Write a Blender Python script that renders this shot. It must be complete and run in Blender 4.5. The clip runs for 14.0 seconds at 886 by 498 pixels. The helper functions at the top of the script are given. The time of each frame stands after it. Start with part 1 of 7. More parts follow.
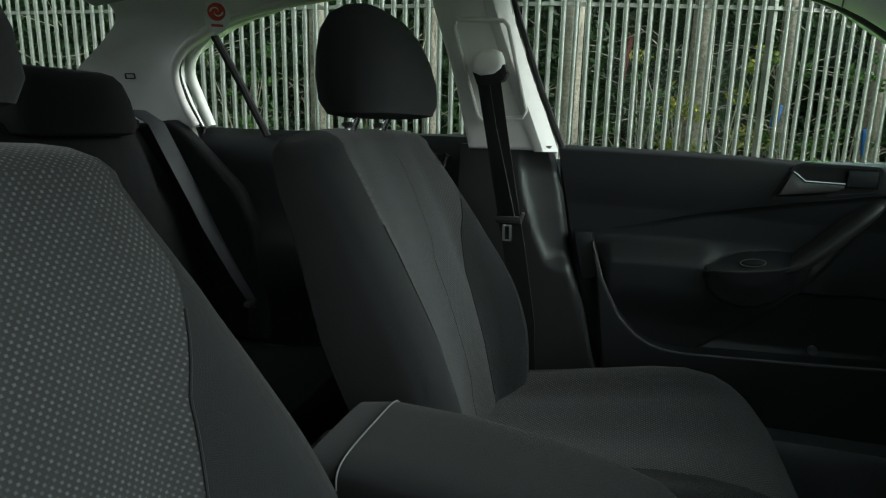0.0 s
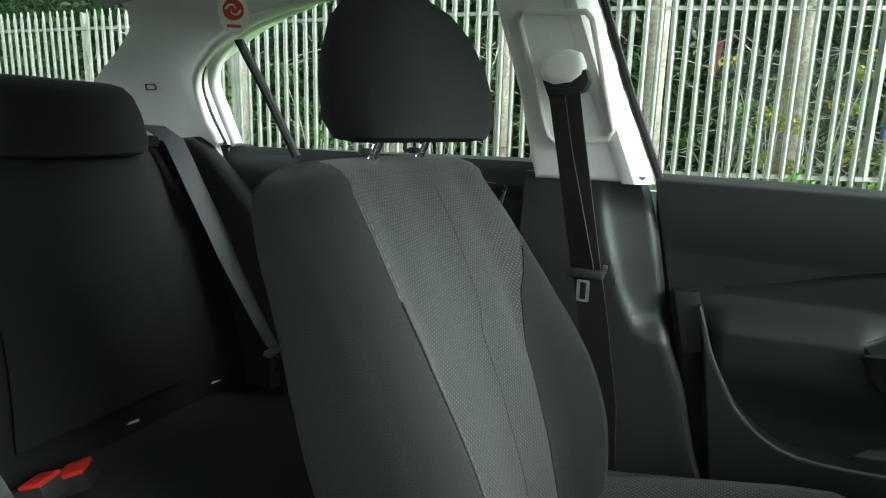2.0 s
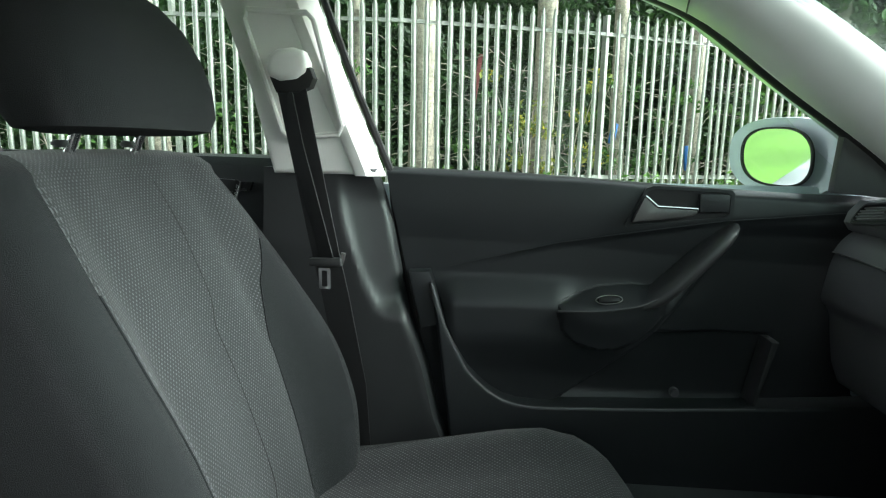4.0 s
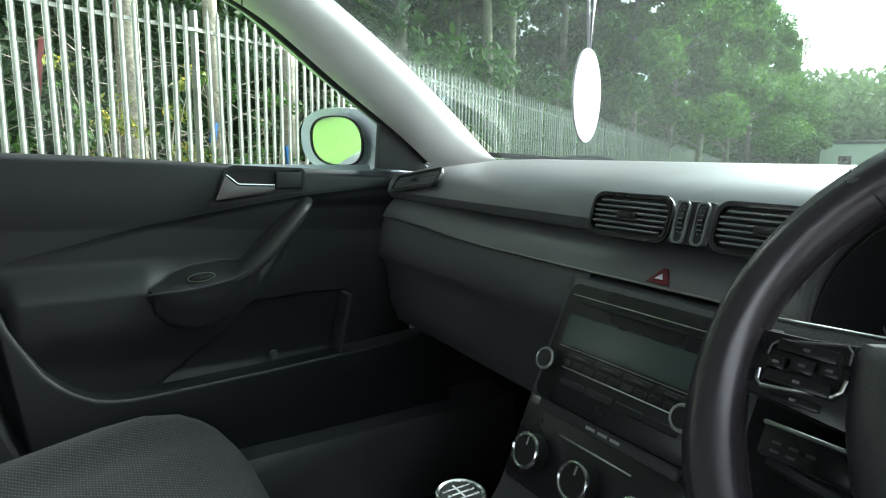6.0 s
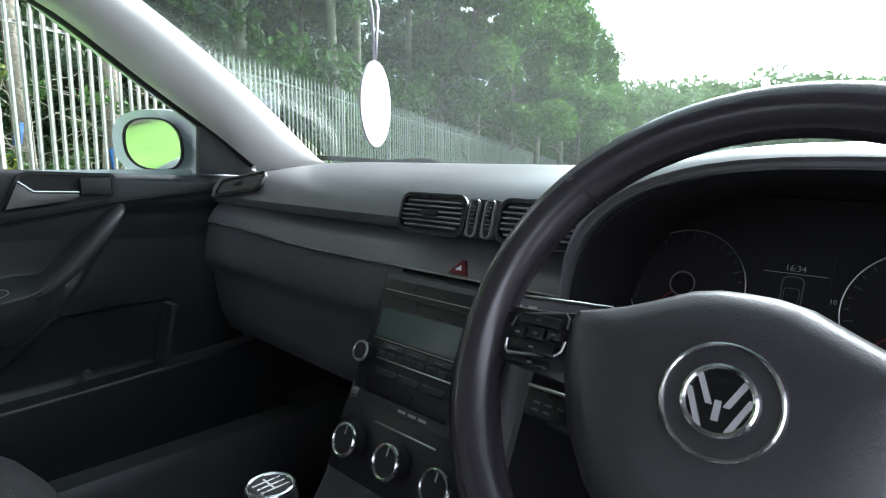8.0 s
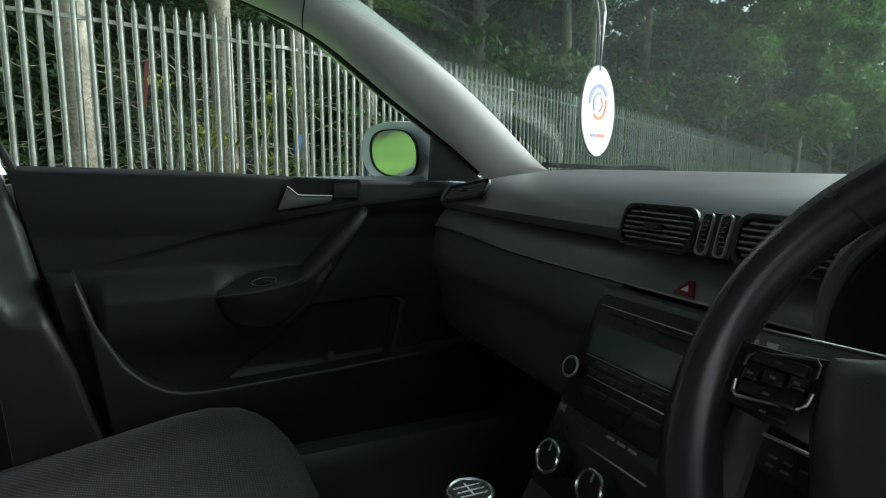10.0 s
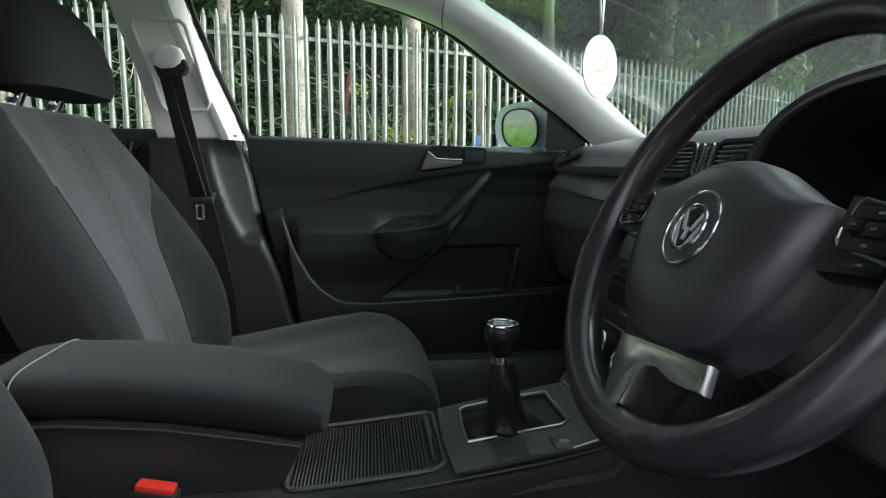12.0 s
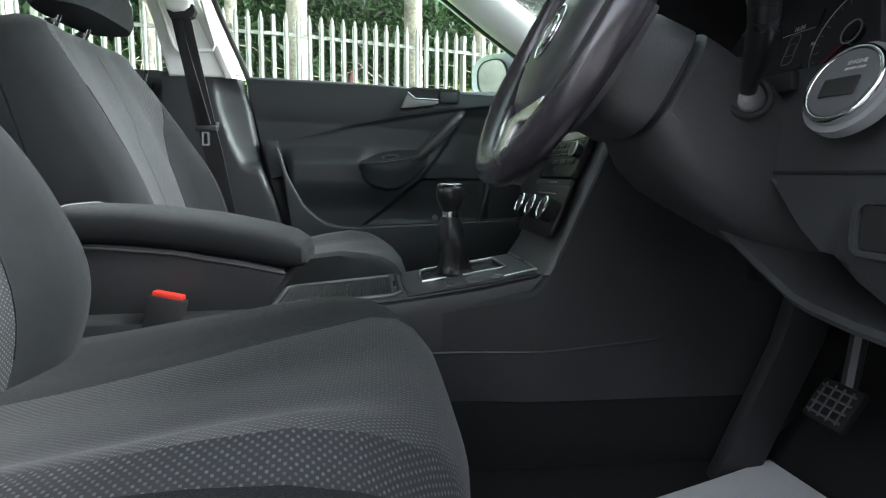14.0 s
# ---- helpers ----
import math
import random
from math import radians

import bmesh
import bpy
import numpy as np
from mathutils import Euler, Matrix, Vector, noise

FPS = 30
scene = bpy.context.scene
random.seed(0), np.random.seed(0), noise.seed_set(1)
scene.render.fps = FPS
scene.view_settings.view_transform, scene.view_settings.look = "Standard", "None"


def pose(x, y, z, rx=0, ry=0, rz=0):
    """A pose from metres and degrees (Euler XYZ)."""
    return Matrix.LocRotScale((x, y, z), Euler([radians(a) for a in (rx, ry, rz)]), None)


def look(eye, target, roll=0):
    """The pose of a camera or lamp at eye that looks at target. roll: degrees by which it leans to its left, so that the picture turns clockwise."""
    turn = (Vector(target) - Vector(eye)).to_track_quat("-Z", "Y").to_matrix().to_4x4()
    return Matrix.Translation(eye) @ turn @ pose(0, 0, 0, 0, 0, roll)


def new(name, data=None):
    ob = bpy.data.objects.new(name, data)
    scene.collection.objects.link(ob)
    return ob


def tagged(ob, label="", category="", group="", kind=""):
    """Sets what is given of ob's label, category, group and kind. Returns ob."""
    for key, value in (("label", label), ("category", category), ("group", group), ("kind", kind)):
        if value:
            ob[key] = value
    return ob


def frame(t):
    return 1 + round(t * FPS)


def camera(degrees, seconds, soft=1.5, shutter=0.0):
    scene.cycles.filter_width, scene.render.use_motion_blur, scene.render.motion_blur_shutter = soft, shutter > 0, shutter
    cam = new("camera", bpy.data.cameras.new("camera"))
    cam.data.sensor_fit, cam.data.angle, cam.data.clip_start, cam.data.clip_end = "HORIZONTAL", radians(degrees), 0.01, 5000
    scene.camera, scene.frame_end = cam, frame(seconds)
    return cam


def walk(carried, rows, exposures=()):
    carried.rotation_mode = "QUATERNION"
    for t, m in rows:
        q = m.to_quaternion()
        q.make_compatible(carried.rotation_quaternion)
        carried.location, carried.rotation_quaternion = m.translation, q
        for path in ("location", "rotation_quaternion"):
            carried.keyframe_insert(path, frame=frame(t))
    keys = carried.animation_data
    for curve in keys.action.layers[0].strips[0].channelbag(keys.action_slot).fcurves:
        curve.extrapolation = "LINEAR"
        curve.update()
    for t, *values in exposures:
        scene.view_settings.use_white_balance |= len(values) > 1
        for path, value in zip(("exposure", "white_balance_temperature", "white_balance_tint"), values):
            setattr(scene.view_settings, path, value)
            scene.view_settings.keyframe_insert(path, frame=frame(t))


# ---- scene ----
cam = camera(74.0, 14.0, 1.15)

EXPOSURES = [(0, -0.25, 6150, 2), (0.5, 0.33, 6150, 1), (1.5, 0.85, 6150, 1), (2.2, 1.1, 6150, 2), (4.4, 1.22, 6100, 2), (5, 1.27, 6100, 1), (6, 1.5, 6050, 7), (7.2, 1.74, 5850, 15), (9.3, 0.45, 6000, 18), (10, 0.02, 6050, 7), (11, 0.24, 6100, 9), (12, 0.78, 6100, 11), (13, 1.16, 6050, 11), (14, 1.84, 6050, 11)]
PATH = [
    (0, (0.163, -0.554, 0.994), (-0.428, 1.314, 0.59), 1.2),
    (0.5, (0.146, -0.457, 1.014), (-0.596, 1.355, 0.606), 1.2),
    (1, (0.125, -0.398, 1.02), (-0.68, 1.388, 0.614), 1.3),
    (1.5, (0.1, -0.325, 1.015), (-0.72, 1.457, 0.63), 1.4),
    (2, (0.098, -0.285, 1.017), (-0.715, 1.502, 0.637), 1.5),
    (2.2, (0.107, -0.271, 1.017), (-0.693, 1.522, 0.636), 1.5),
    (4.3, (0.201, -0.312, 0.999), (0.253, 1.658, 0.662), 1.1),
    (4.5, (0.207, -0.317, 1.001), (0.404, 1.645, 0.666), 1.1),
    (5, (0.218, -0.341, 0.989), (0.736, 1.563, 0.662), 0.9),
    (5.5, (0.225, -0.362, 0.969), (1.024, 1.443, 0.648), 1.0),
    (6, (0.222, -0.391, 0.966), (1.271, 1.282, 0.654), 0.9),
    (6.5, (0.219, -0.42, 0.966), (1.46, 1.117, 0.656), 0.7),
    (7, (0.219, -0.44, 0.969), (1.601, 0.975, 0.671), 0.6),
    (7.2, (0.223, -0.45, 0.965), (1.655, 0.914, 0.666), 0.6),
    (9.3, (0.243, -0.445, 0.974), (1.62, 0.977, 0.69), -0.0),
    (9.5, (0.243, -0.437, 0.971), (1.479, 1.11, 0.692), 0.3),
    (10, (0.256, -0.443, 0.972), (1.075, 1.359, 0.685), 0.4),
    (10.5, (0.268, -0.492, 0.966), (0.696, 1.441, 0.679), 0.5),
    (11, (0.281, -0.579, 0.944), (0.556, 1.382, 0.664), 0.6),
    (11.5, (0.288, -0.68, 0.932), (0.532, 1.285, 0.649), 0.6),
    (12, (0.307, -0.755, 0.893), (0.549, 1.211, 0.615), 0.4),
    (12.5, (0.332, -0.816, 0.853), (0.567, 1.151, 0.578), 0.3),
    (13, (0.339, -0.867, 0.802), (0.575, 1.102, 0.539), 0.4),
    (13.5, (0.343, -0.914, 0.742), (0.575, 1.056, 0.488), 0.5),
    (14, (0.357, -0.965, 0.704), (0.584, 1.007, 0.455), 0.5),
]
walk(cam, [(t, look(eye, target, roll)) for t, eye, target, roll in PATH], EXPOSURES)

# ---------------------------------------------------------------- light
world = bpy.data.worlds.new("overcast_sky")
scene.world = world
world.use_nodes = True
wn = world.node_tree.nodes
sky = wn.new("ShaderNodeTexSky")
sky.sky_type = "NISHITA"
sky.sun_disc = False
sky.sun_elevation, sky.sun_rotation = radians(29), radians(90)
sky.dust_density, sky.ozone_density = 4.0, 0.6
wn["Background"].inputs["Strength"].default_value = 0.15
cloud = wn.new("ShaderNodeHueSaturation")
cloud.inputs["Saturation"].default_value, cloud.inputs["Value"].default_value = 0.12, 2.0
world.node_tree.links.new(sky.outputs[0], cloud.inputs["Color"])
world.node_tree.links.new(cloud.outputs[0], wn["Background"].inputs["Color"])
sun = new("sun", bpy.data.lights.new("sun", "SUN"))
sun.data.energy, sun.data.angle, sun.data.color = 4.2, radians(45), (1.0, 0.97, 0.93)
sun.matrix_world = look((18, 0.5, 10.0), (0, 0, 0))

# ---------------------------------------------------------------- materials
def mat(name, color, rough=0.6, metal=0.0, bump=0.0, bump_scale=400.0, vary=0.12, vary_scale=9.0, spec=0.5,
        coat=0.0, sheen=0.0, fine=0.0, fine_scale=60.0):
    """Principled surface with large soft variation, optional fine mottling and fine relief."""
    m = bpy.data.materials.new(name)
    m.use_nodes = True
    nt = m.node_tree
    p = nt.nodes["Principled BSDF"]
    tc = nt.nodes.new("ShaderNodeTexCoord")
    p.inputs["Metallic"].default_value = metal
    p.inputs["Specular IOR Level"].default_value = spec
    p.inputs["Coat Weight"].default_value = coat
    p.inputs["Sheen Weight"].default_value = sheen
    n1 = nt.nodes.new("ShaderNodeTexNoise")
    n1.inputs["Scale"].default_value = vary_scale
    n1.inputs["Detail"].default_value = 5
    nt.links.new(tc.outputs["Object"], n1.inputs["Vector"])
    ramp = nt.nodes.new("ShaderNodeValToRGB")
    e = ramp.color_ramp.elements
    e[0].position, e[1].position = 0.3, 0.7
    e[0].color = (*[c * (1 - vary) for c in color], 1)
    e[1].color = (*[min(1, c * (1 + vary)) for c in color], 1)
    nt.links.new(n1.outputs["Fac"], ramp.inputs["Fac"])
    out = ramp.outputs["Color"]
    if fine:
        n3 = nt.nodes.new("ShaderNodeTexNoise")
        n3.inputs["Scale"].default_value = fine_scale
        n3.inputs["Detail"].default_value = 3
        nt.links.new(tc.outputs["Object"], n3.inputs["Vector"])
        mr = nt.nodes.new("ShaderNodeMapRange")
        mr.inputs["From Min"].default_value, mr.inputs["From Max"].default_value = 0.3, 0.7
        mr.inputs["To Min"].default_value, mr.inputs["To Max"].default_value = 1 - fine, 1 + fine
        nt.links.new(n3.outputs["Fac"], mr.inputs["Value"])
        mul = nt.nodes.new("ShaderNodeVectorMath")
        mul.operation = "SCALE"
        nt.links.new(out, mul.inputs[0])
        nt.links.new(mr.outputs[0], mul.inputs["Scale"])
        out = mul.outputs[0]
    nt.links.new(out, p.inputs["Base Color"])
    rr = nt.nodes.new("ShaderNodeMapRange")
    rr.inputs["To Min"].default_value, rr.inputs["To Max"].default_value = max(0.02, rough - 0.07), min(1, rough + 0.07)
    nt.links.new(n1.outputs["Fac"], rr.inputs["Value"])
    nt.links.new(rr.outputs[0], p.inputs["Roughness"])
    if bump:
        n2 = nt.nodes.new("ShaderNodeTexNoise")
        n2.inputs["Scale"].default_value = bump_scale
        n2.inputs["Detail"].default_value = 2
        nt.links.new(tc.outputs["Object"], n2.inputs["Vector"])
        b = nt.nodes.new("ShaderNodeBump")
        b.inputs["Strength"].default_value, b.inputs["Distance"].default_value = bump, 0.002
        nt.links.new(n2.outputs["Fac"], b.inputs["Height"])
        nt.links.new(b.outputs[0], p.inputs["Normal"])
    return m


def weave(name, dark, light, px, py, stripe=0.0):
    """Seat cloth: staggered light dashes woven into a dark ground, laid out in metres on the UV map."""
    m = mat(name, dark, 0.9, bump=0.0, sheen=0.15, vary=0.1)
    nt = m.node_tree
    p = nt.nodes["Principled BSDF"]
    uv = nt.nodes.new("ShaderNodeUVMap")
    sep = nt.nodes.new("ShaderNodeSeparateXYZ")
    nt.links.new(uv.outputs[0], sep.inputs[0])

    def op(kind, a, b=None):
        n = nt.nodes.new("ShaderNodeMath")
        n.operation = kind
        for i, v in enumerate((a, b)):
            if v is None:
                continue
            if isinstance(v, (int, float)):
                n.inputs[i].default_value = v
            else:
                nt.links.new(v, n.inputs[i])
        return n.outputs[0]

    v = op("DIVIDE", sep.outputs[1], py)
    row = op("FLOOR", v)
    shift = op("MULTIPLY", op("MODULO", row, 2.0), 0.5)
    u = op("ADD", op("DIVIDE", sep.outputs[0], px), shift)
    fu = op("ABSOLUTE", op("SUBTRACT", op("FRACT", u), 0.5))
    fv = op("ABSOLUTE", op("SUBTRACT", op("FRACT", v), 0.5))
    def soft(x, lo, hi):
        n = nt.nodes.new("ShaderNodeMapRange")
        n.interpolation_type = "SMOOTHSTEP"
        n.inputs["From Min"].default_value, n.inputs["From Max"].default_value = lo, hi
        n.inputs["To Min"].default_value, n.inputs["To Max"].default_value = 1.0, 0.0
        nt.links.new(x, n.inputs["Value"])
        return n.outputs[0]

    cell = nt.nodes.new("ShaderNodeCombineXYZ")
    nt.links.new(op("FLOOR", u), cell.inputs[0])
    nt.links.new(row, cell.inputs[1])
    chance = nt.nodes.new("ShaderNodeTexWhiteNoise")
    chance.noise_dimensions = "2D"
    nt.links.new(cell.outputs[0], chance.inputs["Vector"])
    level = op("ADD", op("MULTIPLY", chance.outputs["Value"], 0.55), 0.45)
    dash = op("MULTIPLY", op("MULTIPLY", soft(fu, 0.06, 0.26), soft(fv, 0.16, 0.42)), level)
    mix = nt.nodes.new("ShaderNodeMix")
    mix.data_type = "RGBA"
    old = p.inputs["Base Color"].links[0].from_socket
    nt.links.new(dash, mix.inputs["Factor"])
    nt.links.new(old, mix.inputs["A"])
    mix.inputs["B"].default_value = (*light, 1)
    nt.links.new(mix.outputs["Result"], p.inputs["Base Color"])
    b = nt.nodes.new("ShaderNodeBump")
    b.inputs["Strength"].default_value, b.inputs["Distance"].default_value = 0.5, 0.001
    nt.links.new(dash, b.inputs["Height"])
    nt.links.new(b.outputs[0], p.inputs["Normal"])
    return m


def clear(name, tint=(1, 1, 1), gloss=0.06, haze=0.0):
    """Window glass: see-through with a Fresnel sheen and a thin pale film for glare on dusty glass."""
    m = bpy.data.materials.new(name)
    m.use_nodes = True
    nt = m.node_tree
    nt.nodes.remove(nt.nodes["Principled BSDF"])
    out = nt.nodes["Material Output"]
    tr = nt.nodes.new("ShaderNodeBsdfTransparent")
    tr.inputs[0].default_value = (*tint, 1)
    gl = nt.nodes.new("ShaderNodeBsdfGlossy")
    gl.inputs["Roughness"].default_value = 0.02
    lw = nt.nodes.new("ShaderNodeLayerWeight")
    lw.inputs["Blend"].default_value = 0.5
    pw = nt.nodes.new("ShaderNodeMath")
    pw.operation = "POWER"
    pw.inputs[1].default_value = 4.0
    nt.links.new(lw.outputs["Facing"], pw.inputs[0])
    fr = nt.nodes.new("ShaderNodeMapRange")
    fr.inputs["To Min"].default_value, fr.inputs["To Max"].default_value = gloss * 0.5, 0.5
    nt.links.new(pw.outputs[0], fr.inputs["Value"])
    a = nt.nodes.new("ShaderNodeMixShader")
    nt.links.new(fr.outputs[0], a.inputs[0])
    nt.links.new(tr.outputs[0], a.inputs[1])
    nt.links.new(gl.outputs[0], a.inputs[2])
    last = a
    if haze:
        # pale translucent film paints the glare that veils the dusty glass
        df = nt.nodes.new("ShaderNodeBsdfTranslucent")
        df.inputs[0].default_value = (0.9, 0.95, 0.92, 1)
        tc = nt.nodes.new("ShaderNodeTexCoord")
        nz = nt.nodes.new("ShaderNodeTexNoise")
        nz.inputs["Scale"].default_value = 2.2
        nt.links.new(tc.outputs["Object"], nz.inputs["Vector"])
        mr = nt.nodes.new("ShaderNodeMapRange")
        mr.inputs["From Min"].default_value, mr.inputs["From Max"].default_value = 0.3, 0.7
        mr.inputs["To Min"].default_value, mr.inputs["To Max"].default_value = haze * 0.4, haze * 1.6
        nt.links.new(nz.outputs["Fac"], mr.inputs["Value"])
        b = nt.nodes.new("ShaderNodeMixShader")
        nt.links.new(mr.outputs[0], b.inputs[0])
        nt.links.new(a.outputs[0], b.inputs[1])
        nt.links.new(df.outputs[0], b.inputs[2])
        last = b
    nt.links.new(last.outputs[0], out.inputs["Surface"])
    return m


def leafy(name, color, light):
    """Leaves: each leaf its own green, letting some light through."""
    m = bpy.data.materials.new(name)
    m.use_nodes = True
    nt = m.node_tree
    p = nt.nodes["Principled BSDF"]
    geo = nt.nodes.new("ShaderNodeNewGeometry")
    ramp = nt.nodes.new("ShaderNodeValToRGB")
    ramp.color_ramp.elements[0].color = (*color, 1)
    ramp.color_ramp.elements[1].color = (*light, 1)
    nt.links.new(geo.outputs["Random Per Island"], ramp.inputs["Fac"])
    nt.links.new(ramp.outputs[0], p.inputs["Base Color"])
    p.inputs["Roughness"].default_value = 0.55
    tl = nt.nodes.new("ShaderNodeBsdfTranslucent")
    nt.links.new(ramp.outputs[0], tl.inputs[0])
    mix = nt.nodes.new("ShaderNodeMixShader")
    mix.inputs[0].default_value = 0.35
    nt.links.new(p.outputs[0], mix.inputs[1])
    nt.links.new(tl.outputs[0], mix.inputs[2])
    nt.links.new(mix.outputs[0], nt.nodes["Material Output"].inputs["Surface"])
    return m


PLASTIC = mat("grained_black_plastic", (0.036, 0.037, 0.038), 0.4, bump=0.2, bump_scale=650)
DOORSKIN = mat("soft_door_skin", (0.016, 0.0185, 0.020), 0.40, spec=0.5, bump=0.14, bump_scale=1100)
DASH = mat("soft_dash_skin", (0.155, 0.158, 0.163), 0.33, spec=0.9, bump=0.12, bump_scale=480)
GLOSSBLACK = mat("satin_black_plastic", (0.012, 0.012, 0.013), 0.28, vary=0.05)
DECOR = mat("satin_dark_decor", (0.125, 0.127, 0.13), 0.3, spec=0.9, vary=0.06)
LEVER = mat("dull_satin_lever", (0.19, 0.19, 0.185), 0.36, metal=1.0, vary=0.04)
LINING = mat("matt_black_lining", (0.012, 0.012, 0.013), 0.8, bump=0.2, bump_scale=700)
PILLARSKIN = mat("satin_pillar_plastic", (0.03, 0.032, 0.033), 0.34, bump=0.2, bump_scale=900)
SLAT = mat("satin_vent_plastic", (0.2, 0.203, 0.207), 0.3)
HARD = mat("hard_grey_plastic", (0.075, 0.076, 0.079), 0.34, spec=0.8, bump=0.3, bump_scale=700)
CLOTH = mat("plain_seat_cloth", (0.0115, 0.0127, 0.0138), 0.92, bump=0.6, bump_scale=1300, spec=0.25, sheen=0.06, fine=0.15, fine_scale=500)
WEAVE = weave("dashed_seat_cloth", (0.0118, 0.013, 0.014), (0.070, 0.073, 0.080), 0.0060, 0.0038)
LEATHER = mat("black_leather", (0.034, 0.030, 0.036), 0.25, spec=0.95, bump=0.04, bump_scale=1300)
HUBSKIN = mat("grained_airbag_skin", (0.040, 0.0385, 0.043), 0.34, spec=0.95, bump=0.12, bump_scale=800)
CARPET = mat("black_carpet", (0.014, 0.014, 0.015), 0.97, bump=0.9, bump_scale=900, fine=0.3, fine_scale=700)
TRIM = mat("pale_grey_pillar_trim", (0.84, 0.83, 0.80), 0.42, bump=0.12, bump_scale=900, vary=0.04)
LINER = mat("grey_headliner_cloth", (0.42, 0.42, 0.4), 0.95, bump=0.4, bump_scale=900, vary=0.05)
WEBBING = mat("black_belt_webbing", (0.016, 0.016, 0.017), 0.75, bump=0.5, bump_scale=900)
# same black webbing, colour greyed for the sheen on the rear belt
SILKWEB = mat("sheen_greyed_webbing", (0.022, 0.026, 0.031), 0.58, bump=0.3, bump_scale=900)
CHROME = mat("chrome", (0.75, 0.75, 0.76), 0.14, metal=1.0, vary=0.03)
SATIN = mat("satin_silver", (0.55, 0.55, 0.54), 0.3, metal=1.0, vary=0.04)
INSERT = mat("brushed_insert_chrome", (0.8, 0.79, 0.8), 0.22, metal=1.0, vary=0.03)
# pale non-metal grey carries the bright reflection of the badge's chrome bars
BADGE = mat("badge_chrome_gleam", (0.55, 0.55, 0.57), 0.28, vary=0.03)
STITCH = mat("pale_stitch_thread", (0.115, 0.118, 0.122), 0.8)
RUBBER = mat("black_rubber", (0.01, 0.01, 0.01), 0.7)
RED = mat("red_release_plastic", (0.62, 0.035, 0.02), 0.4, vary=0.05)
HAZARD = mat("dark_red_button", (0.14, 0.01, 0.014), 0.3)
SCREEN = mat("grey_green_display", (0.045, 0.065, 0.06), 0.18, vary=0.05)
SILVER = mat("silver_car_paint", (0.62, 0.69, 0.74), 0.32, metal=0.12, coat=0.7, vary=0.04)
MIRROR = mat("mirror_glass", (0.9, 0.92, 0.9), 0.02, metal=1.0, vary=0.0)
CARD = mat("white_card", (0.82, 0.83, 0.85), 0.7, vary=0.02)
INKPALE = mat("pale_blue_print", (0.4, 0.42, 0.66), 0.6)
INKORANGE = mat("orange_print", (0.78, 0.34, 0.18), 0.6)
INKRED = mat("red_print", (0.62, 0.06, 0.04), 0.6)
INKGREY = mat("pale_grey_print", (0.4, 0.4, 0.4), 0.5)
DECK = mat("satin_console_plastic", (0.078, 0.079, 0.083), 0.31, spec=0.8, bump=0.1, bump_scale=900)
GAITER = mat("creased_black_leather", (0.013, 0.013, 0.014), 0.38, spec=0.6, bump=0.25, bump_scale=260)
GLASS = clear("side_glass", (0.93, 0.96, 0.94))
SCREENGLASS = clear("windscreen_glass", (0.63, 0.715, 0.675), haze=0.006)
STEEL = mat("galvanised_steel", (0.27, 0.285, 0.26), 0.5, metal=0.3, vary=0.22, vary_scale=3.0, fine=0.2, fine_scale=40)
BARK = mat("grey_bark", (0.27, 0.25, 0.2), 0.95, bump=0.9, bump_scale=25, vary=0.35, vary_scale=4, fine=0.4, fine_scale=24)
TWIG = mat("dry_twigs", (0.34, 0.31, 0.25), 0.9, vary=0.4)
EARTH = mat("leaf_litter", (0.05, 0.042, 0.028), 0.97, vary=0.4, vary_scale=1.2, fine=0.5, fine_scale=20, bump=0.8, bump_scale=20)
GRASSGROUND = mat("meadow", (0.11, 0.24, 0.035), 0.95, vary=0.3, vary_scale=0.6, fine=0.4, fine_scale=14)
ASPHALT = mat("asphalt", (0.15, 0.148, 0.145), 0.92, vary=0.2, vary_scale=1.0, fine=0.4, fine_scale=120, bump=0.6, bump_scale=150)
LEAF_A = leafy("mid_green_leaves", (0.035, 0.095, 0.022), (0.12, 0.25, 0.05))
LEAF_B = leafy("dark_green_leaves", (0.018, 0.045, 0.016), (0.05, 0.11, 0.03))
LEAF_C = leafy("yellow_green_leaves", (0.1, 0.17, 0.03), (0.3, 0.34, 0.04))
BLOSSOM = leafy("yellow_blossom", (0.5, 0.4, 0.03), (0.75, 0.62, 0.05))
LEAF_E = leafy("light_green_leaves", (0.06, 0.14, 0.03), (0.2, 0.34, 0.07))
# green paled to carry the haze of distance
LEAF_F = leafy("haze_paled_leaves", (0.15, 0.22, 0.1), (0.3, 0.4, 0.19))
LEAF_D = leafy("grass_blades", (0.07, 0.16, 0.03), (0.16, 0.3, 0.06))

# ---------------------------------------------------------------- mesh helpers
def part(name, bm, material, parent=None, label="", smooth=True):
    """Links a bmesh as one mesh object, under a thing if one is given."""
    me = bpy.data.meshes.new(name)
    bm.normal_update()
    bm.to_mesh(me)
    bm.free()
    me.materials.append(material)
    if smooth:
        me.polygons.foreach_set("use_smooth", [True] * len(me.polygons))
        me.set_sharp_from_angle(angle=radians(38))
    ob = new(name, me)
    if parent:
        ob.parent = parent
    if label:
        ob["label"] = label
    return ob


def thing(name, label, category, group="", kind="", at=(0, 0, 0)):
    ob = new(name)
    ob.empty_display_size = 0.05
    return tagged(ob, label, category, group, kind)


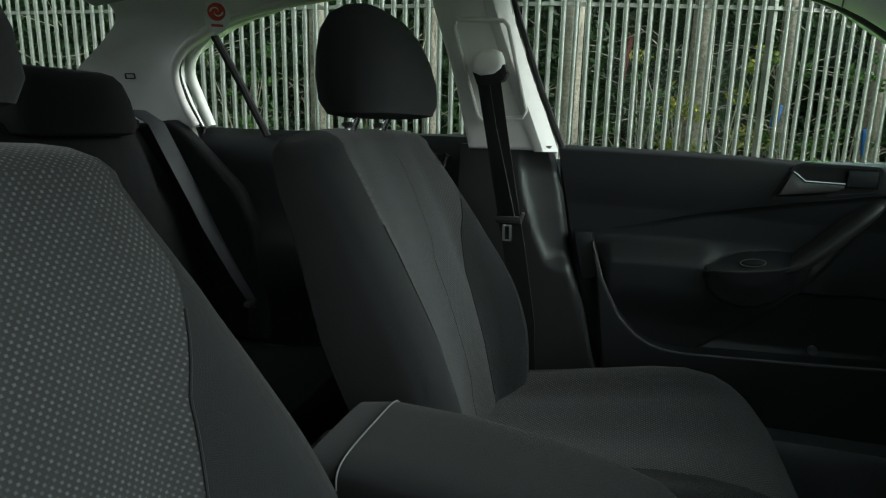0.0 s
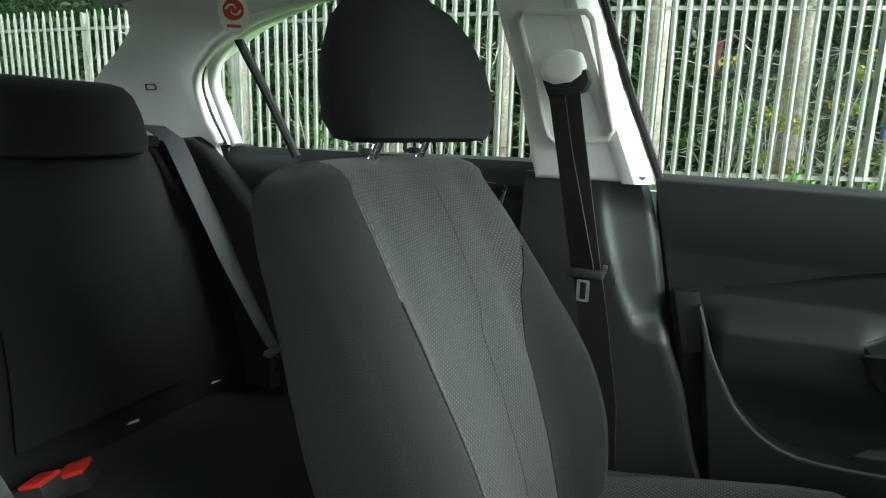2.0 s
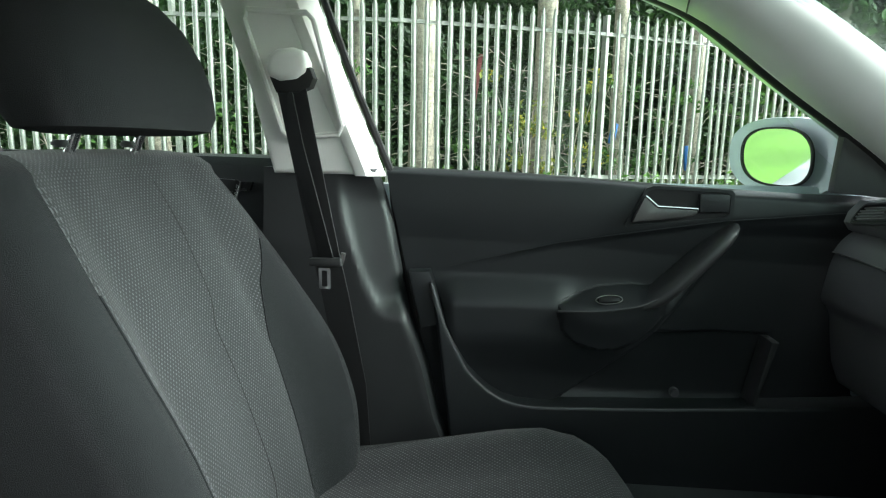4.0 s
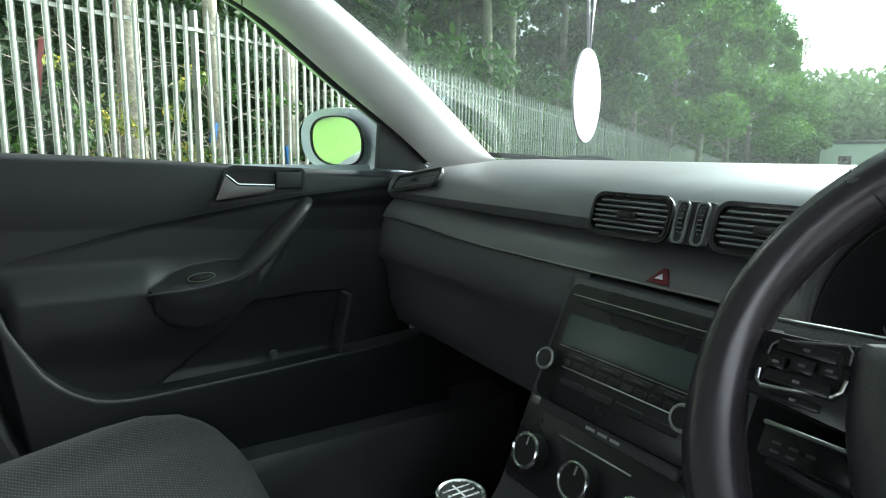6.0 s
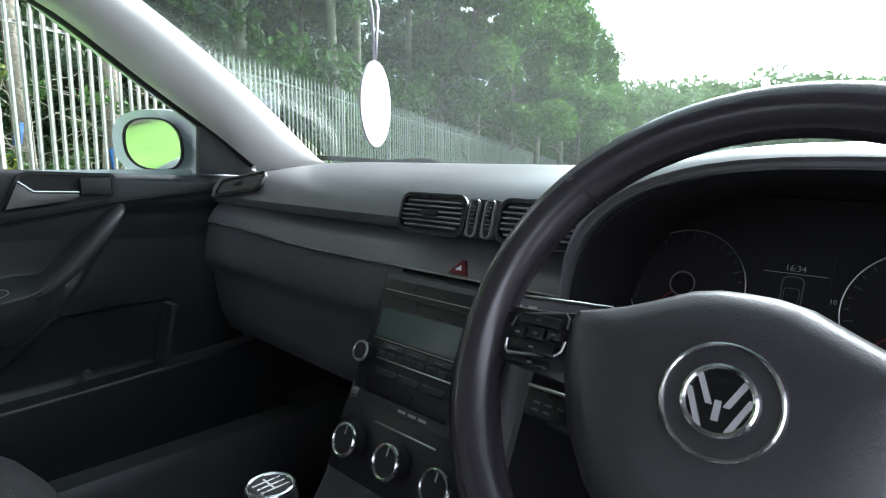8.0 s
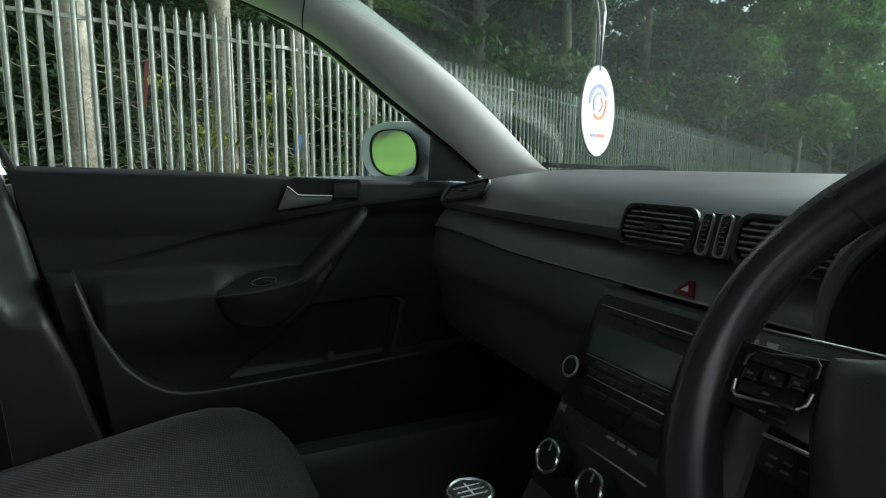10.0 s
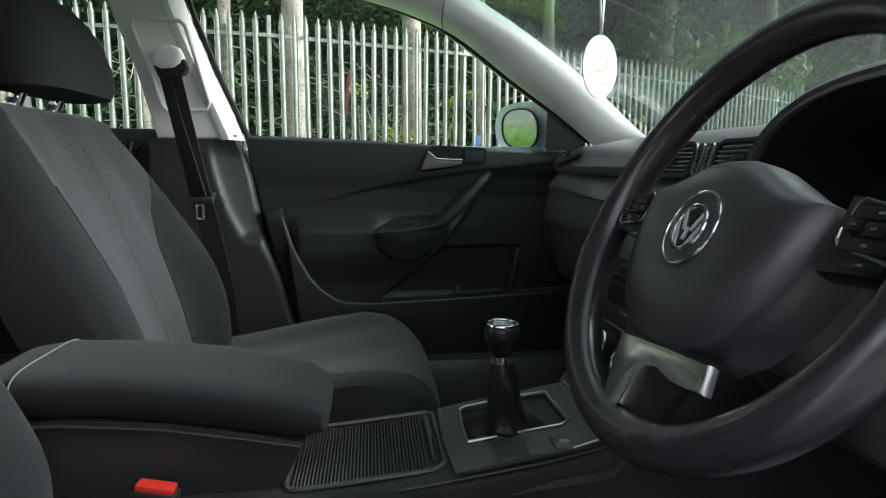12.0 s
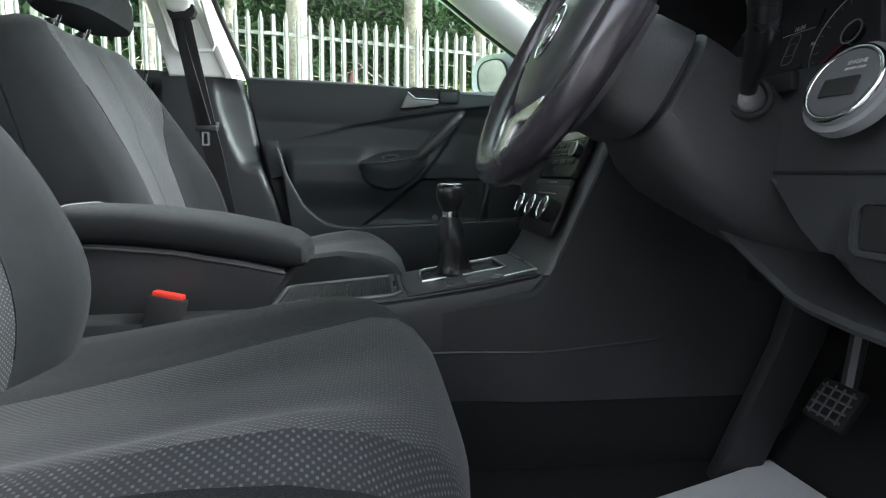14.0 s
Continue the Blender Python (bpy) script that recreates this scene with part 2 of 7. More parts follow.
def box(x0, x1, y0, y1, z0, z1, bev=0.004, seg=2, m=None):
    bm = bmesh.new()
    bmesh.ops.create_cube(bm, size=1)
    for v in bm.verts:
        v.co = Vector((x0 + (v.co.x + 0.5) * (x1 - x0), y0 + (v.co.y + 0.5) * (y1 - y0), z0 + (v.co.z + 0.5) * (z1 - z0)))
    if bev:
        bmesh.ops.bevel(bm, geom=bm.edges[:], offset=bev, segments=seg, affect="EDGES", profile=0.6)
    if m:
        bm.transform(m)
    return bm


def slab(points, axis, a, b, bev=0.0, seg=2, m=None):
    """A closed outline pushed through from a to b along an axis. points: pairs in the two other axes, in xyz order."""
    bm = bmesh.new()

    def at(p, d):
        return Vector((d, *p)) if axis == "x" else Vector((p[0], d, p[1])) if axis == "y" else Vector((*p, d))

    lo = [bm.verts.new(at(p, a)) for p in points]
    hi = [bm.verts.new(at(p, b)) for p in points]
    f0, f1 = bm.faces.new(lo), bm.faces.new(hi)
    for i in range(len(points)):
        j = (i + 1) % len(points)
        bm.faces.new((lo[i], lo[j], hi[j], hi[i]))
    bmesh.ops.recalc_face_normals(bm, faces=bm.faces[:])
    if bev:
        es = list({e for f in (f0, f1) for e in f.edges})
        bmesh.ops.bevel(bm, geom=es, offset=bev, segments=seg, affect="EDGES", profile=0.6)
    if m:
        bm.transform(m)
    return bm


def skin(rings, close=True, caps=True, bm=None):
    """A surface over rings of equally many points."""
    bm = bm or bmesh.new()
    rows = [[bm.verts.new(p) for p in r] for r in rings]
    n = len(rows[0])
    for a, b in zip(rows, rows[1:]):
        for i in range(n if close else n - 1):
            j = (i + 1) % n
            bm.faces.new((a[i], a[j], b[j], b[i]))
    if caps and close:
        bm.faces.new(rows[0][::-1])
        bm.faces.new(rows[-1])
    bmesh.ops.recalc_face_normals(bm, faces=bm.faces[:])
    return bm


def tube(path, radius, seg=10, closed=False, flat=1.0, up=(0, 0, 1), bm=None):
    """A round or flattened bar along a path. radius: a number or one per point."""
    pts = [Vector(p) for p in path]
    n = len(pts)
    rs = radius if isinstance(radius, (list, tuple)) else [radius] * n
    rings = []
    for i, p in enumerate(pts):
        a = pts[i - 1] if i or closed else p
        b = pts[(i + 1) % n] if i < n - 1 or closed else p
        t = (b - a).normalized()
        s = t.cross(Vector(up))
        s = s.normalized() if s.length > 1e-4 else t.orthogonal().normalized()
        w = s.cross(t)
        rings.append([p + rs[i] * (math.cos(k) * s + flat * math.sin(k) * w) for k in [2 * math.pi * q / seg for q in range(seg)]])
    if closed:
        rings.append(rings[0])
        bm2 = skin(rings, caps=False, bm=bm)
        bmesh.ops.remove_doubles(bm2, verts=bm2.verts[:], dist=1e-6)
        return bm2
    return skin(rings, bm=bm)


def ribbon(path, width, thick, across):
    """A flat strap along a path."""
    w, rings = Vector(across).normalized() * width / 2, []
    pts = [Vector(p) for p in path]
    for i, p in enumerate(pts):
        t = (pts[min(i + 1, len(pts) - 1)] - pts[max(i - 1, 0)]).normalized()
        n = t.cross(w).normalized() * thick / 2
        rings.append([p - w - n, p + w - n, p + w + n, p - w + n])
    return skin(rings)


def disc(r, depth, seg=28, bev=0.0, m=None):
    """A round plate in the local xy plane, standing depth high along z."""
    bm = bmesh.new()
    bmesh.ops.create_cone(bm, cap_ends=True, segments=seg, radius1=r, radius2=r, depth=depth)
    bmesh.ops.translate(bm, verts=bm.verts[:], vec=(0, 0, depth / 2))
    if bev:
        es = [e for e in bm.edges if abs(e.verts[0].co.z - e.verts[1].co.z) < 1e-6]
        bmesh.ops.bevel(bm, geom=es, offset=bev, segments=2, affect="EDGES")
    if m:
        bm.transform(m)
    return bm


def hoop(R, r, seg=40, tseg=8, sx=1.0, sy=1.0, m=None):
    bm = tube([(R * sx * math.cos(a), R * sy * math.sin(a), 0) for a in [2 * math.pi * i / seg for i in range(seg)]], r, tseg, closed=True)
    if m:
        bm.transform(m)
    return bm


def step(a, b, t):
    k = max(0.0, min(1.0, (t - a) / (b - a)))
    return k * k * (3 - 2 * k)


def catmull(points, per=4):
    """A smooth path through the points."""
    p = [Vector(q) for q in points]
    p = [p[0] * 2 - p[1]] + p + [p[-1] * 2 - p[-2]]
    out = []
    for i in range(1, len(p) - 2):
        for k in range(per):
            t = k / per
            out.append(0.5 * (2 * p[i] + (p[i + 1] - p[i - 1]) * t + (2 * p[i - 1] - 5 * p[i] + 4 * p[i + 1] - p[i + 2]) * t * t + (3 * p[i] - p[i - 1] - 3 * p[i + 1] + p[i + 2]) * t ** 3))
    return out + [p[-2]]


def line(keys, t):
    if t <= keys[0][0]:
        return keys[0][1]
    for (a, va), (b, vb) in zip(keys, keys[1:]):
        if t <= b:
            return va + (vb - va) * (t - a) / (b - a)
    return keys[-1][1]


def rounded(w, h, r, n=5):
    """Rounded rectangle outline about the origin."""
    pts = []
    for cx, cy, a0 in ((w / 2 - r, h / 2 - r, 0), (-w / 2 + r, h / 2 - r, 90), (-w / 2 + r, -h / 2 + r, 180), (w / 2 - r, -h / 2 + r, 270)):
        for i in range(n + 1):
            a = radians(a0 + 90 * i / n)
            pts.append((cx + r * math.cos(a), cy + r * math.sin(a)))
    return pts


def frame_of(origin, x_axis, y_axis):
    """A pose with the given local x and y directions."""
    x = Vector(x_axis).normalized()
    z = x.cross(Vector(y_axis)).normalized()
    y = z.cross(x)
    return Matrix.Translation(origin) @ Matrix((x, y, z)).transposed().to_4x4()


def rim_frame(outline, inner, depth, m):
    """A flat frame between two outlines of equal count, depth thick along local z."""
    bm = bmesh.new()
    rings = []
    for z, pts in ((0, outline), (depth, outline), (depth, inner), (0, inner)):
        rings.append([m @ Vector((p[0], p[1], z)) for p in pts])
    rings.append(rings[0])
    skin(rings, caps=False, bm=bm)
    bmesh.ops.remove_doubles(bm, verts=bm.verts[:], dist=1e-6)
    return bm


def words(text, size, m, material, parent, name="lettering", depth=0.0003):
    c = bpy.data.curves.new(name, "FONT")
    c.body, c.size, c.extrude, c.align_x, c.align_y = text, size, depth, "CENTER", "CENTER"
    c.materials.append(material)
    tmp = bpy.data.objects.new(name, c)
    me = bpy.data.meshes.new_from_object(tmp)
    bpy.data.objects.remove(tmp)
    me.transform(m)
    ob = new(name, me)
    ob.parent = parent
    return ob

# ---------------------------------------------------------------- ground
def land(x, y):
    """Height of the ground: level by the car, falling away ahead, rising behind the woods."""
    s = max(0.0, min(x, 90.0) - 5.0) * 0.036
    rise = max(0.0, min(60.0, math.hypot(x - 20, y - 4) - 55.0)) * 0.11 if x > 20 else 0.0
    return -s + rise


bm = bmesh.new()
xs = [-400, -120, -60, -30, -16, -8, -4, 0, 4, 6, 9, 13, 18, 24, 32, 42, 55, 70, 90, 120, 160, 260, 500]
ys = [-400, -120, -60, -30, -15, -8, -4, -1, 2, 4, 6, 9, 13, 18, 25, 35, 50, 70, 100, 150, 400]
rows = [[bm.verts.new((x, y, land(x, y))) for y in ys] for x in xs]
for a, b in zip(rows, rows[1:]):
    for i in range(len(ys) - 1):
        bm.faces.new((a[i], b[i], b[i + 1], a[i + 1]))
tagged(part("ground", bm, GRASSGROUND), "rough green grass around the parked car", "ground", kind="structure")
bm = bmesh.new()
rows = [[bm.verts.new((x, y + max(0, x - 3) * 0.42, land(x, y) + 0.02)) for y in (-7, -4, -1, 0.95)] for x in [-40, -20, -10, -4, 0, 4, 6, 9, 13, 18, 24, 32, 42, 55]]
for a, b in zip(rows, rows[1:]):
    for i in range(3):
        bm.faces.new((a[i], b[i], b[i + 1], a[i + 1]))
tagged(part("road", bm, ASPHALT), "worn grey asphalt lane under the car", "road", kind="structure")
bm = bmesh.new()
rows = [[bm.verts.new((x, y + (0.46 * (x + 1.0) if x > -1 else 0), land(x, y) + 0.02 + 0.05 * random.random())) for y in (5.7, 6.5, 8, 11, 15, 22, 40)] for x in [-40, -25, -15, -10, -6, -3, -1, 1, 3, 6, 10, 15, 22, 30, 42, 60]]
for a, b in zip(rows, rows[1:]):
    for i in range(6):
        bm.faces.new((a[i], b[i], b[i + 1], a[i + 1]))
tagged(part("woodland_floor", bm, EARTH), "brown leaf litter under the trees", "ground", kind="structure")

# ---------------------------------------------------------------- car shell
tagged(part("floor", box(-1.35, 1.3, -0.74, 0.74, 0.17, 0.25, 0.01), CARPET), "black carpeted car floor", "floor", kind="structure")
tagged(part("toe_board", slab([(0.98, 0.25), (1.14, 0.42), (1.2, 0.94), (1.3, 0.94), (1.3, 0.25)], "y", -0.72, 0.72, 0.01), CARPET), "black carpeted bulkhead under the dashboard", "bulkhead", kind="structure")

rings = []
for x, zc, hw, ze in ((0.43, 1.312, 0.56, 1.29), (0.2, 1.345, 0.53, 1.31), (-0.2, 1.36, 0.52, 1.315), (-0.55, 1.35, 0.53, 1.295), (-0.8, 1.335, 0.54, 1.268), (-0.95, 1.322, 0.55, 1.255), (-1.03, 1.315, 0.555, 1.248)):
    top = [(x, hw * s, ze + (zc - ze) * (1 - s * s)) for s in [i / 8 for i in range(-8, 9)]]
    rings.append(top + [(p[0], p[1], p[2] + 0.03) for p in top[::-1]])
tagged(part("ceiling", skin(rings), LINER), "pale grey cloth headliner", "headliner", kind="structure")
rings = []
for x, zc, hw in ((0.5, 1.335, 0.62), (0.2, 1.395, 0.62), (-0.3, 1.415, 0.62), (-0.8, 1.385, 0.64), (-1.04, 1.355, 0.64)):
    top = [(x, hw * s, zc - 0.055 * s * s) for s in [i / 6 for i in range(-6, 7)]]
    rings.append(top + [(p[0], p[1], p[2] + 0.012) for p in top[::-1]])
tagged(part("roof_skin", skin(rings), SILVER), "silver painted steel car roof", "roof", kind="structure")

# both body sides below the windows, plain outside skins
for side, name in ((1, "body_side_left"), (-1, "body_side_right")):
    spans = ((-2.1, 1.35),) if side > 0 else ((-2.1, -0.2), (1.02, 1.35))
    bm = bmesh.new()
    for x0, x1 in spans:
        other = slab([(side * 0.80, 0.24), (side * 0.885, 0.3), (side * 0.905, 0.6), (side * 0.885, 0.8), (side * 0.84, 0.93), (side * 0.80, 0.93)], "x", x0, x1, 0.006)
        me = bpy.data.meshes.new("tmp")
        other.to_mesh(me)
        other.free()
        bm.from_mesh(me)
        bpy.data.meshes.remove(me)
    tagged(part(name, bm, SILVER), "silver painted car body side", "car body", kind="structure")
def body_loft(stations):
    """Painted body end: rounded cross-sections from station to station (x, half width, top, bottom)."""
    rings = []
    for x, hw, top, bot in stations:
        ring = []
        for k in range(25):
            a = math.pi * k / 24
            ring.append((x, hw * math.copysign(abs(math.cos(a)) ** 0.42, math.cos(a)), bot + 0.55 * (top - bot) + 0.45 * (top - bot) * math.sin(a) ** 0.6))
        rings.append(ring + [(x, -hw * 0.95, bot), (x, hw * 0.95, bot)])
    return skin(rings)


tagged(part("bonnet", body_loft([(1.36, 0.84, 0.935, 0.3), (1.6, 0.845, 0.92, 0.28), (1.85, 0.83, 0.885, 0.26), (2.05, 0.79, 0.83, 0.25), (2.2, 0.7, 0.73, 0.25), (2.28, 0.56, 0.6, 0.28), (2.3, 0.4, 0.5, 0.32)]), SILVER), "silver painted car bonnet", "bonnet", kind="structure")
tagged(part("boot", body_loft([(-1.46, 0.80, 0.995, 0.3), (-1.75, 0.815, 0.99, 0.3), (-2.0, 0.8, 0.975, 0.3), (-2.12, 0.76, 0.94, 0.32), (-2.18, 0.68, 0.85, 0.36)]), SILVER), "silver painted boot lid", "boot", kind="structure")

# windscreen and its header
def strip(curve_a, curve_b, bulge, n=6, thick=0.02):
    """A curved trim skin between two curves, bulging along a vector, closed behind."""
    rings = []
    for a, b in zip(curve_a, curve_b):
        a, b = Vector(a), Vector(b)
        front = [a.lerp(b, k / n) + Vector(bulge) * math.sin(math.pi * k / n) ** 0.7 for k in range(n + 1)]
        rings.append(front + [p - Vector(bulge).normalized() * thick for p in front[::-1]])
    return skin(rings)


rings = []
for k in range(9):
    s = k / 8
    x, z, hw = 1.14 - 0.72 * s, 0.952 + 0.362 * s + 0.03 * math.sin(math.pi * s), 0.66 - 0.09 * s
    row = [(x - 0.09 * (y * y), hw * y, z) for y in [i / 8 for i in range(-8, 9)]]
    rings.append(row + [(p[0] + 0.003, p[1], p[2] + 0.005) for p in row[::-1]])
ws = tagged(part("windscreen", skin(rings), SCREENGLASS), "clear windscreen with a pale film for glare on dusty glass", "windscreen", kind="structure")
ws.visible_shadow = False

LOW = [(0.858, 0.66, 0.942), (0.765, 0.657, 1.013), (0.643, 0.655, 1.096), (0.505, 0.645, 1.191), (0.394, 0.637, 1.236), (0.29, 0.63, 1.262), (0.15, 0.625, 1.288), (-0.1, 0.62, 1.30), (-0.4, 0.62, 1.29), (-0.62, 0.625, 1.25)]
UPP = [(1.02, 0.635, 0.955), (0.955, 0.605, 0.972), (0.83, 0.6, 1.075), (0.715, 0.597, 1.158), (0.605, 0.59, 1.226), (0.515, 0.578, 1.27), (0.42, 0.55, 1.30), (0.2, 0.525, 1.315), (-0.1, 0.515, 1.318), (-0.5, 0.52, 1.30)]
for side, name in ((1, "pillar_a_left"), (-1, "pillar_a_right")):
    low = catmull([(x, side * y, z) for x, y, z in LOW[:7]])
    upp = catmull([(x, side * y, z) for x, y, z in UPP[:7]])
    tagged(part(name, strip(low, upp, (-0.012, -0.026 * side, 0.0)), TRIM), "pale grey plastic windscreen pillar trim", "pillar trim", kind="structure")
    a, b = Vector((0.475, side * 0.643, 1.204)), Vector((0.487, side * 0.57, 1.282))
    tagged(part("trim_joint", tube([a.lerp(b, k / 10) + Vector((-0.0122, -0.0264 * side, 0)) * math.sin(math.pi * k / 10) ** 0.7 for k in range(11)], 0.0013, 6), HARD), "thin joint line across the pillar trim", "trim", kind="structure")
    tagged(part("window_seal", tube(catmull([(x, side * (y + 0.032), z + 0.019) for x, y, z in LOW]), 0.0165, 10), RUBBER), "black rubber window seal round the door opening", "seal", kind="structure")
    low = [(x, side * y, z) for x, y, z in LOW[6:]]
    upp = [(x, side * y, z) for x, y, z in UPP[6:]]
    tagged(part("roof_rail_trim", strip(low, upp, (0, -0.018 * side, -0.01)), TRIM), "pale grey roof edge trim above the doors", "trim", kind="structure")
    tagged(part("cant_rail", tube([(x, side * (y + 0.05), z + 0.052) for x, y, z in LOW], [0.04] * 9 + [0.03], 10), SILVER), "silver painted steel roof edge", "car body", kind="structure")

# middle pillars
def tilt_y(bm, side, y0, z0, k):
    """Leans a panel built in the xz plane inwards as it rises."""
    for v in bm.verts:
        v.co.y = side * (v.co.y - max(0.0, v.co.z - z0) * k)
    if side < 0:
        bmesh.ops.reverse_faces(bm, faces=bm.faces[:])
    return bm


for side, name in ((1, "pillar_b_left"), (-1, "pillar_b_right")):
    b = thing(name, "pale grey upper and black lower middle pillar trim", "pillar trim", kind="structure")
    up = [(-0.019, 0.952), (-0.073, 1.09), (-0.12, 1.222), (-0.143, 1.31), (-0.26, 1.31), (-0.243, 1.231), (-0.2, 1.09), (-0.171, 0.952)]
    part("upper_trim", tilt_y(slab(up, "y", 0.664, 0.69, 0.008, 3), side, 0, 0.96, 0.13), TRIM, b)
    rings = []
    for x, z in ((0.002, 0.95), (-0.029, 1.03), (-0.054, 1.09), (-0.101, 1.222), (-0.124, 1.31)):
        rings.append([(x - 0.034, 0.664, z), (x - 0.028, 0.6605, z), (x - 0.014, 0.6615, z), (x + 0.004, 0.682, z), (x + 0.012, 0.70, z), (x + 0.008, 0.705, z), (x - 0.034, 0.70, z)])
    part("front_face", tilt_y(skin(rings), side, 0, 0.96, 0.13), TRIM, b)
    part("door_seal", tilt_y(tube([(0.118, 0.712, 0.5), (0.052, 0.712, 0.75), (0.026, 0.712, 0.90), (0.021, 0.712, 0.955), (-0.034, 0.71, 1.09), (-0.081, 0.71, 1.222), (-0.104, 0.71, 1.31)], 0.0065, 8), side, 0, 0.96, 0.13), RUBBER, b)
    # lower trim with a scalloped front cheek that catches the light
    rings = []
    for k in range(61):
        z = 0.38 + 0.582 * k / 60
        xf = line([(0.38, 0.15), (0.478, 0.133), (0.532, 0.113), (0.626, 0.09), (0.707, 0.06), (0.732, 0.054), (0.871, 0.028), (0.962, 0.002)], z)
        xs = line([(0.7, 0.07), (0.709, 0.055), (0.714, 0.026), (0.723, 0.007), (0.776, -0.019), (0.871, -0.05), (0.926, -0.06), (0.962, -0.055)], z)
        ring = []
        for i in range(41):
            x = -0.19 + (xf + 0.19) * i / 40
            y = 0.655 + 0.014 * step(0.82, 0.95, z)
            if z > 0.707 and x > xs:
                y += 0.030 * ((x - xs) / (xf - xs + 1e-6)) ** 0.55 * step(0.705, 0.745, z) * step(0.965, 0.90, z)
            y += 0.012 * step(xf - 0.012, xf, x) ** 2
            ring.append((x, side * y, z))
        rings.append(ring + [(xf, side * 0.70, z), (-0.19, side * 0.70, z)])
    part("lower_trim", skin(rings), PILLARSKIN, b)
    fr = [(-0.192, 1.205), (-0.098, 1.2), (-0.088, 1.19), (-0.05, 1.03), (-0.056, 1.018), (-0.138, 1.01), (-0.15, 1.02), (-0.198, 1.19)]
    path = [(p[0], 0.66, p[1]) for p in fr]
    part("belt_slot_frame", tilt_y(tube(path, 0.0045, 8, closed=True, up=(0, 1, 0)), side, 0, 0.96, 0.13), TRIM, b)

# rear quarter: pillar, window frame, divider, shelf and back window
for side, name in ((1, "pillar_c_left"), (-1, "pillar_c_right")):
    rows_ = [
        [(-0.56, 0.60, 1.262), (-0.72, 0.565, 1.285), (-0.88, 0.56, 1.275), (-1.0, 0.56, 1.262)],
        [(-0.70, 0.632, 1.228), (-0.82, 0.62, 1.24), (-0.93, 0.612, 1.24), (-1.02, 0.60, 1.228)],
        [(-0.80, 0.648, 1.195), (-0.89, 0.65, 1.195), (-0.99, 0.645, 1.19), (-1.08, 0.612, 1.18)],
        [(-0.93, 0.668, 1.125), (-0.985, 0.68, 1.13), (-1.06, 0.672, 1.12), (-1.17, 0.622, 1.125)],
        [(-0.935, 0.688, 1.055), (-0.985, 0.70, 1.06), (-1.08, 0.69, 1.05), (-1.25, 0.628, 1.07)],
        [(-0.91, 0.70, 0.985), (-0.97, 0.71, 0.985), (-1.1, 0.70, 0.985), (-1.33, 0.63, 1.0)],
        [(-0.89, 0.705, 0.93), (-0.96, 0.712, 0.93), (-1.1, 0.705, 0.93), (-1.38, 0.635, 0.94)]]
    rings = []
    cols = [catmull([r[i] for r in rows_], 5) for i in range(4)]
    for f in zip(*cols):
        pts = [Vector((p.x, side * p.y, p.z)) for p in catmull(f, 4)]
        rings.append(pts + [Vector((p.x, p.y + side * 0.05, p.z)) for p in pts[::-1]])
    c = tagged(part(name, skin(rings), TRIM), "pale grey rear pillar trim beside the back window", "pillar trim", kind="structure")
    part("clip_cover", rim_frame(rounded(0.03, 0.014, 0.003), rounded(0.025, 0.009, 0.002), 0.003, frame_of((-1.06, side * 0.668, 1.105), (-1, side * -0.05, 0), (0, -side * 0.2, 1))), PLASTIC, c)
    q = thing("quarter_window", "rear side window with a black dividing bar and bright frame", "window", kind="structure")
    part("frame", tube(catmull([(-0.895, side * 0.70, 0.985), (-0.925, side * 0.69, 1.05), (-0.925, side * 0.672, 1.12), (-0.87, side * 0.655, 1.172), (-0.79, side * 0.645, 1.208), (-0.69, side * 0.635, 1.235), (-0.55, side * 0.63, 1.255), (-0.2, side * 0.63, 1.285)]), 0.011, 10), TRIM, q, "pale inner frame")
    part("outer_seal", tube(catmull([(-0.866, side * 0.722, 0.985), (-0.895, side * 0.716, 1.06), (-0.903, side * 0.70, 1.12), (-0.86, side * 0.68, 1.172), (-0.775, side * 0.665, 1.216), (-0.6, side * 0.65, 1.255)]), 0.013, 10), TRIM, q, "bright silver frame strip")
    part("inner_seal", tube(catmull([(-0.885, side * 0.708, 0.985), (-0.918, side * 0.701, 1.055), (-0.922, side * 0.685, 1.122), (-0.868, side * 0.666, 1.178), (-0.782, side * 0.654, 1.216), (-0.68, side * 0.643, 1.243)]), 0.0045, 8), RUBBER, q)
    part("divider", tube([(-0.69, side * 0.705, 0.965), (-0.75, side * 0.69, 1.09), (-0.83, side * 0.662, 1.25)], 0.0095, 8), LINING, q)
    pane = part("pane", slab([(-0.18, 0.96), (-0.90, 0.97), (-0.945, 1.11), (-0.80, 1.22), (-0.6, 1.26), (-0.25, 1.3)], "y", side * 0.712, side * 0.716), GLASS, q)
    for v in pane.data.vertices:
        v.co.y -= side * max(0, v.co.z - 0.96) * 0.2
    pane.visible_shadow = False
tagged(part("parcel_shelf", box(-1.5, -1.03, -0.66, 0.66, 0.975, 1.0, 0.008), CARPET), "black carpeted shelf behind the rear seat", "shelf", kind="structure")
bm = skin([[(-1.0 - 0.45 * s - 0.03 * (1 - y * y), (0.585 + 0.06 * s) * y, 1.305 - 0.05 * y * y - 0.29 * s + dz) for y, dz in [(i / 6, 0) for i in range(-6, 7)] + [(i / 6, 0.005) for i in range(6, -7, -1)]] for s in (0, 0.33, 0.66, 1)])
bw = tagged(part("back_window", bm, GLASS), "clear heated back window", "window", kind="structure")
bw.visible_shadow = False

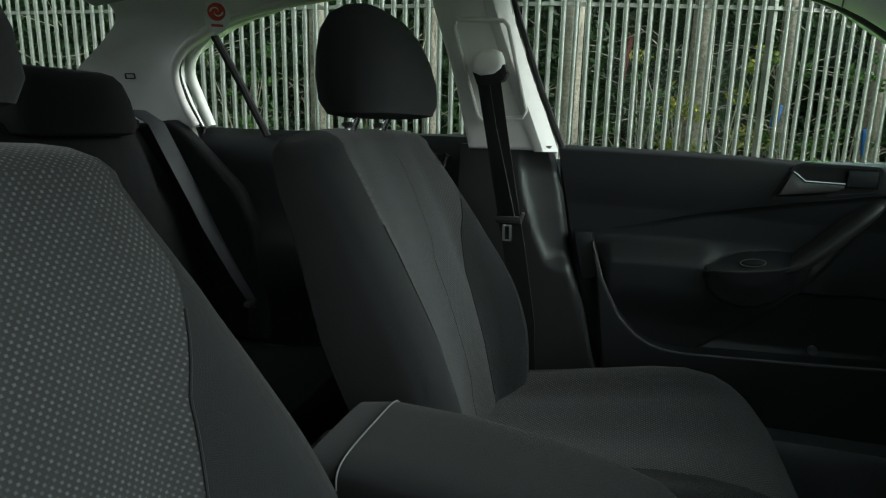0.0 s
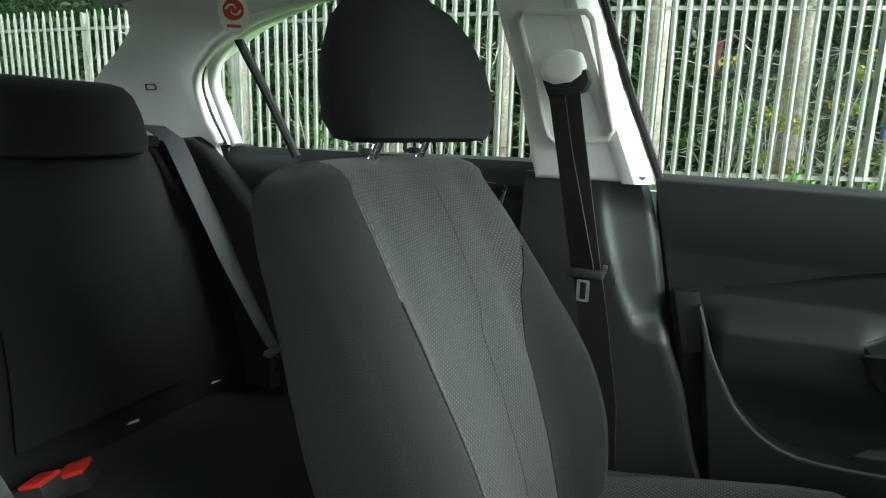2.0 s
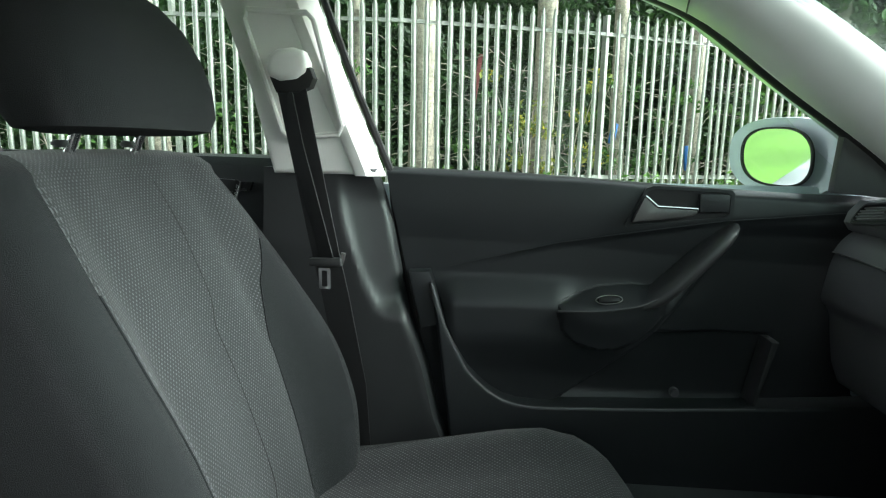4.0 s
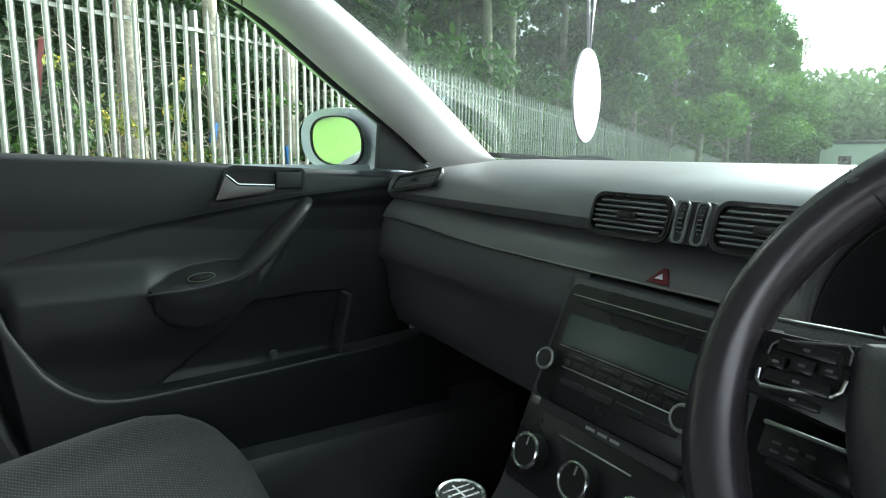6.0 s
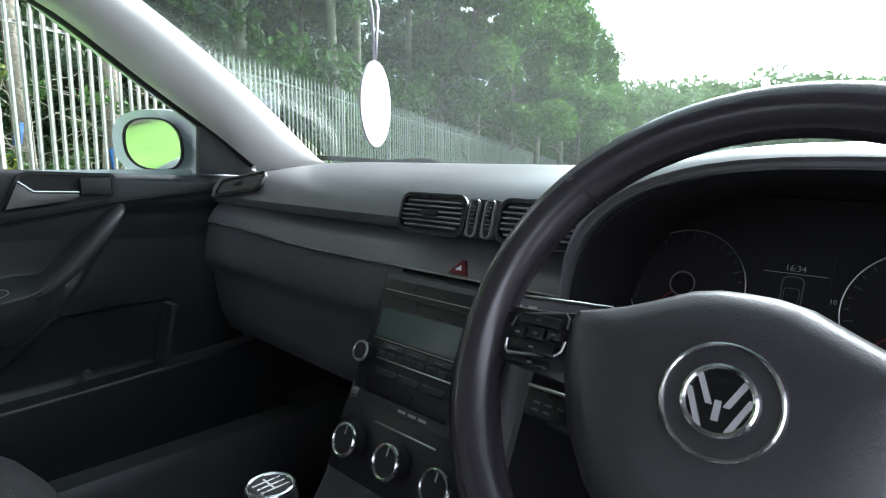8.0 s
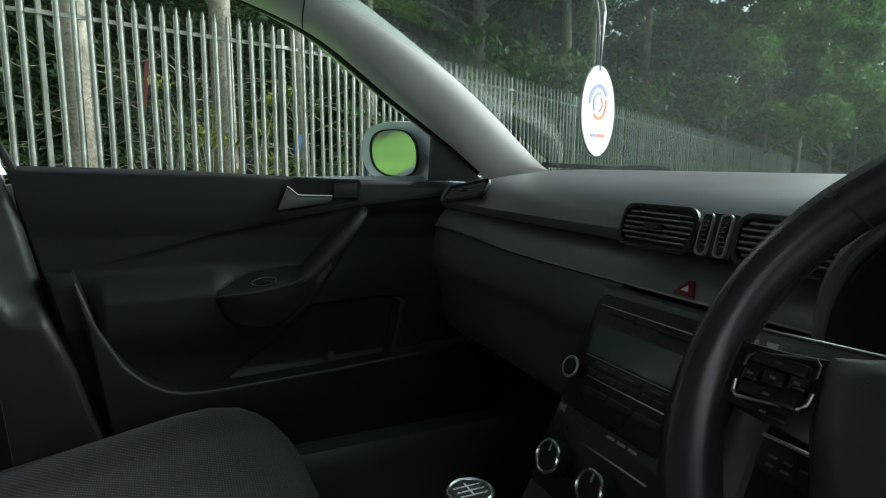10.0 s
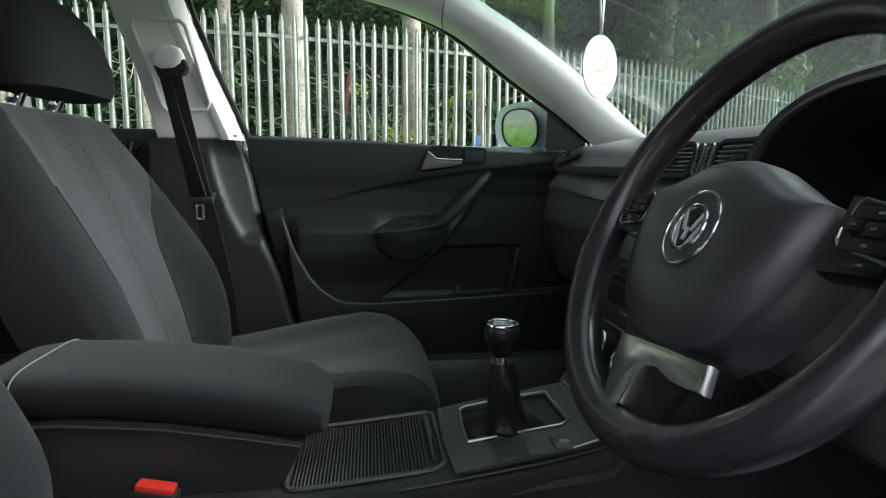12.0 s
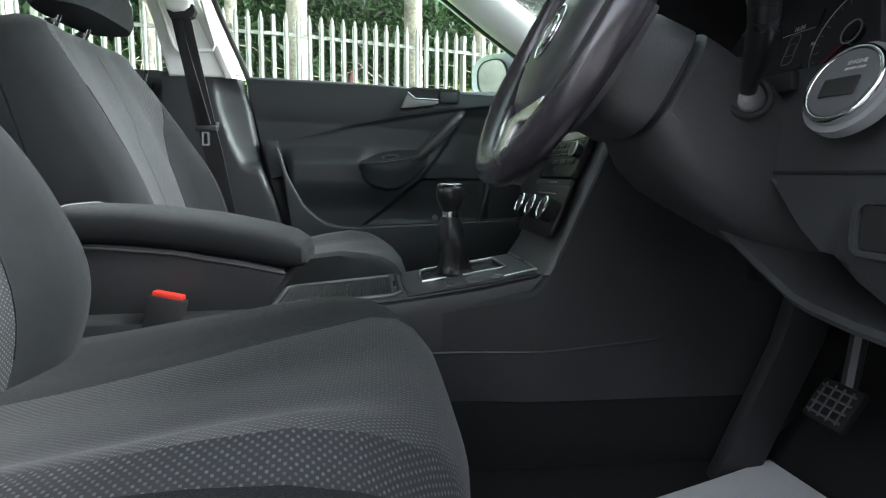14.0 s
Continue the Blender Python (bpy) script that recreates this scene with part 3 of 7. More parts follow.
# ---------------------------------------------------------------- doors
def edge_x(z):
    return line([(0.34, 0.155), (0.475, 0.128), (0.709, 0.066), (0.967, 0.012)], z)


def top_z(x):
    return line([(0.0, 0.968), (0.35, 0.957), (0.59, 0.941), (0.76, 0.933), (0.9, 0.93)], x)


def pocket_z(x):
    return line([(0.08, 0.79), (0.095, 0.785), (0.122, 0.698), (0.159, 0.626), (0.19, 0.592), (0.221, 0.572), (0.26, 0.561), (0.307, 0.561), (0.5, 0.569), (0.72, 0.581), (0.9, 0.596)], x)


def crease_z(x):
    return line([(0.0, 0.765), (0.099, 0.787), (0.196, 0.81), (0.304, 0.839), (0.424, 0.861), (0.579, 0.886), (0.746, 0.902), (0.9, 0.912)], x)


def lip_z(x):
    """Front lip of the armrest cup."""
    return line([(0.28, 0.734), (0.313, 0.734), (0.378, 0.736), (0.446, 0.747), (0.49, 0.768)], x)


def cup_z(x):
    """Upper rim of the cup, where its sloping floor meets the lining."""
    return line([(0.30, 0.737), (0.316, 0.742), (0.349, 0.757), (0.383, 0.768), (0.438, 0.774), (0.473, 0.772), (0.50, 0.775)], x)


def pouch_z(x):
    """Lower edge of the rounded cup front."""
    return line([(0.30, 0.734), (0.313, 0.725), (0.325, 0.69), (0.338, 0.677), (0.352, 0.668), (0.385, 0.66), (0.42, 0.664), (0.45, 0.68), (0.49, 0.72)], x)


def diagonal_x(z):
    """Slanting joint between the armrest panel and the pocket panel ahead of it."""
    return line([(0.55, 0.305), (0.562, 0.32), (0.614, 0.39), (0.694, 0.481), (0.76, 0.535), (0.88, 0.612)], z)


def door_y(x, z):
    """Inner face of the front door lining."""
    t = top_z(x) - z
    y = 0.702 + 0.022 * step(0.016, 0.0, t) ** 2                # rolled top edge
    y -= 0.006 * math.sin(math.pi * max(0, min(1, t / 0.12)))   # full upper pad
    y += 0.006 * step(0.004, -0.008, z - crease_z(x)) * step(0.10, 0.42, x)
    shelf = 0.03 * step(0.788, 0.730, z) * (0.35 + 0.65 * step(0.60, 0.69, z)) * step(0.09, 0.14, x) * step(0.60, 0.40, x)
    lip, cup, low = lip_z(x), cup_z(x), pouch_z(x)
    side = step(0.309, 0.317, x) * step(0.52, 0.47, x)
    if z > lip:
        pouch = 0.047 * max(0.0, 1 - (z - lip) / (cup - lip + 0.001)) ** 0.9
    else:
        pouch = (0.036 + 0.011 * step(low, low + 0.06, z)) * step(low - 0.006, low + 0.006, z)
    dish = step(0.306, 0.365, x) * step(0.52, 0.47, x) * (z > lip)
    y -= max(shelf * (1 - 0.65 * dish), pouch * side)
    gap = x - diagonal_x(z)
    y += 0.010 * step(-0.004, 0.006, gap) * step(0.89, 0.86, z) * step(0.55, 0.58, z)
    y += 0.010 * step(0.695, 0.689, z) * step(0.0, 0.01, gap) * step(0.69, 0.66, x)   # pocket mouth
    y += 0.03 * step(0.7, 0.9, x) * step(0.93, 0.8, z)
    return y


def build_door(name, label, side, turn=None):
    d = thing(name, label, "car door", kind="structure")
    nx, nz = (210, 180) if side > 0 else (70, 70)
    bm = bmesh.new()
    rows_ = []
    for j in range(nz + 1):
        row = []
        for i in range(nx + 1):
            s, r = i / nx, j / nz
            z0 = 0.34
            x = 0.14 + (0.92 - 0.14) * s
            zt = top_z(x)
            z = z0 + (zt - z0) * r
            xe = edge_x(z)
            x = xe + (0.92 - xe) * s
            row.append(bm.verts.new((x, door_y(x, min(z, top_z(x))), z)))
        rows_.append(row)
    for a, b in zip(rows_, rows_[1:]):
        for i in range(nx):
            bm.faces.new((a[i], a[i + 1], b[i + 1], b[i]))
    border = [rows_[0][i] for i in range(nx + 1)] + [rows_[j][nx] for j in range(1, nz + 1)] + [rows_[nz][i] for i in range(nx - 1, -1, -1)] + [rows_[j][0] for j in range(nz - 1, 0, -1)]
    back = [bm.verts.new((v.co.x, 0.78, v.co.z)) for v in border]
    for i in range(len(border)):
        k = (i + 1) % len(border)
        bm.faces.new((border[i], border[k], back[k], back[i]))
    bm.faces.new(back)
    bmesh.ops.recalc_face_normals(bm, faces=bm.faces[:])
    parts = [part("door_lining", bm, DOORSKIN, d)]
    # lip and rim of the armrest cup, lighter tubes for their lit edges; pull handle
    parts.append(part("armrest_lip_highlight", tube(catmull([(0.3125, 0.662, 0.732), (0.335, 0.6565, 0.7345), (0.378, 0.6555, 0.7365), (0.412, 0.6555, 0.7415), (0.446, 0.6565, 0.748), (0.474, 0.659, 0.76)]), 0.0022, 8), PLASTIC, d))
    parts.append(part("cup_rim_highlight", tube(catmull([(x, door_y(x, cup_z(x) + 0.004) - 0.0005, cup_z(x) + 0.001) for x in (0.318, 0.335, 0.349, 0.383, 0.41, 0.438, 0.465)]), 0.0018, 8), PLASTIC, d))
    rings = []
    for x, z, hw, p in ((0.438, 0.735, 0.006, 0.040), (0.455, 0.743, 0.012, 0.047), (0.478, 0.757, 0.0165, 0.050), (0.505, 0.781, 0.018, 0.050), (0.535, 0.812, 0.0175, 0.048), (0.562, 0.840, 0.0165, 0.044), (0.582, 0.860, 0.0145, 0.037), (0.595, 0.873, 0.0115, 0.027), (0.603, 0.881, 0.0075, 0.014), (0.606, 0.884, 0.003, 0.002)):
        rings.append([(x - hw * 0.7 * math.cos(a), 0.706 - p * math.sin(a) ** 0.7, z + hw * 0.72 * math.cos(a)) for a in [math.pi * k / 14 for k in range(15)]])
    parts.append(part("pull_handle", skin(rings), PLASTIC, d, "dark grey grab handle"))
    sp = frame_of((0.398, 0.674, 0.7525), (1, 0, 0.1), (0, 0.030, 0.028))
    parts.append(part("window_switch", box(-0.016, 0.016, -0.0055, 0.0055, -0.004, 0.003, 0.002, m=sp), GLOSSBLACK, d))
    parts.append(part("switch_rim", hoop(0.021, 0.0008, 28, 6, 1.05, 0.42, sp @ Matrix.Translation((0, 0, 0.0005))), SATIN, d))
    # release lever in its dish
    fr = [(0.418, 0.878), (0.424, 0.873), (0.585, 0.893), (0.592, 0.9), (0.592, 0.934), (0.586, 0.94), (0.462, 0.944), (0.45, 0.94)]
    c = (0.51, 0.908)
    inn = [(c[0] + (x - c[0]) * 0.93, c[1] + (z - c[1]) * 0.86) for x, z in fr]
    mm = Matrix(((1, 0, 0, 0), (0, 0, -1, 0.696), (0, 1, 0, 0), (0, 0, 0, 1)))
    parts.append(part("lever_bezel", rim_frame(fr, inn, 0.004, mm), DOORSKIN, d))
    # flat dish face, matt black to paint the shade of the finger cavity
    parts.append(part("lever_dish_shade", slab([(x, z) for x, z in inn], "y", 0.694, 0.70), LINING, d))
    lev = [(0.427, 0.884), (0.445, 0.927), (0.450, 0.927), (0.465, 0.911), (0.53, 0.909), (0.531, 0.901), (0.52, 0.895)]
    parts.append(part("release_lever", slab(lev, "y", 0.678, 0.69, 0.003), LEVER, d, "satin silver release lever"))
    # chrome tube laid on as the highlight along the lever's top edge
    parts.append(part("lever_highlight", tube([(0.446, 0.679, 0.928), (0.452, 0.678, 0.9235), (0.466, 0.677, 0.9115), (0.53, 0.677, 0.909)], 0.0024, 8), CHROME, d, "chrome strip drawing the highlight on the lever edge"))
    parts.append(part("lock_block", box(0.536, 0.584, 0.688, 0.696, 0.903, 0.933, 0.003), DOORSKIN, d))
    # trim seams; a paler tube paints the lit line along the bin edge
    parts.append(part("upper_seam", tube([(x, door_y(x, crease_z(x) + 0.004) - 0.0005, crease_z(x) + 0.002) for x in [0.13 + 0.045 * k for k in range(16)]], 0.0009, 6), DOORSKIN, d))
    parts.append(part("bin_edge_highlight", tube([(x, 0.6635, pocket_z(x) - 0.003) for x in [0.098, 0.104, 0.11, 0.12, 0.13, 0.145, 0.16, 0.18, 0.2, 0.225, 0.25, 0.28, 0.31, 0.36, 0.42, 0.5, 0.58, 0.65]], 0.0028, 8), HARD, d))
    binp = [(x, pocket_z(x)) for x in [0.098, 0.104, 0.112, 0.122, 0.134, 0.148, 0.162, 0.18, 0.2, 0.225, 0.25, 0.28, 0.31, 0.4, 0.5, 0.6, 0.7, 0.8, 0.9]]
    parts.append(part("door_bin", slab(binp + [(0.91, 0.36), (0.152, 0.36)], "y", 0.66, 0.71, 0.006, 3), DOORSKIN, d))
    parts.append(part("bin_end", slab([(0.646, 0.572), (0.652, 0.572), (0.680, 0.69), (0.668, 0.69)], "y", 0.672, 0.72, 0.003), PLASTIC, d))
    parts.append(part("bin_catch", disc(0.008, 0.014, 14, 0.002, pose(0.525, 0.705, 0.585, 90)), HARD, d))
    parts.append(part("hinge_cover", slab([(0.058, 0.79), (0.094, 0.792), (0.122, 0.7), (0.08, 0.69)], "y", 0.668, 0.70, 0.006), DOORSKIN, d))
    # glass, sail panel
    g = part("pane", slab([(0.03, 0.95), (0.82, 0.925), (0.635, 1.088), (0.498, 1.185), (0.29, 1.262), (0.1, 1.292), (-0.09, 1.3), (-0.06, 1.2)], "y", 0.734, 0.738), GLASS, d, "clear side window glass")
    for v in g.data.vertices:
        v.co.y -= max(0, v.co.z - 0.95) * 0.16
    g.visible_shadow = False
    parts.append(g)
    parts.append(part("sail_panel", slab([(0.738, 0.94), (0.744, 1.035), (0.76, 1.022), (0.87, 0.93)], "y", 0.682, 0.70, 0.004), PLASTIC, d, "black triangular mirror base cover"))
    parts.append(part("outer_skin", slab([(0.745, 0.28), (0.885, 0.32), (0.905, 0.6), (0.885, 0.8), (0.83, 0.94), (0.76, 0.945), (0.74, 0.9)], "x", 0.02, 1.0, 0.006), SILVER, d, "silver painted door skin"))
    if side < 0:
        for o in parts:
            o.data.transform(Matrix.Diagonal((1, -1, 1, 1)))
            o.data.flip_normals()
        d.matrix_world = turn
    return d


build_door("door_1", "closed front passenger door with black lining and chrome lever", 1)
hinge = Matrix.Translation((0.98, -0.8, 0)) @ pose(0, 0, 0, 0, 0, 80) @ Matrix.Translation((-0.98, 0.8, 0))
build_door("door_2", "front driver door standing wide open", -1, hinge)
for side, name in ((1, "door_3"), (-1, "door_4")):
    d = thing(name, "closed rear door with plain black lining", "car door", kind="structure")
    rings = []
    for x in [-0.17 - 0.08 * k for k in range(10)]:
        ring = []
        for k in range(15):
            z = 0.36 + 0.615 * k / 14 + 0.012 * (-x - 0.2)
            y = 0.705 - 0.006 * math.sin(math.pi * k / 14) - 0.03 * step(0.74, 0.7, z) * step(0.5, 0.62, z) + (0.02 if k == 14 else 0)
            ring.append((x, side * y, z))
        rings.append(ring + [(x, side * 0.79, 0.98), (x, side * 0.79, 0.36)])
    part("door_lining", skin(rings), DOORSKIN, d)
    part("release_lever", slab([(-0.30, 0.915), (-0.22, 0.92), (-0.215, 0.935), (-0.28, 0.94)], "y", side * 0.69, side * 0.68, 0.002), GLOSSBLACK, d)
    part("pull_handle", tube([(-0.25, side * 0.69, 0.86), (-0.33, side * 0.66, 0.82), (-0.42, side * 0.66, 0.76), (-0.48, side * 0.68, 0.73)], 0.014, 10), HARD, d)
for side, name in ((1, "rear_side_panel_left"), (-1, "rear_side_panel_right")):
    tagged(part(name, box(-1.42, -0.885, min(side * 0.715, side * 0.8), max(side * 0.715, side * 0.8), 0.3, 0.985, 0.006), DOORSKIN), "black trim panel beside the rear bench", "trim", kind="structure")
for side, name in ((1, "kick_panel_left"), (-1, "kick_panel_right")):
    tagged(part(name, box(0.9, 1.3, min(side * 0.715, side * 0.8), max(side * 0.715, side * 0.8), 0.2, 0.95, 0.006), PLASTIC), "black plastic panel at the side of the footwell", "trim", kind="structure")
for side, name in ((1, "sill_left"), (-1, "sill_right")):
    tagged(part(name, slab([(side * 0.60, 0.25), (side * 0.60, 0.40), (side * 0.615, 0.425), (side * 0.70, 0.43), (side * 0.79, 0.42), (side * 0.79, 0.22)], "x", -0.95, 1.05, 0.006), HARD), "dark grey plastic sill cover along the floor", "sill", kind="structure")

# ---------------------------------------------------------------- front seats
def curve_line(keys, z):
    """Values between the keys, smoothed over a hand's width."""
    return sum(line(keys, z + 0.012 * k) for k in range(-3, 4)) / 7


def back_ring(z, worn):
    """One level of a front backrest: points across the front, then across the back, with their share of the width."""
    w = curve_line([(0.46, 0.215), (0.55, 0.235), (0.68, 0.245), (0.78, 0.238), (0.88, 0.225), (0.96, 0.213), (1.0, 0.203)], z)
    if worn:
        xf = sum(line([(0.30, -0.12), (0.55, -0.037), (1.2, -0.362)], z + 0.025 * k) for k in range(-3, 4)) / 7
        bol = curve_line([(0.46, 0.03), (0.6, 0.055), (0.72, 0.056), (0.82, 0.034), (0.92, 0.016), (1.0, 0.008)], z)
        edge0, edge1 = 0.42, 0.80
    else:
        xf = line([(0.46, -0.05), (0.5, -0.058), (0.6, -0.084), (0.7, -0.118), (0.82, -0.168), (0.92, -0.218), (1.0, -0.262)], z)
        bol = curve_line([(0.46, 0.040), (0.5, 0.052), (0.55, 0.064), (0.64, 0.074), (0.72, 0.066), (0.82, 0.042), (0.92, 0.026), (1.0, 0.010)], z)
        edge0, edge1 = 0.50, 0.82
    thick = line([(0.46, 0.12), (0.7, 0.135), (0.9, 0.115), (1.0, 0.09)], z)
    front, n = [], 36
    for i in range(n + 1):
        s0 = -1 + 2 * i / n
        a = abs(s0)
        share = curve_line([(0.45, 0.69), (0.60, 0.70), (0.72, 0.73), (0.80, 0.77), (0.86, 0.78), (1.1, 0.74)], z) if s0 < 0 and not worn else seam_share(z)
        a = a / SEAM * share if a < SEAM else share + (a - SEAM) / (1 - SEAM) * (1 - share)
        s = math.copysign(a, s0)
        x = xf + bol * (0.66 if s0 < 0 and not worn else 1.0) * step(edge0, edge1, a) - 0.01 * math.cos(math.pi * min(1, a / 0.5)) * 0.5
        if a > 0.80:
            q = (a - 0.80) / 0.20
            x -= 0.052 * (1 - math.sqrt(max(0, 1 - q * q)))
        front.append((s0, Vector((x, w * s, z))))
    back = []
    for i in range(n + 1):
        s = 1 - 2 * i / n
        a = abs(s)
        x = xf - thick + (0.03 * max(0, (a - 0.7) / 0.3) ** 2)
        back.append((s, Vector((x, w * s, z))))
    return front, back


SEAM = 22 / 36
CUT = 20 / 32


def seam_share(z):
    return line([(0.45, 0.46), (0.60, 0.48), (0.72, 0.52), (0.80, 0.62), (0.85, 0.74), (0.89, 0.84), (1.1, 0.86)], z)


def front_seat(name, label, yc, dx, dz, side, ext=0.0):
    """side: +1 when the door is on the +y side."""
    seat = thing(name, label, "car seat", "front seats")
    seat.location = (dx, yc, dz)
    levels = [0.46 + 0.0135 * k for k in range(38)]
    bmb, bmc = bmesh.new(), bmesh.new()
    uvl = bmc.loops.layers.uv.new("UVMap")
    rings = []
    for k, z in enumerate(levels):
        f, b = back_ring(z, side < 0)
        pts = f + b
        out = []
        for s, p in pts:
            q = p.copy()
            t = step(0.86, 0.965, z)
            q.z -= 0.018 * abs(s) ** 4 * t
            out.append((s, q))
        rings.append(out)
    # rolled top
    f0 = rings[-1]
    cx = sum(p.x for s, p in f0) / len(f0)
    for k in range(1, 5):
        a = k / 4 * math.pi / 2
        rings.append([(s, Vector((cx + (p.x - cx) * (0.12 + 0.88 * math.cos(a)), p.y * (0.9 + 0.1 * math.cos(a)), p.z + 0.03 * math.sin(a)))) for s, p in f0])
    n = len(rings[0])
    half = n // 2

    def addq(bm, cache, keys):
        vs = []
        for key in keys:
            if key not in cache:
                cache[key] = bm.verts.new(rings[key[0]][key[1]][1])
            vs.append(cache[key])
        return bm.faces.new(vs)

    cb, cc = {}, {}
    for r in range(len(rings) - 1):
        for i in range(n):
            j = (i + 1) % n
            keys = ((r, i), (r, j), (r + 1, j), (r + 1, i))
            mid = (rings[r][i][0] + rings[r][j][0]) / 2
            if i < half - 1 and abs(mid) < SEAM:
                fc = addq(bmc, cc, keys)
                for lp in fc.loops:
                    lp[uvl].uv = (lp.vert.co.y, lp.vert.co.z * 1.12 + (0.0 if r < len(levels) else -lp.vert.co.x))
            else:
                addq(bmb, cb, keys)
    bmb.faces.new([cb.get((len(rings) - 1, i)) or bmb.verts.new(rings[-1][i][1]) for i in range(n)])
    bmesh.ops.recalc_face_normals(bmb, faces=bmb.faces[:])
    bmesh.ops.recalc_face_normals(bmc, faces=bmc.faces[:])
    if sum(f.normal.x for f in bmc.faces) < 0:
        bmesh.ops.reverse_faces(bmc, faces=bmc.faces[:])
    part("backrest", bmb, CLOTH, seat, "plain charcoal cloth backrest bolsters")
    part("backrest_panel", bmc, WEAVE, seat, "dashed grey woven cloth backrest centre")
    for sg in (-1, 1):
        path = []
        for z in [0.50 + 0.02 * k for k in range(19)]:
            f, b = back_ring(z, side < 0)
            best = min(f, key=lambda e: abs(e[0] - sg * SEAM))
            path.append(best[1] + Vector((0.0016, 0, 0)))
        part("seam_piping", tube([p - Vector((0.001, 0, 0)) for p in path], 0.0014, 6, up=(0, 1, 0)), CLOTH, seat)
    path = [min(back_ring(z, side < 0)[0], key=lambda e: abs(e[0] - 0.12 * side - 0.25 * side * (z - 0.7)))[1] + Vector((0.0002, 0, 0)) for z in [0.50 + 0.03 * k for k in range(16)]]
    part("centre_seam", tube(catmull(path, 3), 0.0007, 5, up=(0, 1, 0)), RUBBER, seat, "dark stitched centre seam")
    # row of pale stitches beside the inner seam
    bm = bmesh.new()
    col_i = 7 if side > 0 else 29
    for row in (0, 1):
        for k in range(50):
            f, b = back_ring(0.52 + 0.0088 * k, side < 0)
            f2, b = back_ring(0.5245 + 0.0088 * k, side < 0)
            off = Vector((0.0006, 0.005 * row * side, 0))
            tube([f[col_i][1] + off, f2[col_i][1] + off], 0.0006, 5, bm=bm)
    if side > 0:
        part("stitching", bm, STITCH, seat, "pale grey stitches")
    # cushion
    bmb, bmc = bmesh.new(), bmesh.new()
    uvl = bmc.loops.layers.uv.new("UVMap")
    rows_ = []
    stations = [(-0.10, 0.478, 0.0), (-0.05, 0.484, 0.0), (0.02, 0.494, 0.0), (0.09, 0.507, 0.0), (0.16, 0.52, 0.0), (0.23, 0.534, 0.0), (0.29, 0.543, 0.0), (0.34, 0.547, 0.0), (0.375, 0.543, 0.006), (0.40, 0.53, 0.014), (0.418, 0.508, 0.02), (0.428, 0.48, 0.024), (0.43, 0.45, 0.028), (0.424, 0.42, 0.034), (0.41, 0.40, 0.04)]
    stations = [(x + ext * step(0.05, 0.3, x), z - (0.016 if side < 0 else 0.004), q) for x, z, q in stations]
    m_ = 32
    for x, zt, inset in stations:
        w = 0.255 - 0.02 * step(0.30 + ext, 0.43 + ext, x) - inset * 0.6
        row = []
        xe = x - ext
        inner = line([(-0.1, 0.34), (0.1, 0.38), (0.28, 0.48), (0.36, 0.62), (0.43, 0.72)] if side > 0 else [(-0.1, 0.20), (0.1, 0.29), (0.28, 0.46), (0.36, 0.62), (0.43, 0.72)], xe)
        outer = line([(-0.1, 0.76), (0.1, 0.86), (0.3, 0.93), (0.43, 0.95)], xe) if side > 0 else line([(-0.1, 0.84), (0.1, 0.93), (0.3, 0.97), (0.43, 0.975)], xe)
        for i in range(m_ + 1):
            s0 = -1 + 2 * i / m_
            share = inner if s0 * side < 0 else outer
            a = abs(s0)
            a = a / CUT * share if a < CUT else share + (a - CUT) / (1 - CUT) * (1 - share)
            s = math.copysign(a, s0)
            z = zt + 0.022 * step(0.5, 0.82, a) * step(0.40 + ext, 0.28 + ext, x) - 0.01 * step(0.5, 0.0, a) * step(0.41 + ext, 0.3 + ext, x)
            if a > 0.86:
                q = (a - 0.86) / 0.14
                z -= 0.075 * (1 - math.sqrt(max(0, 1 - q * q)))
            xx = x - 0.026 * a ** 4 * step(0.30 + ext, 0.42 + ext, x)
            row.append((s0, Vector((xx, w * s * (1.0 + 0.02 * (a > 0.99)), z))))
        rows_.append(row)
    cb, cc, cd = {}, {}, {}
    bmd = bmesh.new()

    def addc(bm, cache, keys):
        vs = []
        for r, i in keys:
            if (r, i) not in cache:
                cache[(r, i)] = bm.verts.new(rows_[r][i][1])
            vs.append(cache[(r, i)])
        return bm.faces.new(vs)

    across = []
    for row in rows_:
        run = [0.0]
        for (_, p), (_, q) in zip(row, row[1:]):
            run.append(run[-1] + (q - p).length)
        across.append([r - run[m_ // 2] for r in run])
    dist = [0.0]
    for a, b in zip(stations, stations[1:]):
        dist.append(dist[-1] + math.hypot(b[0] - a[0], b[1] - a[1]))
    for r in range(len(rows_) - 1):
        for i in range(m_):
            keys = ((r, i), (r + 1, i), (r + 1, i + 1), (r, i + 1))
            mid = (rows_[r][i][0] + rows_[r][i + 1][0]) / 2
            if abs(mid) < CUT:
                fc = addc(bmc, cc, keys)
                for lp, (rr, ii) in zip(fc.loops, keys):
                    lp[uvl].uv = (across[rr][ii], dist[rr])
            else:
                addc(bmb, cb, keys) if mid < 0 else addc(bmd, cd, keys)
    for bmx in (bmb, bmc, bmd):
        bmesh.ops.recalc_face_normals(bmx, faces=bmx.faces[:])
        if sum(f.normal.z for f in bmx.faces) < 0:
            bmesh.ops.reverse_faces(bmx, faces=bmx.faces[:])
    part("cushion_bolster", bmb, CLOTH, seat, "plain charcoal cloth cushion side")
    part("cushion_bolster", bmd, CLOTH, seat, "plain charcoal cloth cushion side")
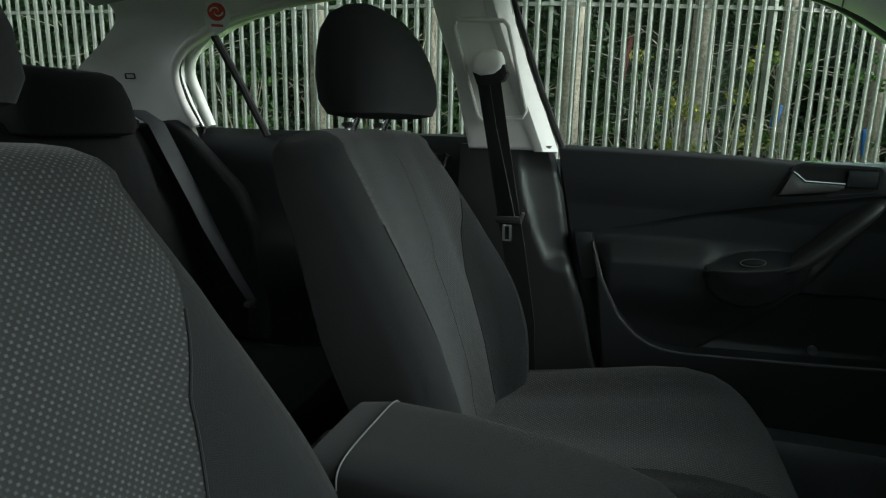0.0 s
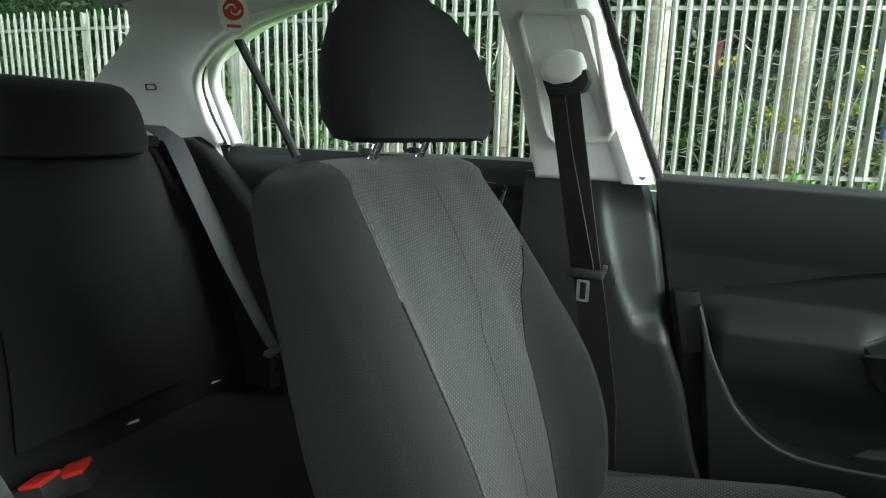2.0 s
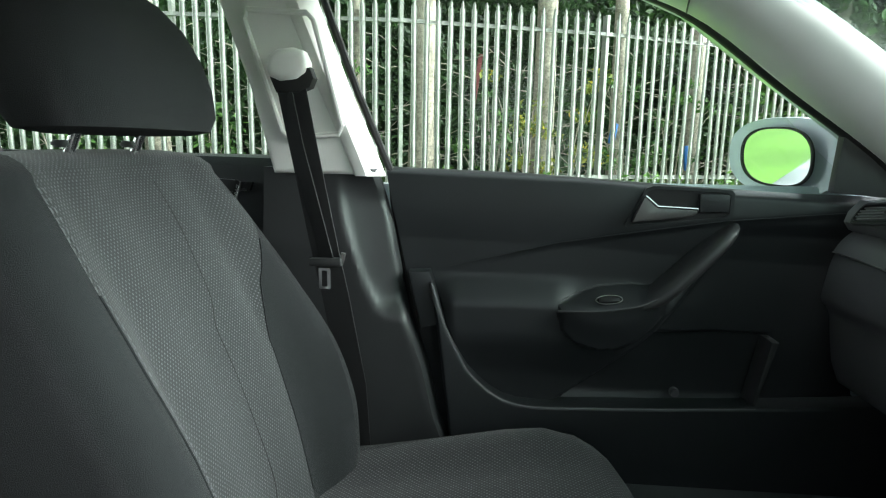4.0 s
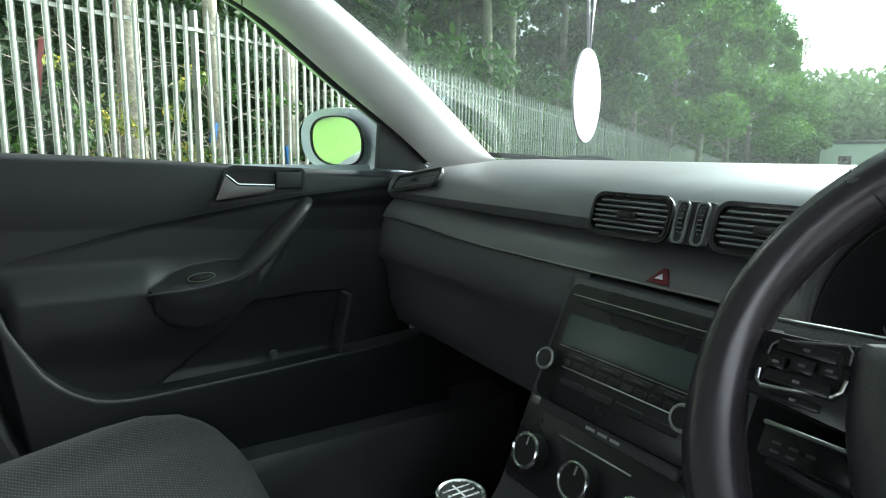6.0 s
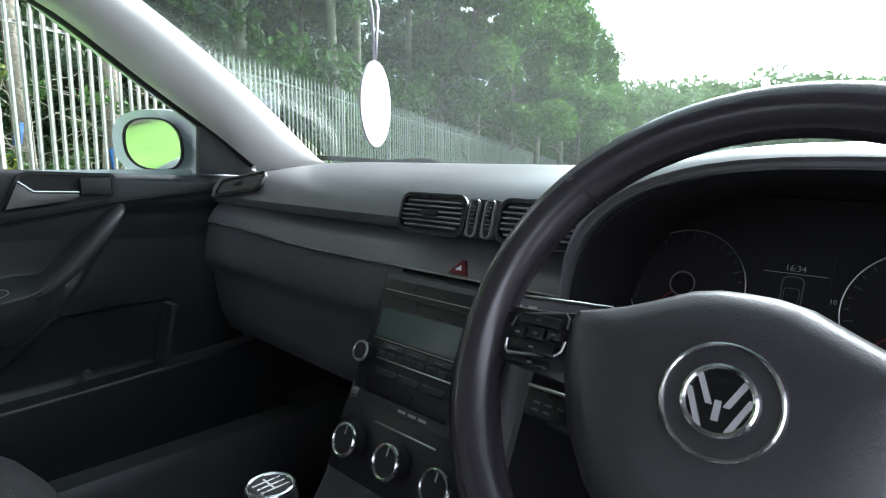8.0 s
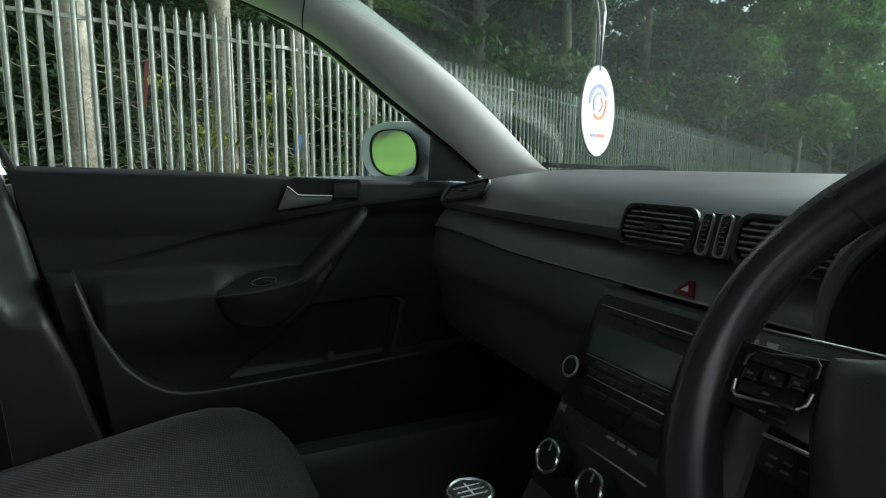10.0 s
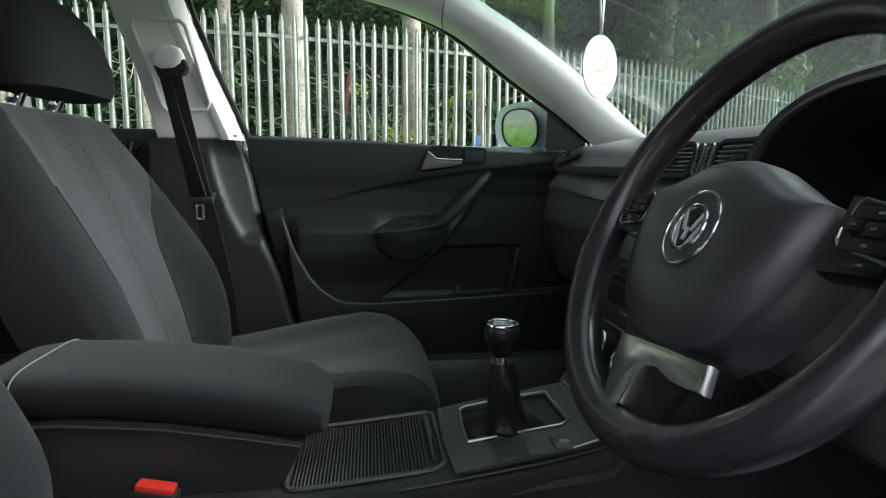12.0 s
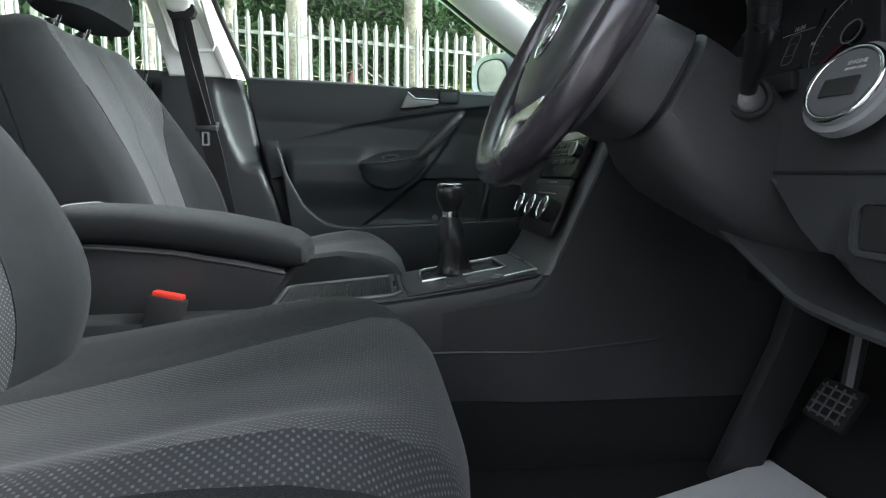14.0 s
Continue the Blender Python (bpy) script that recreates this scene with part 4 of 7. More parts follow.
    part("cushion_panel", bmc, WEAVE, seat, "dashed grey woven cloth cushion centre")
    part("cushion_side", box(-0.12, 0.37, -0.238, 0.238, 0.36, 0.452, 0.02), CLOTH, seat)
    part("side_cover", slab([(-0.14, 0.29), (0.33, 0.29), (0.36, 0.33), (0.34, 0.38), (-0.06, 0.42), (-0.15, 0.46)], "y", side * 0.238, side * 0.262, 0.008), PLASTIC, seat, "black plastic seat side cover")
    for yy in (-0.19, 0.19):
        part("seat_rail", box(-0.22, 0.36, yy - 0.02, yy + 0.02, 0.25 - dz, 0.30, 0.004), HARD, seat)
        part("seat_foot", box(-0.15, 0.30, yy - 0.03, yy + 0.03, 0.29, 0.38, 0.006), PLASTIC, seat)
    # head restraint
    head_x, head_k = (-0.234, 1.14) if side > 0 else (-0.292, 1.0)
    rings = []
    for z, hw, dep, dxh in ((1.012, 0.12, 0.03, 0.0), (1.016, 0.142, 0.048, 0.0), (1.035, 0.150, 0.057, -0.002), (1.07, 0.147, 0.059, -0.006), (1.105, 0.136, 0.056, -0.012), (1.14, 0.117, 0.049, -0.02), (1.165, 0.09, 0.038, -0.027), (1.18, 0.058, 0.022, -0.031), (1.184, 0.025, 0.01, -0.032)):
        ring = []
        for k in range(36):
            a = 2 * math.pi * k / 36
            ca, sa = math.cos(a), math.sin(a)
            ring.append((head_x + dxh + dep * head_k * math.copysign(abs(ca) ** 0.62, ca), hw * math.copysign(abs(sa) ** 0.62, sa), z + 0.002 * ca - (0.004 if side > 0 else 0.0)))
        rings.append(ring)
    part("head_restraint", skin(rings), CLOTH, seat, "charcoal cloth head restraint")
    for yy in (-0.06, 0.06):
        part("restraint_post", tube([(-0.27, yy, 0.975), (head_x - 0.016, yy, 1.02)], 0.006, 10), CHROME, seat)
        part("post_collar", disc(0.012, 0.008, 18, 0.002, pose(-0.27, yy, 0.992)), PLASTIC, seat)
    return seat


p_seat = front_seat("car_seat", "charcoal cloth front passenger seat with dashed woven centre", 0.367, 0.0, 0.0, 1)
tag = part("airbag_tag", box(-0.005, 0.005, -0.001, 0.001, -0.022, 0.022, 0.0, m=pose(-0.19, 0.187, 0.925, 0, 22, -30)), RUBBER, p_seat, "small black cloth tag")
words("AIRBAG", 0.0085, pose(-0.188, 0.1848, 0.925, 0, 22, -30) @ pose(0, 0, 0, 90, 0, 0) @ pose(0, 0, 0, 0, 0, 90), INKGREY, tag)
front_seat("car_seat", "charcoal cloth driver seat with dashed woven centre", -0.360, -0.009, -0.012, -1, 0.02)

# ---------------------------------------------------------------- rear bench
bench = thing("rear_bench", "dark cloth rear bench seat with sculpted outer places", "car seat")
rings = []
for y in [-0.70 + 0.05 * k for k in range(29)]:
    a = abs(abs(y) - 0.36)
    hol = -0.03 * math.cos(min(1, a / 0.25) * math.pi) * 0.5
    ed = step(0.56, 0.68, abs(y)) * 0.06
    prof = [(-0.84, 0.42), (-0.845 + hol, 0.50), (-0.885 + hol, 0.65), (-0.925 + hol, 0.80), (-0.965 + hol * 0.6, 0.94), (-0.985, 0.985), (-1.01, 1.0), (-1.05, 0.99), (-1.06, 0.42)]
    rings.append([(x - ed + (0.10 * step(0.6, 0.70, abs(y)) if z < 0.9 and x > -0.95 else 0), y, z - ed * 0.4 * (z > 0.9)) for x, z in prof])
part("backrest", skin(rings), CLOTH, bench)
for y0 in (-0.36, 0.36):
    bmc = bmesh.new()
    uvl = bmc.loops.layers.uv.new("UVMap")
    grid = [[bmc.verts.new((-0.845 - 0.135 * (v / 8) + 0.016, y0 + (0.165 - 0.03 * math.sin(math.pi * v / 8) * (v < 5)) * (u / 4 - 1), 0.52 + 0.44 * v / 8)) for u in range(9)] for v in range(9)]
    for v in range(8):
        for u in range(8):
            fc = bmc.faces.new((grid[v][u], grid[v][u + 1], grid[v + 1][u + 1], grid[v + 1][u]))
            for lp in fc.loops:
                lp[uvl].uv = (lp.vert.co.y, lp.vert.co.z)
    if sum(f.normal.x for f in bmc.faces) < 0:
        bmesh.ops.reverse_faces(bmc, faces=bmc.faces[:])
    part("backrest_panel", bmc, CLOTH, bench, "plain dark cloth insert")
rings = []
for x, z, e in ((-0.88, 0.455, 0.0), (-0.84, 0.462, 0), (-0.7, 0.468, 0), (-0.55, 0.485, 0), (-0.45, 0.488, 0), (-0.41, 0.475, 0.01), (-0.395, 0.45, 0.02), (-0.40, 0.40, 0.03), (-0.42, 0.27, 0.03)):
    rings.append([(x, (0.68 - e) * s, z - 0.035 * abs(s) ** 10 - 0.012 * math.exp(-((abs(s) - 0.53) / 0.16) ** 2)) for s in [i / 14 for i in range(-14, 15)]] + [(x, 0.66, 0.26), (x, -0.66, 0.26)])
part("cushion", skin(rings), CLOTH, bench)
for y0 in (0.42, -0.42):
    rings = []
    for z, hw, dep in ((0.962, 0.12, 0.03), (0.968, 0.136, 0.046), (0.99, 0.142, 0.055), (1.04, 0.140, 0.055), (1.075, 0.132, 0.05), (1.092, 0.118, 0.04), (1.098, 0.10, 0.025)):
        rings.append([(-0.965 - 0.25 * (z - 0.96) + dep * math.copysign(abs(math.cos(a)) ** 0.5, math.cos(a)), y0 + hw * math.copysign(abs(math.sin(a)) ** 0.5, math.sin(a)), z) for a in [2 * math.pi * k / 32 for k in range(32)]])
    part("head_restraint", skin(rings), CLOTH, bench, "low charcoal cloth head restraint")
    for yy in (-0.05, 0.05):
        part("restraint_post", tube([(-1.0, y0 + yy, 0.95), (-1.0, y0 + yy, 0.99)], 0.006, 8), CHROME, bench)
for sg in (1, -1):
    part("side_wing", slab([(-1.06, 0.99), (-0.95, 1.0), (-0.92, 0.985), (-0.854, 0.928), (-0.757, 0.838), (-0.71, 0.74), (-0.69, 0.6), (-0.70, 0.45), (-1.0, 0.45)], "y", sg * 0.668, sg * 0.714, 0.02, 4), CLOTH, bench, "rounded cloth side wing")
for a, b in (((-0.86, 0.37, 0.47), (-0.85, 0.42, 0.47)), ((-0.85, 0.60, 0.475), (-0.84, 0.65, 0.478))):
    part("fixing_label", tube([a, b], 0.0035, 6), CARD, bench, "pale child seat fixing tag")
for x0, y0, tw in ((-0.742, 0.228, 35), (-0.757, 0.186, 15), (-0.79, -0.1, 25)):
    bk = thing("rear_buckle", "red rear belt buckle lying on the bench", "belt buckle", "rear buckles")
    part("body", box(-0.03, 0.03, -0.022, 0.022, 0, 0.03, 0.006, m=pose(x0, y0, 0.47, 0, -18, tw)), PLASTIC, bk)
    part("button", box(-0.012, 0.028, -0.02, 0.02, 0.024, 0.036, 0.004, m=pose(x0, y0, 0.47, 0, -18, tw)), RED, bk)
belt = thing("rear_belt", "black rear seat belt hanging over the backrest", "seat belt")
part("webbing", ribbon([(-1.05, 0.615, 1.02), (-1.0, 0.622, 1.018), (-0.955, 0.632, 0.99), (-0.90, 0.64, 0.88), (-0.83, 0.65, 0.74), (-0.76, 0.66, 0.62), (-0.72, 0.665, 0.56), (-0.72, 0.665, 0.47)], 0.046, 0.002, (0.15, 1, 0.1)), SILKWEB, belt)
part("tongue_grip", box(-0.008, 0.008, -0.035, 0.035, -0.006, 0.006, 0.003, m=pose(-0.722, 0.66, 0.555, 0, 15, 10)), SATIN, belt)
part("tongue", rim_frame(rounded(0.026, 0.034, 0.003), rounded(0.012, 0.02, 0.002), 0.002, frame_of((-0.712, 0.66, 0.528), (0, 1, 0.0), (0.1, 0, 1))), CHROME, belt)

# ---------------------------------------------------------------- passenger belt
belt = thing("front_belt", "black front passenger seat belt with chrome tongue", "seat belt")
part("turning_loop", slab([(-0.154, 1.115), (-0.15, 1.131), (-0.136, 1.142), (-0.112, 1.145), (-0.096, 1.14), (-0.089, 1.124), (-0.091, 1.108), (-0.106, 1.097), (-0.132, 1.094), (-0.149, 1.101)], "y", 0.594, 0.63, 0.011, 3), TRIM, belt, "pale grey loop cover")
part("loop_slot", slab([(-0.15, 1.102), (-0.086, 1.116), (-0.08, 1.1), (-0.086, 1.086), (-0.105, 1.078), (-0.14, 1.078)], "y", 0.599, 0.624, 0.004), RUBBER, belt)
part("webbing", ribbon([(-0.122, 0.612, 1.115), (-0.115, 0.604, 1.08), (-0.10, 0.603, 1.0), (-0.085, 0.605, 0.92), (-0.068, 0.607, 0.83), (-0.055, 0.615, 0.76), (-0.03, 0.63, 0.6), (-0.02, 0.64, 0.42)], 0.047, 0.0022, (1, -0.15, 0.05)), WEBBING, belt)
part("fold", ribbon([(-0.13, 0.608, 1.09), (-0.11, 0.6, 1.0), (-0.08, 0.602, 0.88), (-0.065, 0.603, 0.82)], 0.03, 0.002, (1, -0.5, 0.05)), WEBBING, belt)
part("tongue_grip", box(-0.03, 0.024, -0.006, 0.006, -0.006, 0.007, 0.003, m=pose(-0.062, 0.598, 0.816, 0, -3, -6)), PLASTIC, belt)
part("guide", tube([(-0.042, 0.6, 0.812), (-0.038, 0.597, 0.822), (-0.036, 0.597, 0.832)], 0.004, 8), SATIN, belt)
part("tongue", rim_frame(rounded(0.02, 0.034, 0.003), rounded(0.009, 0.026, 0.002), 0.0025, frame_of((-0.066, 0.596, 0.79), (1, -0.1, 0), (0.05, 0, 1))), CHROME, belt)

# ---------------------------------------------------------------- dashboard
dash = thing("dashboard", "soft black dashboard with satin decor strip and chrome line", "dashboard")
def dash_bow(y):
    return 0.012 * step(0.15, 0.66, abs(y))

pad = [(1.17, 0.94), (1.08, 0.957), (1.0, 0.963), (0.92, 0.961), (0.85, 0.954), (0.80, 0.944), (0.768, 0.93), (0.752, 0.912), (0.747, 0.895), (0.756, 0.882), (0.775, 0.876), (0.80, 0.874), (1.17, 0.86)]
ys_ = [-0.68 + 0.02 * k for k in range(69)]
part("upper_pad", skin([[(x + dash_bow(y), y, z - 0.012 * step(0.5, 0.68, abs(y)) * (z > 0.93)) for x, z in [(max(x, 0.91) if -0.585 < y < -0.162 else x, z) for x, z in pad]] for y in sorted(ys_ + [-0.161, -0.163, -0.584, -0.586])]), DASH, dash, "soft grained upper pad")
dec = [(0.80, 0.878)] + [(p.x, p.y) for p in catmull([(0.780, 0.876, 0), (0.764, 0.868, 0), (0.750, 0.855, 0), (0.741, 0.842, 0), (0.737, 0.834, 0)], 4)] + [(0.742, 0.83), (0.80, 0.83)]
for yd in ([y for y in ys_ if y > -0.16], [y for y in ys_ if y < -0.58]):
    part("decor_strip", skin([[(x + dash_bow(y), y, z + 0.012 * step(0.3, 0.68, abs(y))) for x, z in dec] for y in yd]), DECOR, dash, "satin dark decor strip")
part("chrome_line", tube([(0.737 + dash_bow(y), y, 0.833 + 0.012 * step(0.3, 0.68, abs(y))) for y in ys_ if y > -0.16], 0.0013, 8), SATIN, dash, "thin chrome line")
low = [(0.80, 0.834), (0.74, 0.83), (0.735, 0.815), (0.729, 0.79), (0.727, 0.772), (0.730, 0.762), (0.737, 0.755), (0.744, 0.742), (0.750, 0.70), (0.757, 0.66), (0.772, 0.625), (0.83, 0.588), (0.95, 0.56), (1.17, 0.55), (1.17, 0.834)]
yy_ = [y for y in ys_ if y > 0.09]
part("glovebox", skin([[(x + dash_bow(y), y, z + (0.012 * step(0.3, 0.68, abs(y)) if z > 0.8 else 0)) for x, z in low] for y in yy_]), HARD, dash, "dark grey glovebox lid")
knee = [(0.80, 0.86), (0.788, 0.858), (0.768, 0.847), (0.747, 0.82), (0.735, 0.78), (0.732, 0.70), (0.73, 0.64), (0.74, 0.595), (0.78, 0.57), (0.86, 0.56), (1.0, 0.58), (1.17, 0.6), (1.17, 0.86)]
def knee_foot(y):
    """Lower edge of the panel, cut away on a slant where the column passes."""
    return line([(-0.7, 0.50), (-0.605, 0.50), (-0.59, 0.598), (-0.573, 0.60), (-0.531, 0.62), (-0.474, 0.66), (-0.427, 0.709), (-0.40, 0.75), (-0.1, 0.75)], y)
def knee_z(y, z):
    if -0.585 < y < -0.162 and z > 0.77:
        z = 0.77 + (z - 0.77) * 0.52
    return max(z, knee_foot(y))
yk = sorted([y for y in ys_ if y < -0.12] + [-0.605, -0.59, -0.5849, -0.5851, -0.1621, -0.1619, -0.53, -0.474, -0.427])
part("knee_panel", skin([[(x + dash_bow(y) + 0.05 * step(-0.30, -0.16, y) * (z < 0.8), y, knee_z(y, z)) for x, z in knee] for y in yk]), PLASTIC, dash, "dark grey panel under the wheel")
def rim_z(y):
    return line([(-0.6, 0.580), (-0.55, 0.582), (-0.49, 0.588), (-0.42, 0.618), (-0.338, 0.655), (-0.25, 0.68), (-0.13, 0.695)], y)
part("lower_board", skin([[(0.731, y, rim_z(y)), (0.728, y, rim_z(y) + 0.005), (0.732, y, rim_z(y) + 0.010), (0.9, y, rim_z(y) + 0.012), (0.9, y, rim_z(y) - 0.004)] for y in [-0.60 + 0.0235 * k for k in range(21)]]), PLASTIC, dash, "dark board closing the panel below")
# black board whose colour stands in for the shade round the column
part("column_shade_board", box(0.925, 0.935, -0.62, -0.125, 0.55, 0.79, 0.002), LINING, dash, "black board for the shade in the hollow round the column")
# no notch is cut; a black block paints its shade
part("notch_shade_block", box(0.7365, 0.746, -0.449, -0.41, 0.785, 0.803, 0.003), RUBBER, dash, "black block for the shade in a notch beside the stalk")
part("panel_gap", tube([(0.7325 + dash_bow(y), y, 0.709) for y in (-0.43, -0.5, -0.58, -0.66)], 0.0022, 6), RUBBER, dash)
part("coin_tray", rim_frame(rounded(0.16, 0.046, 0.012), rounded(0.15, 0.036, 0.01), 0.006, frame_of((0.7345, -0.622, 0.667), (0, -1, 0), (0.05, 0, 1))), PLASTIC, dash)
part("tray_floor", box(0.7315, 0.745, -0.695, -0.549, 0.650, 0.684, 0.0), RUBBER, dash)


def vent(parent, name, origin, xa, ya, w, h, slats, knob=True):
    m = frame_of(origin, xa, ya)
    v = part(name, rim_frame(rounded(w, h, 0.012), rounded(w - 0.006, h - 0.006, 0.01), 0.007, m @ Matrix.Translation((0, 0, -0.002))), GLOSSBLACK, parent, "black air vent")
    part("edge", rim_frame(rounded(w + 0.004, h + 0.004, 0.014), rounded(w + 0.001, h + 0.001, 0.0125), 0.004, m), PLASTIC, v)
    part("well", slab(rounded(w - 0.004, h - 0.004, 0.01), "z", -0.004, -0.003, m=m), RUBBER, v)
    for k in range(slats):
        yk_ = -h / 2 + 0.005 + (h - 0.01) * (k + 0.5) / slats
        inset = 0.004 + 0.006 * (abs(2 * (k + 0.5) / slats - 1) > 0.7)
        part("slat", box(-w / 2 + inset, w / 2 - inset, yk_ - 0.0011, yk_ + 0.0011, -0.003, 0.0045, 0.0006, 1, m=m), SLAT, v)
    if knob:
        part("vane_tab", box(-0.013, 0.013, -0.0035, 0.0035, 0.003, 0.009, 0.002, m=m), GLOSSBLACK, v)
    return v


fwd = (0.28, 0, 1)
vent(dash, "air_vent", (0.738, 0.046, 0.904), (0, -1, 0), fwd, 0.106, 0.046, 6)
vent(dash, "air_vent", (0.738, -0.11, 0.904), (0, -1, 0), fwd, 0.106, 0.046, 6)
part("vent_centre", box(-0.022, 0.022, -0.022, 0.022, -0.002, 0.004, 0.003, m=frame_of((0.740, -0.032, 0.904), (0, -1, 0), fwd)), GLOSSBLACK, dash)
for yy in (-0.021, -0.043):
    slot = part("wheel_slot", rim_frame(rounded(0.014, 0.044, 0.006), rounded(0.0105, 0.04, 0.0045), 0.004, frame_of((0.7365, yy, 0.904), (0, -1, 0), fwd)), SLAT, dash)
    part("thumb_wheel", tube([(0.748 - 0.013 * math.cos(a), yy, 0.904 + 0.019 * math.sin(a)) for a in [radians(-75 + 15 * k) for k in range(11)]], 0.0042, 8), RUBBER, slot)
    bm = bmesh.new()
    for k in range(9):
        a = radians(-60 + 15 * k)
        tube([(0.7445 - 0.013 * math.cos(a), yy - 0.003, 0.904 + 0.019 * math.sin(a)), (0.7445 - 0.013 * math.cos(a), yy + 0.003, 0.904 + 0.019 * math.sin(a))], 0.0007, 5, bm=bm)
    part("wheel_ribs", bm, SLAT, slot)
vent(dash, "air_vent", (0.762, 0.566, 0.9195), (0.02, -1, 0.13), (0.7, 0, 1), 0.165, 0.036, 5)
vent(dash, "air_vent", (0.753, -0.625, 0.919), (0.08, -1, 0), (0.5, 0, 1), 0.10, 0.042, 5)
# hazard switch
hz = part("hazard_switch", slab([(-0.014, -0.008), (0.014, -0.008), (0.005, 0.01), (0.0, 0.0105)], "z", 0, 0.005, 0.0015, m=frame_of((0.742, 0.002, 0.842), (0, -1, 0), (0.7, 0, 1))), HAZARD, dash, "dark red triangular hazard switch")
part("triangle", slab([(-0.0045, -0.0035), (0.0055, -0.0035), (0.002, 0.003)], "z", 0.005, 0.0056, m=frame_of((0.742, 0.002, 0.842), (0, -1, 0), (0.7, 0, 1))), CARD, hz)

# centre stack
up_s = Vector((0.072, 0, 0.163)).normalized()
face = frame_of((0.676, -0.008, 0.727), (0, -1, 0), up_s)
stk = thing("centre_stack", "black centre stack with radio and heater controls", "centre stack")
outl = [(0.75, 0.826), (0.722, 0.826), (0.655, 0.668), (0.622, 0.59), (0.60, 0.558), (0.70, 0.53), (0.95, 0.53), (0.95, 0.826)]
rings = []
for y in (-0.128, -0.122, -0.112, 0.106, 0.116, 0.122):
    e = 0.014 if abs(y + 0.003) > 0.12 else 0.004 if abs(y + 0.003) > 0.115 else 0
    rings.append([(x + (e if x < 0.75 else 0), y, z) for x, z in outl])
part("body", skin(rings), HARD, stk)
radio = part("radio", slab(rounded(0.198, 0.134, 0.012), "z", 0.004, 0.016, 0.003, m=face @ Matrix.Translation((0, 0.034, 0))), GLOSSBLACK, stk, "black car radio")
rf = face @ Matrix.Translation((0, 0.03, 0.016))
part("display", slab(rounded(0.168, 0.034, 0.003), "z", 0, 0.0012, m=rf @ Matrix.Translation((0.0, 0.018, 0))), SCREEN, radio, "blank grey-green display")
part("disc_slot", box(-0.075, 0.08, 0.049, 0.0515, 0, 0.0015, 0.0005, 1, m=rf), RUBBER, radio)
for k in range(4):
    part("preset_key", box(-0.066 + 0.038 * k, -0.032 + 0.038 * k, -0.0115, -0.0045, 0, 0.0022, 0.001, 1, m=rf), GLOSSBLACK, radio)
    part("lower_key", box(-0.066 + 0.038 * k, -0.032 + 0.038 * k, -0.0415, -0.0335, 0, 0.0022, 0.001, 1, m=rf), GLOSSBLACK, radio)
    part("key_print", box(-0.056 + 0.038 * k, -0.042 + 0.038 * k, -0.0085, -0.0072, 0.0022, 0.0024, 0, m=rf), STITCH, radio)
part("key_line", box(-0.07, 0.086, -0.024, -0.0225, 0, 0.0025, 0.0005, 1, m=rf), SATIN, radio)
part("top_line", box(-0.09, 0.09, 0.0565, 0.0575, 0, 0.0016, 0, m=rf), SATIN, radio)
for k in range(9):
    part("small_key", box(-0.072 + 0.0165 * k, -0.059 + 0.0165 * k, -0.0215, -0.0145, 0, 0.0022, 0.0008, 1, m=rf), GLOSSBLACK, radio)
part("screen_line", box(-0.085, 0.085, -0.0018, -0.001, 0, 0.0012, 0, m=rf), SATIN, radio)
for xx in (-0.088, 0.088):
    kb = part("radio_knob", disc(0.0115, 0.014, 24, 0.002, m=rf @ Matrix.Translation((xx, -0.022, 0))), GLOSSBLACK, radio)
    part("knob_ring", hoop(0.0112, 0.0017, 28, 8, m=rf @ Matrix.Translation((xx, -0.022, 0.0125))), SATIN, kb)
heat = part("heater_panel", slab(rounded(0.21, 0.085, 0.01), "z", 0.004, 0.012, 0.003, m=face @ Matrix.Translation((0, -0.088, 0))), GLOSSBLACK, stk, "black heater control panel")
hf = face @ Matrix.Translation((0, -0.088, 0.012))
for xx in (-0.066, 0.005, 0.076):
    kb = part("heater_knob", disc(0.019, 0.02, 28, 0.003, m=hf @ Matrix.Translation((xx, -0.002, 0))), RUBBER, heat)
    part("knob_ring", hoop(0.0172, 0.0024, 32, 8, m=hf @ Matrix.Translation((xx, -0.002, 0.0195))), CHROME, kb)
    part("pointer", box(xx - 0.001, xx + 0.001, 0.004, 0.014, 0.0195, 0.0206, 0, m=hf), INKGREY, kb)
part("heater_line", box(-0.045, 0.05, 0.026, 0.028, 0, 0.002, 0.0005, 1, m=hf), SATIN, heat)
sw = part("switch_panel", box(-0.09, 0.09, -0.047 + 0.0, -0.034, 0.004, 0.011, 0.002, m=face), PLASTIC, stk)
for k in range(3):
    part("switch_print", box(-0.018 + 0.016 * k, -0.006 + 0.016 * k, -0.042, -0.039, 0.011, 0.0113, 0, m=face), INKGREY, sw)
part("corner_clip", box(-0.105, -0.088, -0.044, -0.036, 0.003, 0.009, 0.002, m=face), SATIN, stk)

